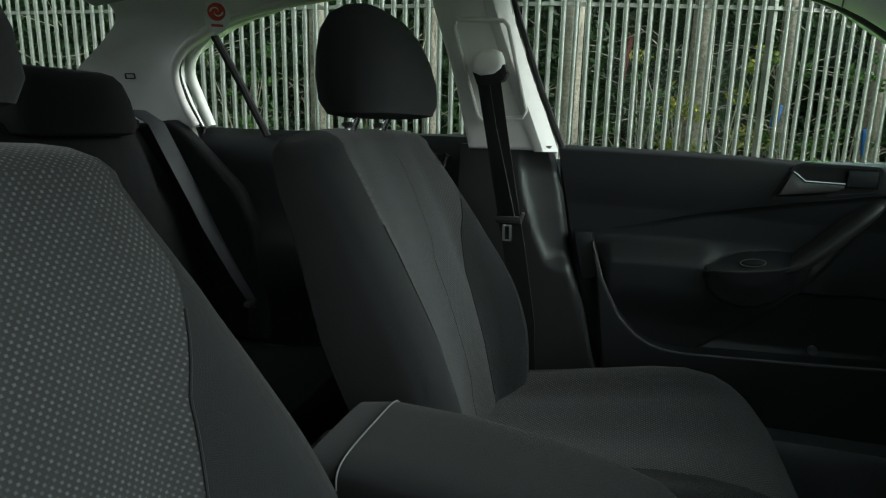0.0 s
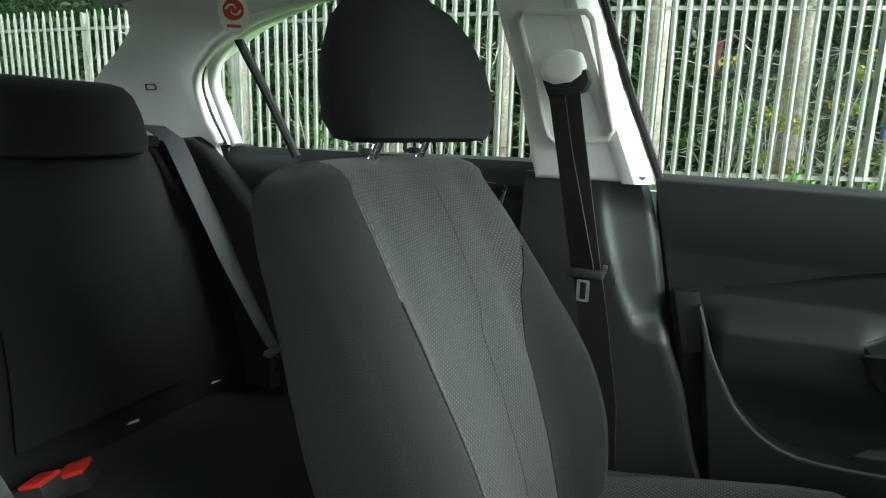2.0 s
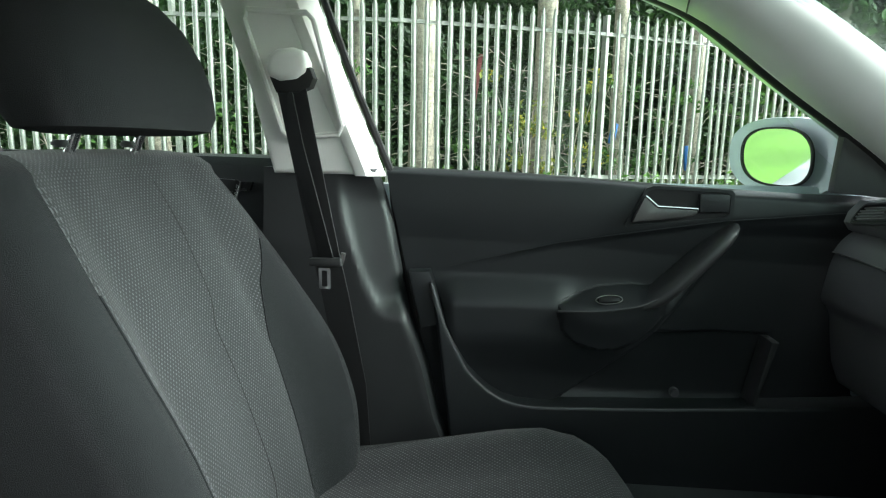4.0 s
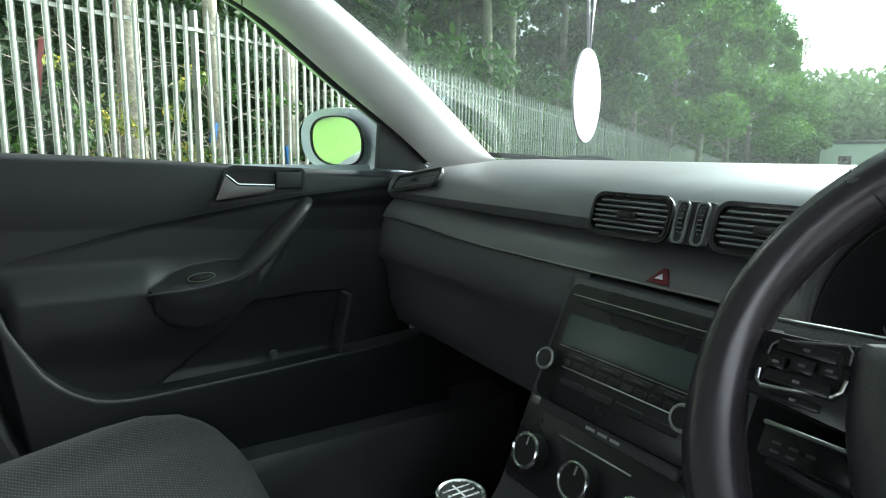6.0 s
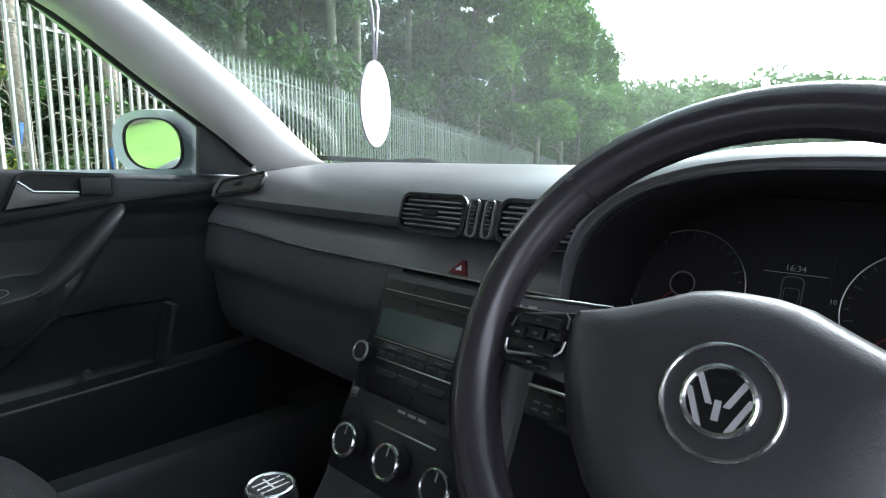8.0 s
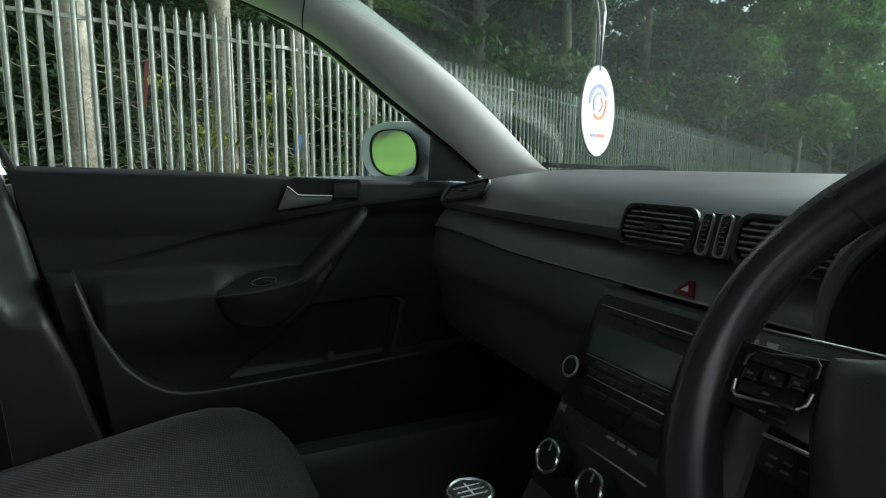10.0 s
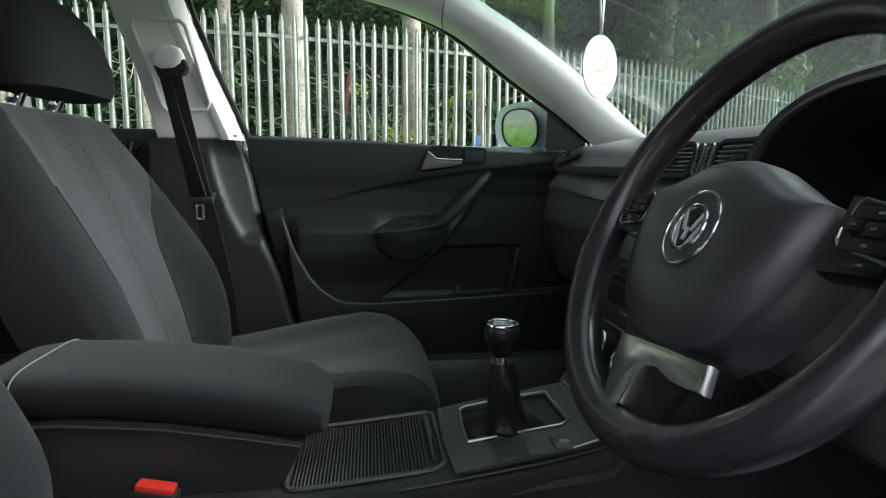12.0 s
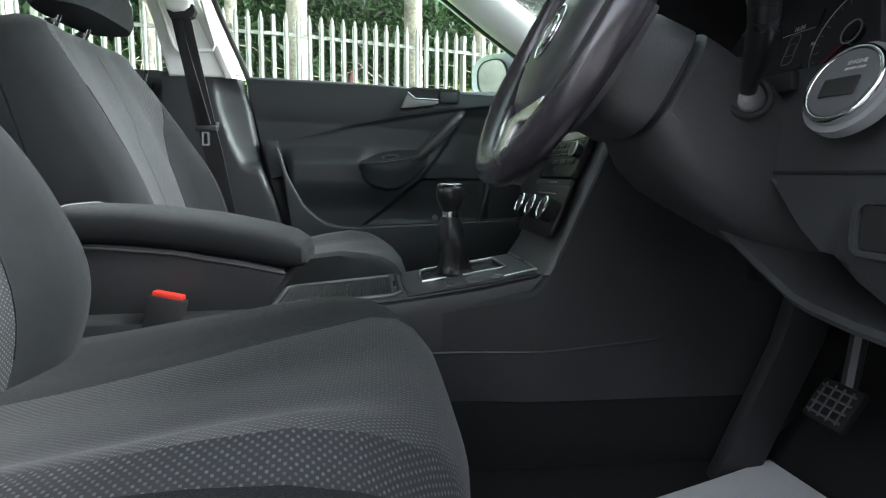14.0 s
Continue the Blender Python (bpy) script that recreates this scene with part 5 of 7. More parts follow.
# ---------------------------------------------------------------- instrument cowl
cowl = thing("instrument_cluster", "deep black instrument cowl over two round dials", "instrument cluster")
def arch(hw, top, base, n=28):
    pts = []
    for k in range(n + 1):
        a = math.pi * k / n
        pts.append((-0.372 - hw * math.copysign(abs(math.cos(a)) ** 0.8, math.cos(a)), base + (top - base) * math.sin(a) ** 0.75))
    return pts
rings = []
for x, ho, to, hi, ti in ((0.70, 0.212, 0.970, 0.209, 0.967), (0.696, 0.214, 0.973, 0.207, 0.965), (0.705, 0.221, 0.979, 0.205, 0.963), (0.75, 0.238, 0.984, 0.204, 0.96), (0.82, 0.262, 0.983, 0.203, 0.955), (0.93, 0.29, 0.965, 0.2, 0.945)):
    o = arch(ho, to, 0.83)
    i = arch(hi, ti, 0.83)
    lean = 0.0
    rings.append([(x + 0.05 * (0.965 - z) * (x < 0.75) * 1.0, y, z) for y, z in o] + [(x + 0.05 * (0.965 - z) * (x < 0.75), y, z) for y, z in i[::-1]])
part("hood", skin(rings), DASH, cowl, "soft black cowl")
# thin black shell added inside the hood to paint its deep shade
rings = []
for x, hi, ti in ((0.6975, 0.2075, 0.966), (0.71, 0.2035, 0.962), (0.75, 0.2025, 0.958), (0.82, 0.2015, 0.953), (0.90, 0.20, 0.945)):
    row = [(x + 0.05 * (0.965 - z) * (x < 0.75), y, z) for y, z in arch(hi, ti, 0.80)]
    rings.append(row + [(p[0], p[1] * 0.997 - 0.001, p[2] - 0.0012) for p in row[::-1]])
part("hood_inner_shade", skin(rings), LINING, cowl, "inside of the cowl, blackened for the shade under the hood")
part("dial_plate", slab([(y, z) for y, z in arch(0.203, 0.955, 0.77)], "x", 0.878, 0.886), LINING, cowl)
part("dial_board", skin([[(0.813, y, 0.79), (0.866, y, 0.935), (0.876, y, 0.935), (0.83, y, 0.785)] for y in (-0.55, -0.36, -0.165)]), LINING, cowl, "matt black board behind the dials")
for yy in (-0.223, -0.413):
    m = frame_of((0.832, yy, 0.845), (0, -1, 0), (0.343, 0, 0.94))
    dl = part("dial", disc(0.068, 0.002, 44, m=m), LINING, cowl, "black round dial with pale marks")
    part("bezel", hoop(0.057, 0.0006, 56, 8, m=m @ Matrix.Translation((0, 0, 0.003))), SATIN, dl, "thin bright ring")
    for k in range(25):
        a = radians(225 - 270 * k / 24)
        lng = 0.007 if k % 3 == 0 else 0.0035
        part("mark", box(0.054 - lng, 0.054, -0.0004, 0.0004, 0.002, 0.0026, 0, m=m @ pose(0, 0, 0, 0, 0, math.degrees(a))), STITCH, dl)
    part("needle", box(0.008, 0.04, -0.0009, 0.0009, 0.004, 0.006, 0, m=m @ pose(0, 0, 0, 0, 0, 222)), HAZARD, dl)
    part("needle_hub", disc(0.011, 0.01, 24, 0.002, m=m), GLOSSBLACK, dl)
    part("hub_ring", hoop(0.012, 0.0009, 28, 6, m=m @ Matrix.Translation((0, 0, 0.009))), SLAT, dl)
words("10", 0.006, m @ Matrix.Translation((-0.0625, 0.004, 0.0022)), INKGREY, dl)
md = frame_of((0.837, -0.318, 0.857), (0, -1, 0), (0.343, 0, 0.94)) @ Matrix.Translation((0, 0, 0.001))
disp = part("trip_display", slab(rounded(0.058, 0.07, 0.004), "z", 0, 0.002, m=md), LINING, cowl)
words("16:34", 0.0078, md @ Matrix.Translation((0, 0.0165, 0.0022)), INKGREY, disp)
part("display_line", box(-0.026, 0.026, 0.0115, 0.0121, 0.002, 0.0024, 0, m=md), INKGREY, disp)
cf = md @ Matrix.Translation((0, -0.009, 0.0022))
part("car_sign", rim_frame(rounded(0.0185, 0.037, 0.006), rounded(0.016, 0.0345, 0.005), 0.0004, cf), STITCH, disp)
part("car_sign_roof", rim_frame(rounded(0.0135, 0.015, 0.003), rounded(0.012, 0.0135, 0.0024), 0.0004, cf), STITCH, disp)

# ---------------------------------------------------------------- steering wheel and column
WC = (0.557, -0.355, 0.852)
ta = radians(27)
wheel_m = frame_of(WC, (0, -1, 0), (math.sin(ta), 0, math.cos(ta)))
wm = wheel_m
wheel = thing("steering_wheel", "black leather three-spoke steering wheel with chrome insert", "steering wheel")
bm = tube([(0.007 + 0.170 * math.cos(a), 0.163 * math.sin(a), 0.002) for a in [2 * math.pi * i / 72 for i in range(72)]], [0.0155 + 0.002 * math.exp(-((math.degrees((2 * math.pi * i / 72)) % 180 - 25) / 16) ** 2) for i in range(72)], 16, closed=True, flat=1.1)
bm.transform(wm)
part("rim", bm, LEATHER, wheel)
for a0 in (42, 138):
    a = radians(a0)
    part("rim_joint", hoop(0.0158, 0.0008, 20, 6, m=wm @ pose(0.007 + 0.170 * math.cos(a), 0.163 * math.sin(a), 0.002, 90, 0, a0)), RUBBER, wheel)
hub_out = [(0.0, 0.053), (0.015, 0.0525), (0.03, 0.0495), (0.05, 0.0405), (0.068, 0.033), (0.085, 0.0275), (0.101, 0.0235), (0.104, 0.014), (0.098, -0.02), (0.086, -0.05), (0.066, -0.078), (0.044, -0.096), (0.0, -0.104)]
hub_out = hub_out + [(-x, y) for x, y in hub_out[-2:0:-1]]
rings = []
for z, k in ((-0.035, 0.96), (-0.01, 1.0), (0.002, 0.99), (0.012, 0.95), (0.019, 0.87), (0.023, 0.74), (0.025, 0.5), (0.025, 0.2), (0.025, 0.02)):
    rings.append([wm @ Vector((x * k, y * k - 0.004 * (1 - k), z - 0.008)) for x, y in hub_out])
bm = bmesh.new()
for k in range(46):
    a = radians(198 + 1.6 * k)
    c_, s_ = math.cos(a), math.sin(a)
    tube([wm @ Vector((0.005 + r * 1.03 * c_, r * s_, z)) for r, z in ((0.1515, 0.0126), (0.1484, 0.008), (0.1478, 0.002))], 0.0004, 5, bm=bm)
part("rim_stitching", bm, LEATHER, wheel, "black leather stitching")
part("airbag_cover", skin(rings), HUBSKIN, wheel, "grained black airbag cover")
part("hub_back", skin([[wm @ Vector((r * math.cos(a), r * math.sin(a) - 0.01, z)) for a in [2 * math.pi * k / 30 for k in range(30)]] for z, r in ((-0.03, 0.055), (-0.06, 0.055), (-0.085, 0.05))]), PLASTIC, wheel)
def pod(sg, k):
    """Outline of the key field on a wheel spoke, sheared towards the hub."""
    out = []
    for i in range(40):
        a = 2 * math.pi * i / 40
        x = 0.0225 * k * math.copysign(abs(math.cos(a)) ** 0.4, math.cos(a))
        y = (0.015 - 0.04 * x) * k * math.copysign(abs(math.sin(a)) ** 0.4, math.sin(a))
        out.append((sg * (0.121 + x), 0.003 + y - 0.16 * x))
    return out


for sg in (-1, 1):
    wm = wheel_m @ Matrix.Translation((0.018, 0.006, 0) if sg > 0 else (0.002, -0.002, 0))
    sp = [(sg * 0.09, 0.0245), (sg * 0.125, 0.0205), (sg * 0.165, 0.019), (sg * 0.168, -0.008), (sg * 0.15, -0.019), (sg * 0.092, -0.024)]
    s_ = part("spoke", slab(sp, "z", -0.018, 0.004, 0.006, m=wm), GLOSSBLACK, wheel)
    part("key_bed", slab(pod(sg, 0.94), "z", 0.003, 0.0045, m=wm), GLOSSBLACK, s_)
    lo = [(sg * (0.121 + x), 0.003 + y - 0.16 * x) for x, y in ((-0.0215, -0.004), (-0.021, -0.0105), (-0.018, -0.0138), (0.018, -0.0138), (0.021, -0.0105), (0.0215, -0.004))]
    part("key_frame", tube([wm @ Vector((x, y, 0.0062)) for x, y in lo], 0.0011, 8), SATIN, s_, "silver bracket under the keys")
    hi = [(sg * (0.121 + x), 0.003 + y - 0.16 * x) for x, y in ((-0.0205, 0.004), (-0.02, 0.011), (-0.017, 0.0145), (0.016, 0.0135), (0.0195, 0.011), (0.0205, 0.005))]
    part("key_surround", tube([wm @ Vector((x, y, 0.0062)) for x, y in hi], 0.0008, 8), HARD, s_)
    for kx, ky, w, h in ((0.121, 0.0118, 0.032, 0.0072), (0.1075, 0.0045, 0.010, 0.0075), (0.121, 0.003, 0.013, 0.0085), (0.1345, 0.0012, 0.010, 0.0075), (0.121, -0.0065, 0.034, 0.0075)):
        part("key", box(sg * kx - w / 2, sg * kx + w / 2, ky - h / 2, ky + h / 2, 0.003, 0.0085, 0.0018, m=wm), GLOSSBLACK, s_)
        part("key_mark", box(sg * kx - 0.0018, sg * kx + 0.0018, ky - 0.0008, ky + 0.0008, 0.0085, 0.0088, 0, m=wm), STITCH, s_)
    part("lower_key", box(sg * 0.121 - 0.014, sg * 0.121 + 0.014, -0.0185, -0.0135, 0.002, 0.0055, 0.0012, m=wm), GLOSSBLACK, s_)
    part("key_mark", box(sg * 0.121 - 0.0018, sg * 0.121 + 0.0018, -0.0168, -0.0152, 0.0055, 0.0058, 0, m=wm), STITCH, s_)
wm = wheel_m
lowsp = [(-0.045, -0.088), (0.075, -0.088), (0.06, -0.125), (0.05, -0.168), (-0.02, -0.168), (-0.03, -0.125)]
s_ = part("lower_spoke", slab(lowsp, "z", -0.02, 0.004, 0.006, m=wm), GLOSSBLACK, wheel)
ins = [(-0.029, -0.102), (0.0, -0.098), (0.04, -0.094), (0.082, -0.090), (0.088, -0.108), (0.072, -0.111), (0.053, -0.1125), (0.034, -0.110), (0.024, -0.113), (0.0185, -0.122), (0.0175, -0.146), (0.012, -0.150), (-0.009, -0.151), (-0.016, -0.135)]
part("chrome_insert", slab(ins, "z", 0.0, 0.0105, 0.0035, m=wm), INSERT, s_, "bright chrome insert")
em = wm @ Matrix.Translation((0.002, -0.011, 0.0165)) @ Matrix.Scale(0.93, 4)
eb = part("emblem", disc(0.0315, 0.002, 40, 0.0005, m=em), HUBSKIN, wheel, "round chrome maker's badge")
part("badge_face", disc(0.0185, 0.0012, 36, m=em @ Matrix.Translation((0, 0, 0.0016))), GLOSSBLACK, eb)
part("outer_ring", hoop(0.031, 0.0016, 48, 8, m=em @ Matrix.Translation((0, 0, 0.002))), CHROME, eb)
part("inner_ring", hoop(0.0185, 0.0021, 40, 8, m=em @ Matrix.Translation((0, 0, 0.003))), CHROME, eb)
for x0, x1, y0, y1 in ((-0.0125, -0.0045, 0.013, -0.003), (0.0125, 0.0045, 0.013, -0.003), (-0.0165, -0.0075, 0.004, -0.0155), (0.0165, 0.0075, 0.004, -0.0155), (0.0, 0.0, 0.0, -0.011)):
    part("emblem_bar", slab([(x0 - 0.0017, y0), (x0 + 0.0017, y0), (x1 + 0.0017, y1), (x1 - 0.0017, y1)], "z", 0.002, 0.0042, m=em), BADGE, eb)
col = thing("steering_column", "black steering column shroud with control stalks", "steering column")
rings = []
for z, w, h0, h1 in ((-0.03, 0.05, -0.05, 0.022), (-0.036, 0.07, -0.068, 0.034), (-0.06, 0.076, -0.078, 0.040), (-0.094, 0.079, -0.076, 0.042), (-0.0965, 0.077, -0.073, 0.040), (-0.0975, 0.070, -0.066, 0.034), (-0.1005, 0.070, -0.066, 0.034), (-0.1015, 0.077, -0.068, 0.041), (-0.105, 0.0805, -0.072, 0.044), (-0.13, 0.081, -0.092, 0.043), (-0.16, 0.081, -0.102, 0.040), (-0.20, 0.08, -0.104, 0.034), (-0.26, 0.078, -0.105, 0.02), (-0.36, 0.076, -0.105, -0.005)):
    rings.append([wm @ Vector((w * math.copysign(abs(math.cos(a)) ** 0.5, math.cos(a)), (h1 if math.sin(a) > 0 else -h0) * math.copysign(abs(math.sin(a)) ** 0.6, math.sin(a)), z)) for a in [2 * math.pi * k / 48 for k in range(48)]])
part("shroud", skin(rings), PLASTIC, col)
for sg, nm in ((1, "indicator_stalk"), (-1, "wiper_stalk")):
    if sg > 0:
        way = [Vector(p) for p in ((0.722, -0.403, 0.768), (0.708, -0.428, 0.780), (0.697, -0.449, 0.791), (0.684, -0.475, 0.804), (0.662, -0.515, 0.827), (0.646, -0.537, 0.844))]
        st = part(nm, tube(way, [0.008, 0.0075, 0.008, 0.0105, 0.0125, 0.013], 16, flat=0.8), GLOSSBLACK, col)
        # lighter grey on the tip carries the sky it reflects
        part("stalk_tip", tube([way[-1], Vector((0.634, -0.553, 0.856)), Vector((0.630, -0.5585, 0.8605))], [0.0131, 0.0131, 0.0105], 16, flat=0.8), HARD, st, "end cap of the stalk, greyed for its sky reflection")
        bm_ = frame_of((0.706, -0.4345, 0.780), (0.95, -0.25, 0.1), (0.05, 0.3, 0.95))
        part("boot_ring", hoop(0.0195, 0.0035, 40, 10, m=bm_), LINING, st, "dark ring in the shroud")
        part("stalk_boot", skin([[bm_ @ Vector((0.0165 * math.cos(q) * math.cos(a), 0.0165 * math.cos(q) * math.sin(a), -0.004 + 0.011 * math.sin(q))) for a in [2 * math.pi * k / 28 for k in range(28)]] for q in (0.0, 0.3, 0.6, 0.9, 1.2, 1.45)]), HARD, st, "satin ball at the stalk's foot")
    else:
        st = part(nm, tube([wm @ Vector((-x, y, z)) for x, y, z in ((0.06, 0.0, -0.12), (0.08, 0.008, -0.10), (0.095, 0.016, -0.085), (0.11, 0.026, -0.068), (0.13, 0.03, -0.062))], 0.008, 12), GLOSSBLACK, col)
        part("stalk_boot", tube([wm @ Vector(p) for p in ((-0.06, 0.0, -0.12), (-0.082, 0.006, -0.117), (-0.086, 0.008, -0.116))], [0.024, 0.021, 0.014], 24), LINING, st)
st = part("wiper_paddle", box(-0.192, -0.10, 0.014, 0.046, -0.066, -0.054, 0.005, m=wm @ pose(0, 0, 0, 0, 0, 3)), HARD, col)
for k in range(5):
    part("paddle_mark", box(-0.185 + 0.014 * (k % 3), -0.177 + 0.014 * (k % 3), 0.024 + 0.01 * (k // 3), 0.028 + 0.01 * (k // 3), -0.054, -0.0536, 0, m=wm @ pose(0, 0, 0, 0, 0, 3)), INKGREY, st)
part("paddle_edge", box(-0.193, -0.10, 0.0445, 0.047, -0.064, -0.053, 0.001, 1, m=wm @ pose(0, 0, 0, 0, 0, 3)), SATIN, st)
cc_ = part("cruise_stalk", box(-0.172, -0.105, -0.052, -0.028, -0.098, -0.086, 0.004, m=wm), GLOSSBLACK, col)
for k in range(5):
    part("stalk_mark", box(-0.163 + 0.011 * (k % 3), -0.157 + 0.011 * (k % 3), -0.0415 - 0.006 * (k // 3), -0.0395 - 0.006 * (k // 3), -0.086, -0.0857, 0, m=wm), STITCH, cc_)
part("stalk_edge", box(-0.173, -0.105, -0.031, -0.0275, -0.097, -0.0855, 0.001, 1, m=wm), SATIN, cc_)
# start button
sm = frame_of((0.734, -0.529, 0.772), (0.12, -1, 0), (0.42, 0, 0.9))
sb = thing("start_button", "round black starter slot with a silver ring", "start button")
part("cup", disc(0.039, 0.022, 40, 0.006, m=sm @ Matrix.Translation((0, 0, -0.008))), SLAT, sb, "satin grey bezel")
part("ring", hoop(0.031, 0.0027, 44, 10, m=sm @ Matrix.Translation((0, 0, 0.014))), CHROME, sb, "bright silver ring")
part("face", disc(0.0295, 0.003, 40, 0.001, m=sm @ Matrix.Translation((0, 0, 0.013))), HARD, sb)
part("slot", box(-0.016, 0.016, -0.012, 0.004, 0.016, 0.0175, 0.001, 1, m=sm), RUBBER, sb)
words("ENGINE", 0.0048, sm @ Matrix.Translation((0.007, 0.0165, 0.0165)), INKGREY, sb)
words("START STOP", 0.0032, sm @ Matrix.Translation((0.007, 0.011, 0.0165)), INKGREY, sb)

# ---------------------------------------------------------------- centre console
con = thing("centre_console", "black centre console with ribbed cover and silver trim", "centre console")
side_ = [(-0.20, 0.25), (-0.20, 0.49), (-0.05, 0.495), (0.19, 0.500), (0.30, 0.508), (0.42, 0.524), (0.52, 0.539), (0.60, 0.556), (0.645, 0.60), (0.69, 0.672), (0.78, 0.68), (1.1, 0.62), (1.15, 0.25)]
rings = []
for y, e in ((-0.112, 0.022), (-0.108, 0.006), (-0.098, 0.0), (0.098, 0.0), (0.108, 0.006), (0.112, 0.022)):
    rings.append([(x + (e if x > 0.6 else 0) * 0.3, y, z - (e if z > 0.4 else 0)) for x, z in side_])
part("body", skin(rings), PLASTIC, con)
def fair(x):
    return 0.0175 * step(0.46, 0.615, x)
rings = []
for x in [0.455 + 0.015 * k for k in range(42)]:
    y, top = -0.1122 - fair(x), line([(0.455, 0.50), (0.53, 0.513), (0.59, 0.527), (0.61, 0.548), (0.632, 0.59), (0.665, 0.668), (0.728, 0.815), (1.1, 0.815)], x)
    rings.append([(x, y + 0.02, 0.363), (x, y, 0.363), (x, y, top), (x, y + 0.006, top + 0.006), (x, y + 0.02, top + 0.006)])
part("side_fairing", skin(rings), PLASTIC, con)
part("side_seam", tube([(x, -0.1125 - fair(x), line([(0.2, 0.432), (0.44, 0.438), (0.62, 0.441), (0.80, 0.458)], x)) for x in [0.2 + 0.05 * k for k in range(13)]], 0.0022, 6), PLASTIC, con)
part("lower_carpet", box(-0.15, 0.95, -0.122, 0.122, 0.25, 0.362, 0.006), CARPET, con)
def deck(x):
    return line([(0.19, 0.500), (0.30, 0.508), (0.42, 0.524), (0.52, 0.539), (0.60, 0.556)], x)
part("edge_trim", tube([(x, -0.1045, deck(x) - 0.0005) for x in (0.19, 0.26, 0.33, 0.42, 0.52, 0.6)], 0.002, 6), PLASTIC, con, "grey edge trim")
cov = part("cover_frame", tube([(0.298 + x, 0.010 + y, deck(0.298 + x) + 0.002) for x, y in rounded(0.196, 0.172, 0.018)], 0.0035, 8, closed=True), DECK, con, "ribbed roller cover")
for k in range(37):
    x = 0.208 + 0.0046 * k
    part("rib", box(x - 0.0015, x + 0.0015, -0.072, 0.088, deck(x) - 0.004, deck(x) + 0.0032, 0.001, 1), PLASTIC, cov)
part("cover_grip", tube([(0.384, -0.055, deck(0.384) + 0.006), (0.384, 0.07, deck(0.384) + 0.006)], 0.0042, 8), HARD, cov)
part("grip_light", tube([(0.386, -0.055, deck(0.386) + 0.0095), (0.386, -0.01, deck(0.386) + 0.0095)], 0.002, 8), CHROME, cov, "chrome grip end")
def on_deck(pts, h):
    return [(x, y, deck(x) + h) for x, y in pts]
fo = [(0.405, -0.098), (0.40, 0.0), (0.405, 0.095), (0.43, 0.1), (0.56, 0.1), (0.60, 0.096), (0.60, -0.096), (0.57, -0.1)]
fi = [(0.432, -0.03), (0.43, 0.02), (0.434, 0.07), (0.445, 0.078), (0.54, 0.078), (0.566, 0.072), (0.568, -0.03), (0.555, -0.038)]
rings = [on_deck(fo, 0.001), on_deck(fo, 0.005), on_deck(fi, 0.006), on_deck(fi, -0.01), on_deck(fo, 0.001)]
bm = skin(rings, caps=False)
bmesh.ops.remove_doubles(bm, verts=bm.verts[:], dist=1e-6)
plate = part("gear_plate", bm, DECK, con, "satin grey gear surround")
part("gaiter_ring", tube(on_deck(fi, 0.007), 0.0028, 8, closed=True), SATIN, plate, "silver gaiter ring")
part("trim_line", tube(on_deck([(0.55, -0.1), (0.602, -0.094), (0.606, 0.0), (0.602, 0.094)], 0.006), 0.0025, 8), SATIN, plate)
for k in range(3):
    part("console_key", box(0.463 + 0.034 * k, 0.493 + 0.034 * k, -0.094, -0.062, deck(0.478 + 0.034 * k) - 0.004, deck(0.478 + 0.034 * k) + 0.0066, 0.0012), DECK, plate)
part("key_mark", box(0.54, 0.552, -0.082, -0.074, deck(0.546) + 0.0066, deck(0.546) + 0.0072, 0), INKGREY, plate)
gl = thing("gear_lever", "black gear lever with leather gaiter and chrome cap", "gear lever")
rings = []
for z, cx, rx, ry, tw in ((0.526, 0.50, 0.068, 0.054, 0.0), (0.536, 0.50, 0.062, 0.049, 0.1), (0.541, 0.498, 0.05, 0.042, 0.25), (0.546, 0.492, 0.04, 0.035, 0.4), (0.552, 0.487, 0.030, 0.028, 0.5), (0.565, 0.485, 0.0255, 0.025, 0.55), (0.58, 0.483, 0.0238, 0.0236, 0.62), (0.60, 0.481, 0.0222, 0.022, 0.7), (0.615, 0.479, 0.0195, 0.0195, 0.8), (0.628, 0.478, 0.0165, 0.0165, 0.9), (0.637, 0.477, 0.0145, 0.0145, 1.0)):
    ring = []
    for k in range(40):
        a = 2 * math.pi * k / 40
        fold = 1 + (0.11 * math.sin(4 * a + 9 * tw) + 0.05 * math.sin(7 * a - 13 * tw) + 0.03 * math.sin(11 * a + 21 * tw)) * step(0.15, 0.4, tw) * step(1.0, 0.8, tw)
        p = 0.55 if tw < 0.2 else 1.0
        ring.append((cx + rx * fold * math.copysign(abs(math.cos(a)) ** p, math.cos(a)), 0.012 - 0.03 * min(1, tw * 1.4) + ry * fold * math.copysign(abs(math.sin(a)) ** p, math.sin(a)), z))
    rings.append(ring)
part("gaiter", skin(rings), GAITER, gl, "creased black leather gaiter")
kx, ky = 0.477, -0.018
part("collar", tube([(kx, ky, 0.634), (kx, ky, 0.646)], 0.0135, 24), CHROME, gl, "chrome collar")
part("knob", skin([[(kx + r * math.cos(a), ky + r * math.sin(a), z) for a in [2 * math.pi * k / 32 for k in range(32)]] for z, r in ((0.645, 0.0125), (0.65, 0.015), (0.658, 0.019), (0.668, 0.0225), (0.678, 0.0232), (0.685, 0.0215), (0.688, 0.019))]), GLOSSBLACK, gl)
part("cap_ring", hoop(0.0193, 0.0024, 36, 8, m=pose(kx, ky, 0.6885)), CHROME, gl, "chrome cap ring")
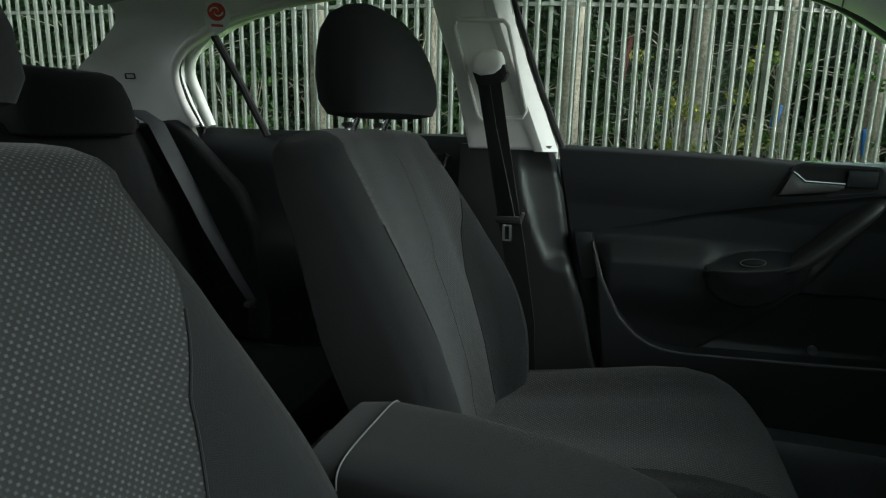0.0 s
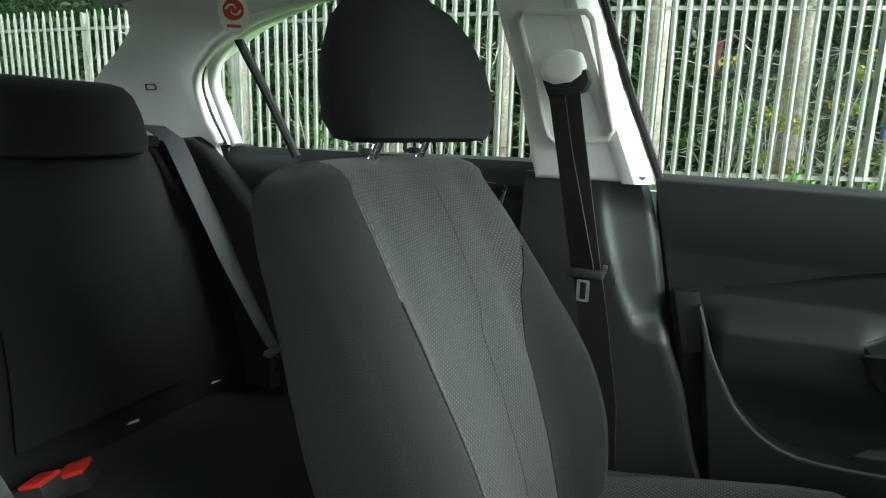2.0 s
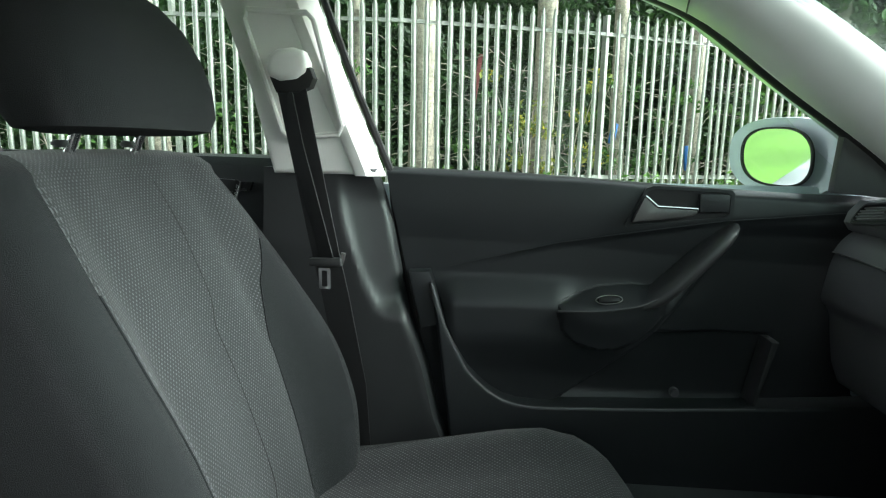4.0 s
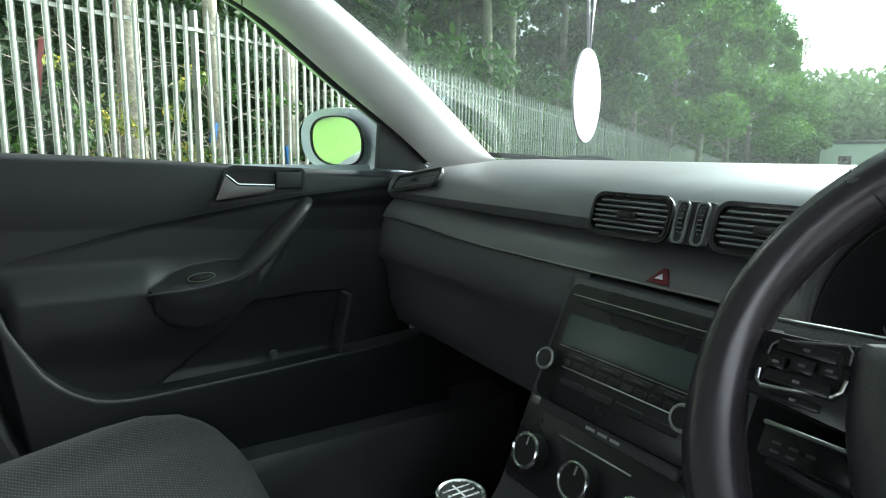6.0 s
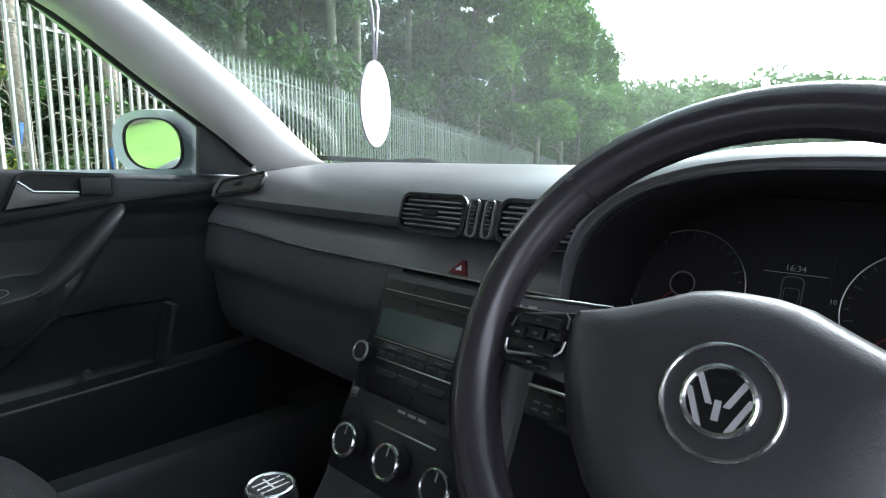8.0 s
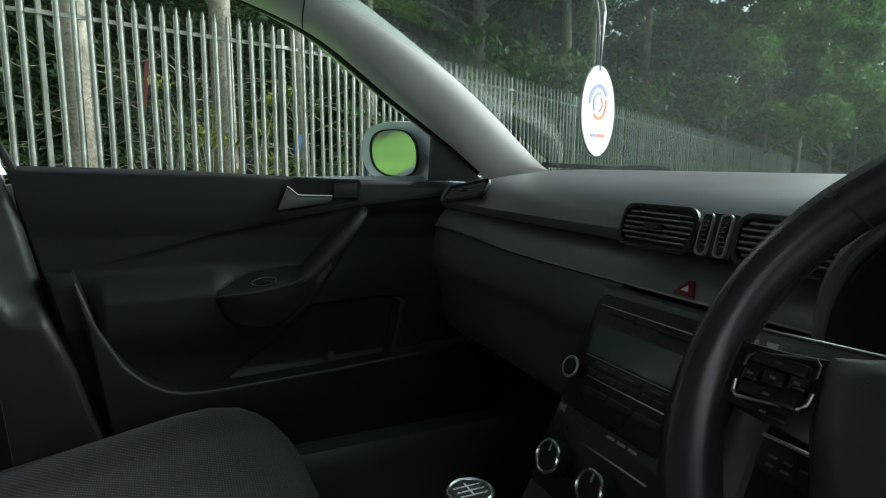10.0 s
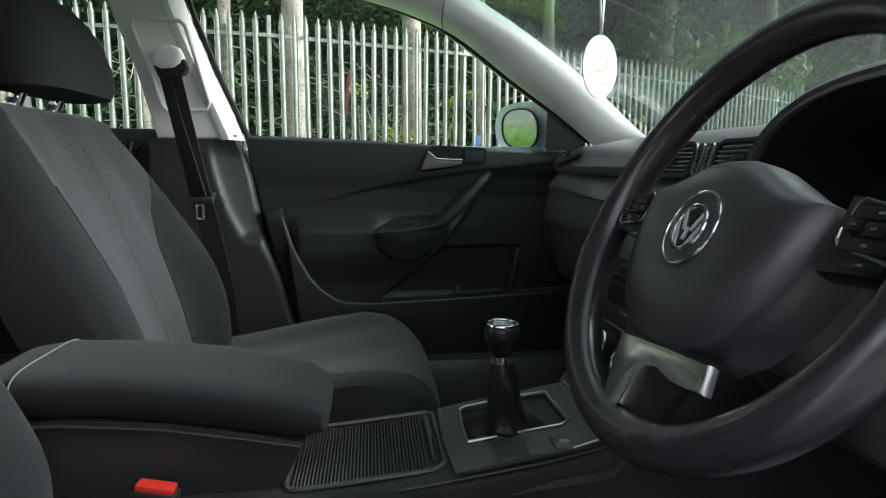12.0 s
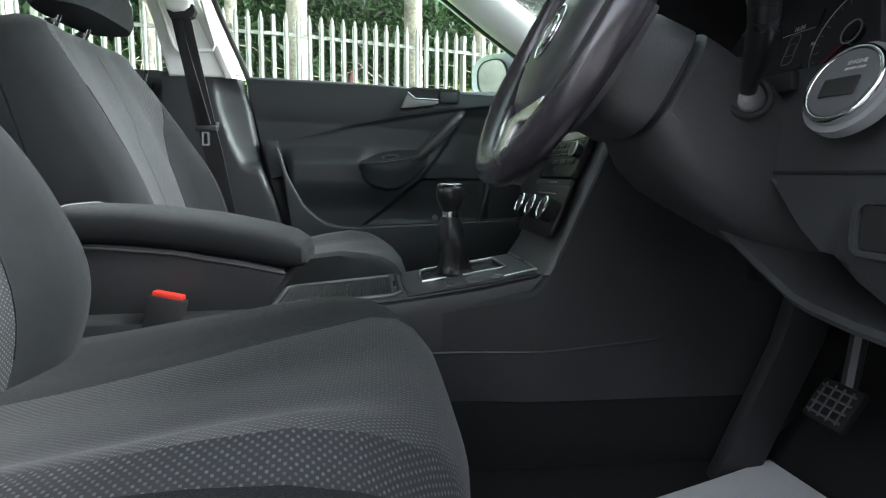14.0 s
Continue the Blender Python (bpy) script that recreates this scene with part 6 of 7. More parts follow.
cap = part("cap", disc(0.0178, 0.0016, 32, m=pose(kx, ky, 0.688)), GLOSSBLACK, gl)
for x0, y0, x1, y1 in ((-0.008, -0.008, -0.0065, 0.008), (-0.0008, -0.008, 0.0008, 0.008), (0.0065, -0.008, 0.008, 0.008), (-0.008, -0.0008, 0.012, 0.0008)):
    part("shift_line", box(kx + y0, kx + y1, ky + x0, ky + x1, 0.6896, 0.69, 0), CARD, cap)
for k, (dx_, dy_) in enumerate(((0.011, 0.0072), (-0.011, 0.0072), (0.011, 0.0), (-0.011, 0.0), (0.011, -0.0072), (-0.011, -0.0072))):
    words(str(k + 1), 0.0062, pose(kx + dx_, ky + dy_, 0.6897, 0, 0, -90), CARD, cap)

# armrest
arm = thing("armrest", "charcoal cloth centre armrest on a black box", "armrest")
rings = []
for x, zt, zb, hw in ((-0.155, 0.632, 0.60, 0.07), (-0.145, 0.648, 0.596, 0.083), (-0.10, 0.655, 0.598, 0.087), (0.0, 0.652, 0.595, 0.089), (0.1, 0.64, 0.582, 0.089), (0.18, 0.624, 0.566, 0.088), (0.222, 0.612, 0.558, 0.084), (0.244, 0.598, 0.56, 0.074), (0.25, 0.58, 0.566, 0.062)):
    ring = []
    for k in range(32):
        a = 2 * math.pi * k / 32
        ca, sa = math.cos(a), math.sin(a)
        ring.append((x, 0.018 + hw * math.copysign(abs(ca) ** 0.45, ca), (zt + zb) / 2 + (zt - zb) / 2 * math.copysign(abs(sa) ** 0.5, sa)))
    rings.append(ring)
part("pad", skin(rings), CLOTH, arm)
part("pad_seam", tube([(-0.1, 0.018 + 0.088 * math.copysign(abs(math.cos(a)) ** 0.45, math.cos(a)), 0.6265 + 0.0292 * math.sin(a) ** 0.5) for a in [math.pi * k / 24 for k in range(25)]], 0.0011, 6, up=(1, 0, 0)), STITCH, arm)
bx = [(-0.2, 0.47), (-0.2, 0.592), (-0.05, 0.601), (0.06, 0.591), (0.16, 0.573), (0.218, 0.56), (0.222, 0.554), (0.205, 0.52), (0.185, 0.49), (0.12, 0.47)]
part("box", slab(bx, "y", -0.062, 0.098, 0.006), PLASTIC, arm)
part("box_rim", tube([(-0.16, -0.066, 0.594), (-0.05, -0.067, 0.594), (0.06, -0.067, 0.585), (0.16, -0.067, 0.567), (0.219, -0.064, 0.554)], 0.0024, 8), PLASTIC, arm)
for yy, nm in ((-0.097, "driver_buckle"), (0.155, "passenger_buckle")):
    bk = thing(nm, "black belt buckle with red release beside the armrest", "belt buckle", "front buckles")
    m = pose(0.055, yy, 0.50, -4 if yy < 0 else 4, 12, 0)
    part("body", box(-0.026, 0.026, -0.0125, 0.0125, -0.09, 0.028, 0.005, m=m), RUBBER, bk)
    part("button", box(-0.021, 0.021, -0.0105, 0.0105, 0.024, 0.034, 0.003, m=m), RED, bk, "bright red release button")
part("rail_cover", box(-0.06, 0.30, -0.135, -0.114, 0.36, 0.455, 0.006), PLASTIC, con)

# ---------------------------------------------------------------- pedals, papers
for x, y, z, w, h, nm in ((0.965, -0.282, 0.403, 0.07, 0.06, "brake_pedal"), (0.965, -0.43, 0.40, 0.06, 0.06, "clutch_pedal")):
    pd = thing(nm, "black pedal with a ribbed rubber pad", "pedal", "pedals")
    m = frame_of((x, y, z), (0, -1, 0), (0.5, 0, 0.8))
    part("pad", box(-w / 2, w / 2, -h / 2, h / 2, 0, 0.012, 0.005, m=m), RUBBER, pd)
    for k in range(4):
        part("rib", tube([(-w / 2 + 0.012 + 0.015 * k, -h / 2 + 0.006, 0.0125), (-w / 2 + 0.012 + 0.015 * k, h / 2 - 0.006, 0.0125)], 0.0016, 6), HARD, pd).data.transform(m)
        part("rib", tube([(-w / 2 + 0.006, -h / 2 + 0.01 + 0.013 * k, 0.0125), (w / 2 - 0.006, -h / 2 + 0.01 + 0.013 * k, 0.0125)], 0.0016, 6), HARD, pd).data.transform(m)
    part("arm", tube([(x + 0.01, y, z), (x + 0.03, y + 0.01, z + 0.09), (x + 0.07, y + 0.02, z + 0.2)], 0.011, 8), PLASTIC, pd)
ac = thing("footrest_panel", "black side panel beside the pedals", "trim panel", kind="structure")
part("panel", slab([(0.86, 0.25), (0.93, 0.25), (1.02, 0.46), (1.06, 0.6), (0.99, 0.62), (0.95, 0.46)], "y", -0.185, -0.155, 0.008), PLASTIC, ac)
def sheet(name, label, pts, z, curl):
    bm = bmesh.new()
    a, b, c, d = [Vector((*p, z)) for p in pts]
    n = 10
    top = []
    for i in range(n + 1):
        row = []
        for j in range(n + 1):
            p = a.lerp(b, i / n).lerp(d.lerp(c, i / n), j / n)
            p.z += curl * (i / n) ** 2 + curl * 0.5 * math.sin(2.2 * j / n)
            row.append(p)
        top.append(row)
    rings = [r + [p - Vector((0, 0, 0.0008)) for p in r[::-1]] for r in top]
    return tagged(part(name, skin(rings), CARD), label, "paper")
sheet("paper_mat", "white paper floor mat in the driver footwell", ((0.60, -0.285), (0.957, -0.17), (0.965, -0.60), (0.58, -0.62)), 0.262, 0.012)
sheet("paper_mat", "white paper floor mat in the passenger footwell", ((0.55, 0.62), (0.70, 0.60), (0.95, 0.25), (0.58, 0.30)), 0.262, 0.012)

# ---------------------------------------------------------------- mirrors and air freshener
dm = thing("door_mirror", "silver door mirror showing green grass", "door mirror")
mo = frame_of((0.728, 0.818, 0.996), (0.53, -0.85, 0), (-0.07, -0.04, 1))
def egg(w, h, k=1.0):
    return [((w if math.cos(a) < 0 else w * 0.86) * math.copysign(abs(math.cos(a)) ** 0.75, math.cos(a)) * k, h * math.copysign(abs(math.sin(a)) ** 0.8, math.sin(a)) * k - 0.004 * math.cos(a)) for a in [2 * math.pi * i / 40 for i in range(40)]]
rings = []
for z, k in ((0.012, 0.90), (0.014, 0.98), (0.004, 1.0), (-0.03, 0.98), (-0.06, 0.88), (-0.085, 0.68), (-0.1, 0.35), (-0.103, 0.05)):
    rings.append([mo @ Vector((x * (1.2 if x > 0 else 1.07), y * 1.06, z)) for x, y in egg(0.105, 0.066, k)])
part("housing", skin(rings), SILVER, dm, "silver painted shell")
gm = frame_of((0.728, 0.818, 0.996), (0.44, -0.898, 0), (-0.07, -0.04, 1))
part("glass_rim", rim_frame(egg(0.08, 0.0535), egg(0.075, 0.05), 0.005, gm @ Matrix.Translation((-0.004, 0, 0.018))), RUBBER, dm)
part("glass", slab(egg(0.077, 0.051), "z", 0.0185, 0.021, m=gm @ Matrix.Translation((-0.004, 0, 0))), MIRROR, dm, "mirror glass")
part("foot", skin([[mo @ Vector((x, y - 0.045, z - 0.03)) for x, y, z in ((-0.01 + 0.07 * s, -0.012, -0.025), (-0.01 + 0.07 * s, -0.012, 0.03), (-0.01 + 0.07 * s, 0.016, 0.03), (-0.01 + 0.07 * s, 0.016, -0.025))] for s in (0, 0.5, 1, 1.6, 2.0)]), SILVER, dm)

rv = thing("rear_view_mirror", "black interior mirror under the headliner", "mirror")
part("shell", box(0.50, 0.53, -0.125, 0.125, 1.20, 1.265, 0.012, 3), PLASTIC, rv)
part("stem", tube([(0.525, 0, 1.25), (0.56, 0, 1.285)], 0.01, 10), PLASTIC, rv)
af = thing("air_freshener", "white oval card air freshener hanging on a cord", "air freshener")
fm = frame_of((0.594, -0.022, 1.018), (0.927, 0.375, 0), (0, 0, 1))
oval = [(0.0285 * math.cos(a), 0.0385 * math.sin(a)) for a in [2 * math.pi * i / 40 for i in range(40)]]
part("card", slab(oval, "z", -0.001, 0.001, m=fm), CARD, af)
for sgn in (1, -1):
    for k, ink in ((0, INKPALE), (1, INKORANGE), (2, INKPALE), (3, INKORANGE)):
        r = 0.017 - 0.0035 * k
        path = [(r * math.cos(a), 0.006 + r * math.sin(a), 0) for a in [radians(30 + 180 * (k % 2) + 20 * k + 150 * i / 12) for i in range(13)]]
        part("swirl", slab([(x, y) for x, y, q in path] + [(x * 0.8, 0.006 + (y - 0.006) * 0.8) for x, y, q in path[::-1]], "z", sgn * 0.001, sgn * 0.0013, m=fm), ink, af)
    for x0, x1, ink in ((-0.0125, -0.003, INKPALE), (-0.0015, 0.0115, INKORANGE)):
        part("print_bar", box(x0, x1, -0.0218, -0.0196, min(sgn * 0.001, sgn * 0.0013), max(sgn * 0.001, sgn * 0.0013), 0, m=fm), ink, af)
part("cord", tube([(0.594, -0.022, 1.052), (0.592, -0.02, 1.10), (0.58, -0.015, 1.16), (0.54, 0.0, 1.235)], 0.0016, 6), CARD, af)
part("cord", tube([(0.594, -0.022, 1.052), (0.595, -0.025, 1.10), (0.583, -0.019, 1.16), (0.54, -0.004, 1.235)], 0.0014, 6), CARD, af)
bf = thing("hanging_tag", "white and red hanging tag above the rear side window", "tag")
bfm = frame_of((-0.70, 0.553, 1.217), (0.85, 0.5, 0), (0, 0, 1)) @ Matrix.Scale(0.86, 4)
part("cord", tube([(-0.70, 0.553, 1.25), (-0.70, 0.556, 1.29)], 0.001, 6), CARD, bf)
part("card", slab([(0.03 * math.cos(a), 0.042 * math.sin(a)) for a in [2 * math.pi * i / 36 for i in range(36)]], "z", 0, 0.002, m=bfm), CARD, bf)
part("print_disc", slab([(0.021 * math.cos(a), 0.008 + 0.021 * math.sin(a)) for a in [2 * math.pi * i / 30 for i in range(30)]], "z", 0.002, 0.0026, m=bfm), INKRED, bf)
for turn in (0, 180):
    arc = [(0.011 * math.cos(a) * k, 0.008 + 0.011 * math.sin(a) * k) for a, k in [(radians(turn + 15 * i), 0.35 + 0.1 * i) for i in range(13)]]
    part("swirl", slab(arc + [(x * 0.72, 0.008 + (y - 0.008) * 0.72) for x, y in arc[::-1]], "z", 0.0026, 0.0032, m=bfm), CARD, bf)
part("print_bar", box(-0.014, 0.014, -0.027, -0.021, 0.002, 0.0026, 0, m=bfm), INKRED, bf)
wp = thing("wiper", "black windscreen wiper parked at the glass base", "wiper")
part("arm", tube(catmull([(1.185, 0.44, 0.945), (1.18, 0.49, 0.962), (1.175, 0.55, 0.964), (1.165, 0.62, 0.960)]), 0.0085, 8), RUBBER, wp)
part("blade", tube([(1.19, 0.3, 0.945), (1.165, 0.58, 0.960), (1.15, 0.72, 0.967), (1.14, 0.87, 0.972)], 0.007, 6), RUBBER, wp)
part("hub", disc(0.02, 0.02, 20, 0.005, pose(1.185, 0.42, 0.93)), PLASTIC, wp)

# ---------------------------------------------------------------- palisade fence
F0 = Vector((1.68, 7.97))
FD = Vector((0.906, 0.423))
FM = Vector((0.953, 0.303))
FW = Vector((0.993, 0.12))
BAY = 2.75
CORNER = F0 - FM * BAY


def fence_at(d):
    """Plan place of the fence d metres along from the post beside the car, and its heading."""
    if d >= 0:
        return F0 + FD * d, FD
    if d >= -BAY:
        return F0 + FM * d, FM
    return CORNER + FW * (d + BAY), FW


def fence_z(d):
    return 2.51 - 0.042 * max(0.0, d - 4.8)


def pale_mesh(name, h):
    """Corrugated pale with a spear top; z counted from the upper rail."""
    prof = [(-0.036, -0.004), (-0.027, 0.010), (-0.013, -0.012), (0.0, -0.017), (0.013, -0.012), (0.027, 0.010), (0.036, -0.004)]
    bm = bmesh.new()
    rings = []
    for z, k in ((-h, 1.0), (0.17, 1.0), (0.20, 0.55), (0.225, 0.74), (0.275, 0.08)):
        rings.append([(x * k, y * (1.0 if z < 0.17 else 0.6), z) for x, y in prof] + [(x * k, y * (1.0 if z < 0.17 else 0.6) + 0.003, z) for x, y in prof[::-1]])
    skin(rings, bm=bm)
    me = bpy.data.meshes.new(name)
    bm.to_mesh(me)
    bm.free()
    me.materials.append(STEEL)
    return me


fence = thing("palisade_fence", "weathered galvanised steel palisade fence with spiked pales", "fence")
PALE = pale_mesh("pale", 2.45)
POSTM = bpy.data.meshes.new("post")
bm = box(-0.024, 0.024, -0.05, 0.05, -2.6, 0.24, 0.004)
bm.to_mesh(POSTM)
bm.free()
POSTM.materials.append(STEEL)


def stand(me, name, d, off, yaw_extra=0.0, lean=0.0):
    p, t = fence_at(d)
    n = Vector((t.y, -t.x))
    ob = new(name, me)
    ob.parent = fence
    ob.matrix_world = pose(p.x + n.x * off, p.y + n.y * off, fence_z(d), lean, lean * 0.6, math.degrees(math.atan2(t.y, t.x)) + yaw_extra)
    return ob


count, far_d = 0, []
d = -BAY * 5 + 0.15
while d < BAY * 22:
    k = (d / BAY) % 1.0
    if 0.03 < k < 0.97:
        if -BAY * 5 < d < BAY * 11.5 and count < 295:
            stand(PALE, "pale", d + random.uniform(-0.006, 0.006), 0.03, random.uniform(-4, 4), random.uniform(-0.5, 0.5))
            count += 1
        else:
            far_d.append(d)
    d += BAY / 18
bm = bmesh.new()
for d in far_d:
    p, t = fence_at(d)
    m = pose(p.x, p.y, fence_z(d), 0, 0, math.degrees(math.atan2(t.y, t.x)))
    vs = [bm.verts.new(m @ Vector(q)) for q in ((-0.034, 0, -2.45), (0.034, 0, -2.45), (0.034, 0, 0.17), (0, 0, 0.27), (-0.034, 0, 0.17))]
    v2 = [bm.verts.new(m @ Vector((q[0], -0.012, q[1]))) for q in ((-0.034, -2.45), (0.034, -2.45), (0.034, 0.17), (0, 0.27), (-0.034, 0.17))]
    bm.faces.new(vs[::-1])
    bm.faces.new(v2)
    for i in range(5):
        bm.faces.new((vs[i], vs[(i + 1) % 5], v2[(i + 1) % 5], v2[i]))
tagged(part("far_pales", bm, STEEL, fence, smooth=False), kind="stuff")
for k in range(-5, 22):
    stand(POSTM, "post", k * BAY, -0.04)
for dz, nm in ((0.0, "rail"), (-1.87, "rail")):
    segs = [-BAY * 5, -BAY, 0] + [BAY * k for k in range(1, 23)]
    for a, b in zip(segs, segs[1:]):
        pa, ta_ = fence_at(a + 1e-4)
        pb = fence_at(b - 1e-4)[0]
        n = Vector((ta_.y, -ta_.x)) * 0.012
        za, zb = fence_z(a + 1e-4) + dz, fence_z(b - 1e-4) + dz
        bm = skin([[(p.x - n.x * s, p.y - n.y * s, z + h) for s, h in ((0, -0.025), (0, 0.025), (-0.4, 0.025), (-0.4, -0.02), (-3.5, -0.02), (-3.5, -0.025))] for p, z in ((pa, za), (pb, zb))])
        part(nm, bm, STEEL, fence)

# ---------------------------------------------------------------- trees and undergrowth
rng = np.random.default_rng(7)


def leaves(name, centres, radii, per, size, material, parent=None, flat=0.7):
    """Clouds of small bent leaves about given centres, as one mesh."""
    C, R = np.repeat(np.array(centres, float), per, 0), np.repeat(np.array(radii, float), per)
    n = len(C)
    v = rng.normal(size=(n, 3))
    v /= np.linalg.norm(v, axis=1)[:, None]
    rad = R * rng.random(n) ** 0.45
    pos = C + v * rad[:, None] * np.array([1, 1, flat])
    a = rng.normal(size=(n, 3))
    a /= np.linalg.norm(a, axis=1)[:, None]
    b = np.cross(a, rng.normal(size=(n, 3)))
    b /= np.linalg.norm(b, axis=1)[:, None]
    s = size * rng.uniform(0.6, 1.3, n)[:, None]
    nrm = np.cross(a, b)
    P = np.stack([pos - a * s, pos + b * s * 0.45 + nrm * s * 0.12, pos + a * s, pos - b * s * 0.45 + nrm * s * 0.12], 1).reshape(-1, 3)
    q = np.arange(n)[:, None] * 4
    F = np.concatenate([q + [0, 1, 2], q + [0, 2, 3]])
    me = bpy.data.meshes.new(name)
    me.from_pydata(P, [], F.tolist())
    me.materials.append(material)
    ob = new(name, me)
    if parent:
        ob.parent = parent
    return ob


def tree(x, y, h, r, label, crown_from=0.45, spread=2.2, per=150, clumps=26, mat_=None, lean=(0, 0), leaf=0.10, name="tree"):
    t = thing(name, label, "tree", "woodland trees")
    z0 = land(x, y) - 0.1
    path, rad = [], []
    for k in range(9):
        s = k / 8
        path.append((x + lean[0] * s + 0.06 * math.sin(3 * s + x), y + lean[1] * s + 0.06 * math.cos(4 * s + y), z0 + h * s))
        rad.append(r * (1.15 - 0.15 * min(1, k)) * (1 - 0.75 * s))
    part("trunk", tube(path, rad, 12), BARK, t)
    cs, rs = [], []
    for k in range(clumps):
        s = crown_from + (1.02 - crown_from) * rng.random()
        a = rng.random() * 2 * math.pi
        out = spread * (1.15 - s) / (1.15 - crown_from) * (0.35 + 0.65 * rng.random())
        bx, by, bz = x + lean[0] * s, y + lean[1] * s, z0 + h * s
        e = (bx + out * math.cos(a), by + out * math.sin(a), bz + 0.15 * out)
        cs.append(e)
        rs.append(0.35 + 0.4 * rng.random() * spread / 2)
        if k % 2 == 0:
            part("limb", tube([(bx, by, bz - 0.25 * out), (bx + 0.5 * out * math.cos(a), by + 0.5 * out * math.sin(a), bz - 0.02 * out), e], [r * 0.28, r * 0.18, r * 0.07], 6), BARK, t)
    leaves("crown", cs, rs, per, leaf, mat_ or LEAF_A, t)
    return t


# trunks close behind the fence
for x, y, r, h in ((-0.78, 8.3, 0.19, 13), (0.94, 9.35, 0.19, 14), (2.22, 9.85, 0.14, 12), (-1.72, 8.5, 0.11, 12), (-4.6, 7.9, 0.18, 12), (-7.5, 7.8, 0.19, 13), (3.9, 11.0, 0.17, 13), (-3.4, 9.8, 0.15, 12)):
    tree(x, y, h, r, "tall bare-stemmed conifer close behind the fence", 0.5, 1.8, 110, 16, LEAF_B)
# trees seen over the fence ahead
for az, dist, h, r, sp in ((27.5, 14, 13, 0.19, 2.2), (33, 17, 14, 0.13, 2.6), (36.5, 15.5, 14, 0.16, 2.4), (38, 17, 14, 0.14, 2.2), (43, 21, 15, 0.16, 3.0), (46, 24, 13, 0.17, 3.2), (50, 24, 13, 0.13, 3.4), (52.5, 27, 12, 0.14, 3.6), (55, 33, 12.5, 0.18, 4.0), (57.5, 40, 13, 0.2, 4.4), (59, 48, 13, 0.22, 4.8), (60.5, 58, 13, 0.25, 5.2)):
    dist, h, r, sp = dist * 1.21, h * 1.21, r * 1.21, sp * 1.21
    x, y = 0.2 + dist * math.sin(radians(az)), -0.4 + dist * math.cos(radians(az))
    tree(x, y, h, r, "broadleaved tree at the edge of the wood", 0.2 if az > 40 else 0.34, sp, 420, 64, LEAF_E if az > 45 or int(dist) % 3 == 0 else LEAF_A, (rng.uniform(-0.8, 0.8), rng.uniform(-0.8, 0.8)), 0.17)
# thicket behind the fence
for x, y in ((-1.9, 7.9), (0.2, 8.5), (0.75, 8.6), (1.3, 8.7), (2.4, 9.4), (3.2, 9.8), (-3.6, 7.6), (-5.6, 7.4), (-7.6, 7.2), (-10.2, 7.0), (5.0, 11.0), (6.6, 11.6)):
    b = thing("bush", "straggling green bush with bare stems behind the fence", "bush", "undergrowth")
    cs, rs = [], []
    for k in range(9):
        a, l = rng.random() * 6.28, rng.uniform(0.3, 0.9)
        top = (x + l * math.cos(a) * 0.7, y + l * math.sin(a) * 0.5, land(x, y) + rng.uniform(0.5, 2.1))
        part("stem", tube([(x, y, land(x, y)), ((x + top[0]) / 2, (y + top[1]) / 2, top[2] * 0.6), top], [0.014, 0.01, 0.004], 5), TWIG, b)
        cs.append(top)
        rs.append(rng.uniform(0.12, 0.3))
    leaves("foliage", cs, rs, 34, 0.055, LEAF_C if abs(x - 1.3) < 0.6 else LEAF_A, b)
    if x in (1.3, 0.75):
        leaves("blossom", cs[:6], [r * 0.9 for r in rs[:6]], 14, 0.035, BLOSSOM, b)
bm = bmesh.new()
for k in range(560):
    x, y = rng.uniform(-10, 7), rng.uniform(0.5, 4.5)
    y += fence_at(x * 1.1 - 1.4)[0].y
    z = land(x, y) + 0.1 + 2.5 * rng.random() ** 1.6
    a = rng.random() * 6.28
    l = rng.uniform(0.4, 1.2)
    e = (x + l * math.cos(a), y + 0.4 * l * math.sin(a), z + rng.uniform(-0.4, 0.5))
    mid = ((x + e[0]) / 2, (y + e[1]) / 2, (z + e[2]) / 2 + rng.uniform(-0.12, 0.12))
    tube([(x, y, z), mid, e], [0.009, 0.006, 0.003], 4, bm=bm)
tagged(part("dead_branches", bm, TWIG), "tangle of thin dead conifer branches", "branches", kind="stuff")
cs, rs = [], []
for k in range(620):
    x = rng.uniform(-32, 14)
    y = fence_at(x * 1.1 - 1.4)[0].y + rng.uniform(3.5, 9.0)
    cs.append((x, y, land(x, y) + rng.uniform(0.2, 7.5)))
    rs.append(rng.uniform(0.7, 1.5))
tagged(leaves("dark_thicket", cs, rs, 200, 0.10, LEAF_B), "dense dark evergreen thicket deep in the wood", "thicket", kind="stuff")
cs, rs = [], []
for k in range(300):
    d = rng.uniform(6, 62)
    p, t = fence_at(d)
    n = Vector((-t.y, t.x)) * rng.uniform(1.5, 9)
    cs.append((p.x + n.x, p.y + n.y, land(p.x, p.y) + rng.uniform(0.3, 4.5) + (3 * rng.random() if n.length > 4 else 0)))
    rs.append(rng.uniform(0.8, 1.7))
tagged(leaves("wood_edge", cs, rs, 170, 0.16, LEAF_A), "leafy undergrowth along the wood edge", "thicket", kind="stuff")
cs, rs = [], []
for k in range(900):
    d = rng.uniform(-38, 60)
    p, t = fence_at(d)
    n = Vector((-t.y, t.x)) * rng.uniform(9, 17)
    cs.append((p.x + n.x, p.y + n.y, land(p.x, p.y) + rng.uniform(0.3, 16)))
    rs.append(rng.uniform(1.5, 2.8))
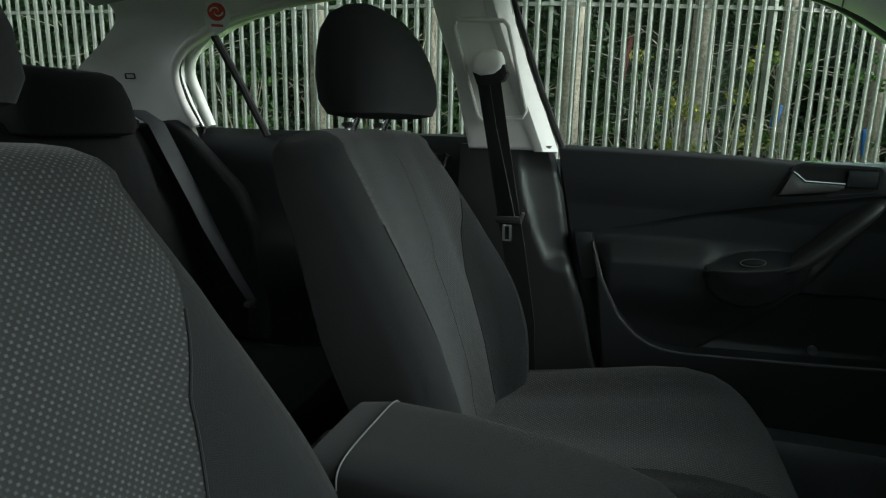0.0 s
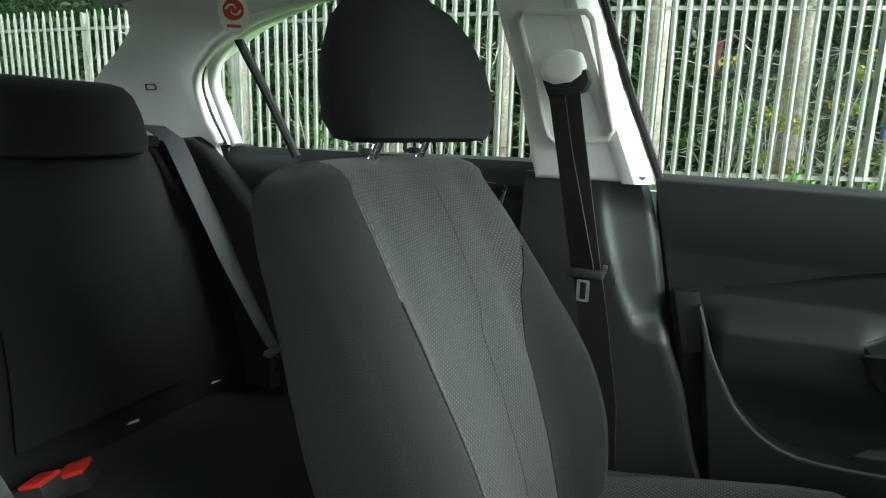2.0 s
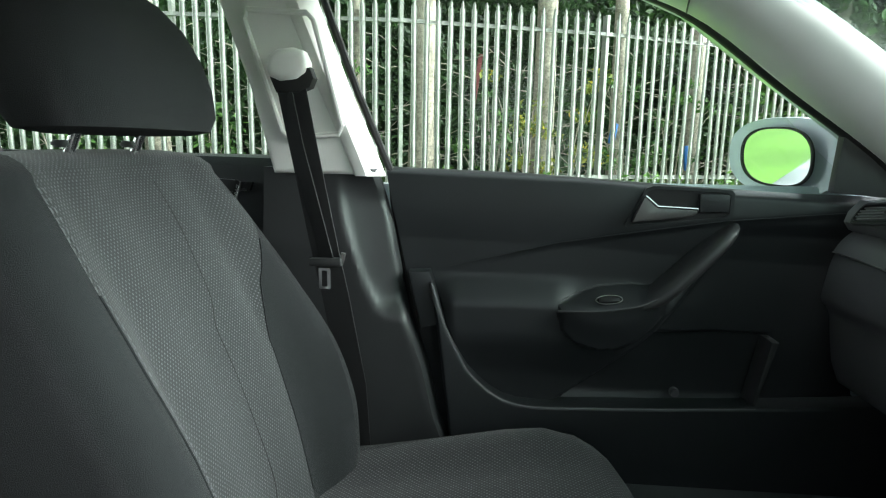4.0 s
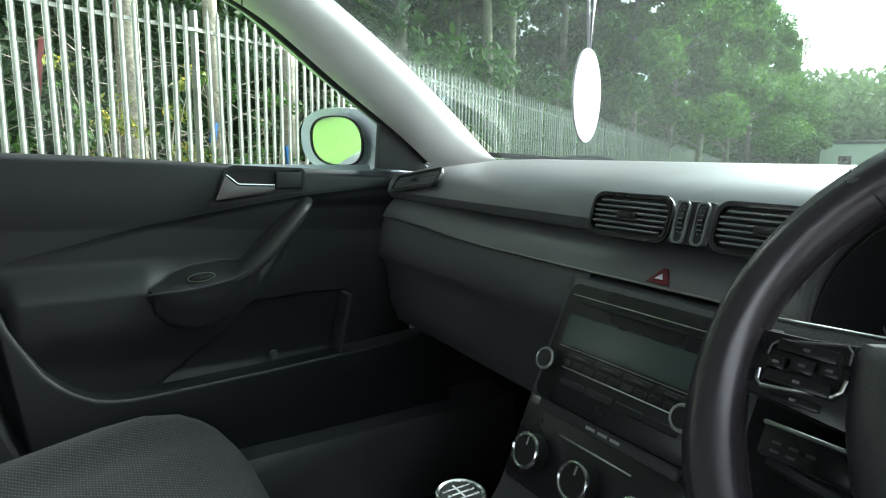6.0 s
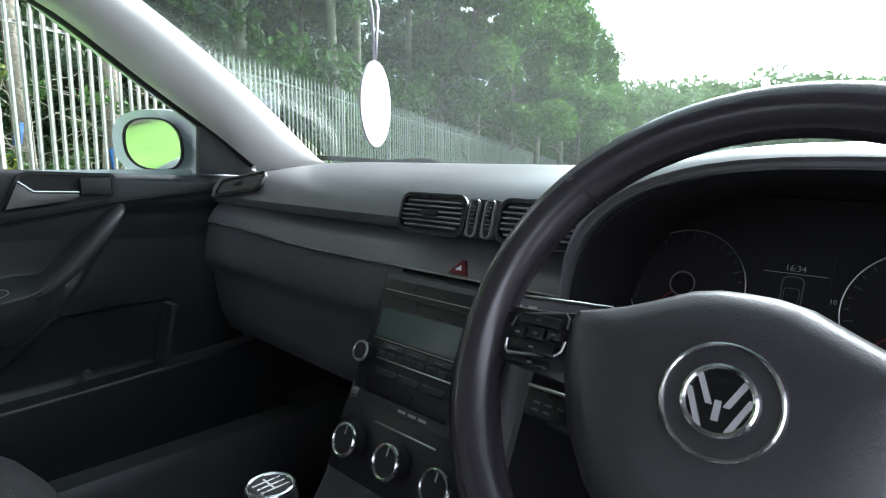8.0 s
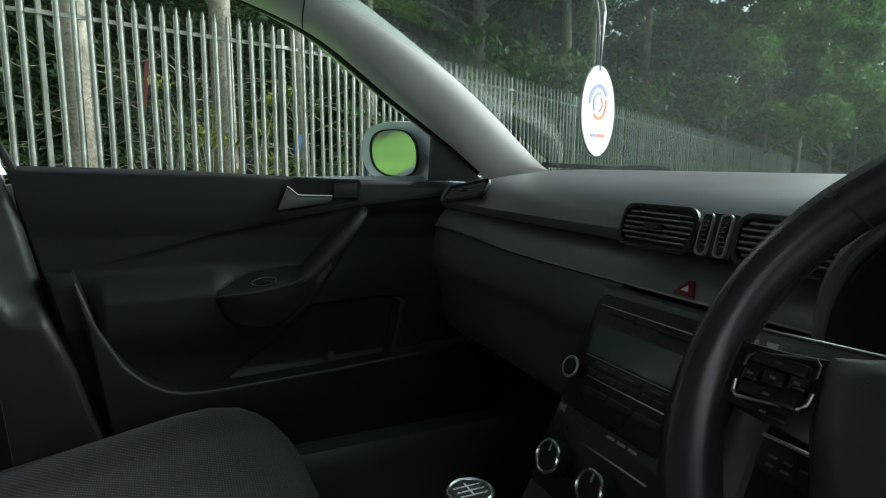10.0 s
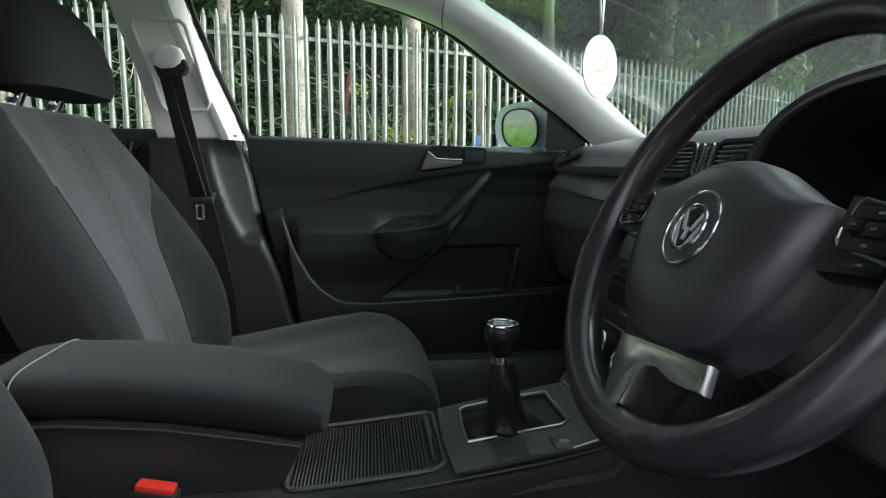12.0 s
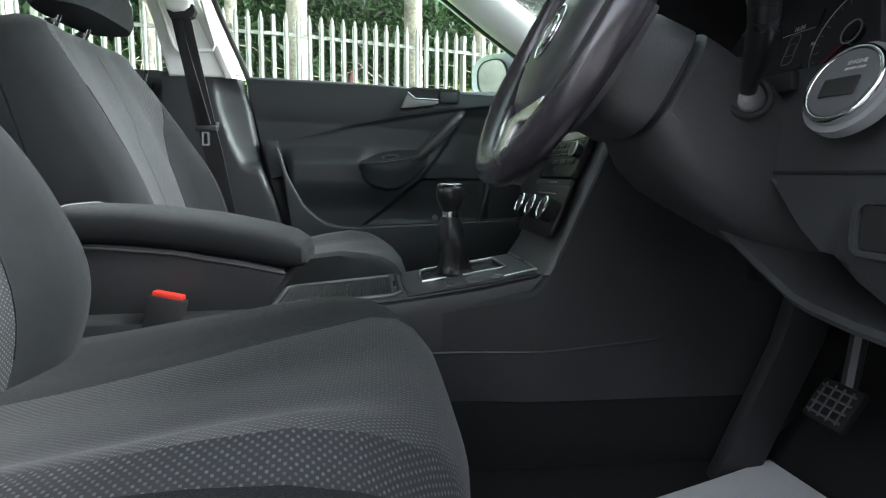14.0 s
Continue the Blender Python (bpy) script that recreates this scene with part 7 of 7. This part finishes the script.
tagged(leaves("deep_wood", cs, rs, 110, 0.26, LEAF_B), "dark deep wood closing the view", "thicket", kind="stuff")
# dark sheet behind the trees, coloured as the shade deep in the wood
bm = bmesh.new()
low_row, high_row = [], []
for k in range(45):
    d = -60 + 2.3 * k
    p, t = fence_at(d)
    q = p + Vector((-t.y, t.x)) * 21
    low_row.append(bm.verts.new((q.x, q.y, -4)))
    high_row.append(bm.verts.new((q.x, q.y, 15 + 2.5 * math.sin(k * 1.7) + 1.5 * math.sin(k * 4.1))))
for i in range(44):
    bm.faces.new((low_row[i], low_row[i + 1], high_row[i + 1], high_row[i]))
tagged(part("backdrop", bm, mat("wood_shade_sheet", (0.012, 0.022, 0.011), 0.95, vary=0.5, vary_scale=0.4, fine=0.5, fine_scale=3.0)), "dark sheet standing in for the shade deep in the wood", "backdrop", kind="structure")
# far hillside; its distance haze is put into the leaf colour
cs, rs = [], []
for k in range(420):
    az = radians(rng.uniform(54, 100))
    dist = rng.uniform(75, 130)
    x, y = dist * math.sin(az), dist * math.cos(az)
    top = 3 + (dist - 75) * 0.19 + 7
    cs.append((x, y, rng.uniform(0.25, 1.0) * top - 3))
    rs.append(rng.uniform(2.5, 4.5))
tagged(leaves("far_wood", cs, rs, 190, 0.6, LEAF_F), "green wooded hillside, paled in colour for distance haze", "woods", kind="stuff")
# grass and weeds at the fence foot
cs, rs = [], []
for k in range(420):
    d = rng.uniform(-13, 14)
    p, t = fence_at(d)
    n = Vector((-t.y, t.x)) * rng.uniform(-0.8, 1.6)
    cs.append((p.x + n.x, p.y + n.y, land(p.x, p.y) + rng.uniform(0.05, 0.4)))
    rs.append(rng.uniform(0.15, 0.3))
tagged(leaves("weeds", cs, rs, 60, 0.06, LEAF_D, flat=1.4), "long green weeds along the fence foot", "weeds", kind="stuff")
# blue and red scraps behind the fence
tagged(part("blue_scrap", box(-0.05, 0.05, -0.03, 0.03, -0.16, 0.16, 0.02, m=pose(2.08, 9.2, 1.26, 0, 10, 20)), mat("blue_plastic", (0.03, 0.16, 0.5), 0.5)), "faded blue plastic scrap caught on a trunk", "litter")
tagged(part("blue_scrap", box(-0.04, 0.04, -0.03, 0.03, -0.2, 0.2, 0.02, m=pose(3.35, 9.6, 0.9, 0, -6, 10)), bpy.data.materials["blue_plastic"]), "faded blue plastic scrap behind the fence", "litter")
tagged(part("red_scrap", box(-0.035, 0.035, -0.02, 0.02, -0.4, 0.4, 0.012, m=pose(-0.06, 9.3, 2.05, 0, 7, 10)), mat("faded_red_board", (0.13, 0.03, 0.03), 0.8)), "faded red board standing behind the fence", "litter")
# parked car far ahead
pc = thing("far_car", "small red parked car far ahead", "car")
m = pose(30, 2.0, land(30, 2) + 0.0, 0, 0, 70)
REDPAINT = mat("red_car_paint", (0.45, 0.03, 0.03), 0.3, coat=0.6)
part("body", slab([(-2, 0.35), (2, 0.35), (2.05, 0.7), (1.2, 0.85), (0.5, 1.4), (-1.2, 1.42), (-1.9, 0.95), (-2.05, 0.8)], "y", -0.85, 0.85, 0.08, 3, m=m), REDPAINT, pc)
part("glasshouse", slab([(1.0, 0.88), (0.48, 1.34), (-1.1, 1.36), (-1.6, 0.95)], "y", -0.87, 0.87, 0.02, m=m), GLOSSBLACK, pc)
for wx in (-1.3, 1.3):
    for wy in (-0.87, 0.75):
        part("wheel", disc(0.32, 0.14, 24, 0.02, m=m @ pose(wx, wy + 0.13, 0.32, 90, 0, 0)), RUBBER, pc)
lp = thing("street_lamp", "grey steel street lamp far ahead", "street lamp")
part("pole", tube([(44, 8, land(44, 8)), (44, 8, land(44, 8) + 6)], [0.08, 0.05], 10), STEEL, lp)
part("head", box(43.5, 44.2, 7.9, 8.1, land(44, 8) + 5.95, land(44, 8) + 6.08, 0.03), STEEL, lp)

# unseen wall, added to hold back sky light on the driver's side
WALLSTONE = mat("light_block_stone", (0.12, 0.115, 0.1), 0.9, vary=0.3, vary_scale=1.5, fine=0.3, fine_scale=30, bump=0.5, bump_scale=30)
tagged(part("light_block_wall", box(-16, 2.4, -6.2, -5.9, 0, 2.2, 0.02), WALLSTONE), "unseen plain wall added to cut light from the driver side", "wall", kind="structure")
cb_ = thing("site_cabin", "low white flat-roofed cabin far ahead", "cabin")
part("wall", box(55, 59, 17.5, 26, -1.9, 2.5, 0.03), mat("white_cabin_paint", (0.75, 0.76, 0.77), 0.6, vary=0.08, vary_scale=1.0), cb_)
part("roof", box(54.8, 59.2, 17.3, 26.2, 2.5, 2.75, 0.03), HARD, cb_, "dark flat roof edge")
for yw in (19.0, 21.5, 24.0):
    part("window", box(54.96, 55.02, yw - 0.5, yw + 0.5, 0.4, 1.5, 0.01), GLOSSBLACK, cb_)
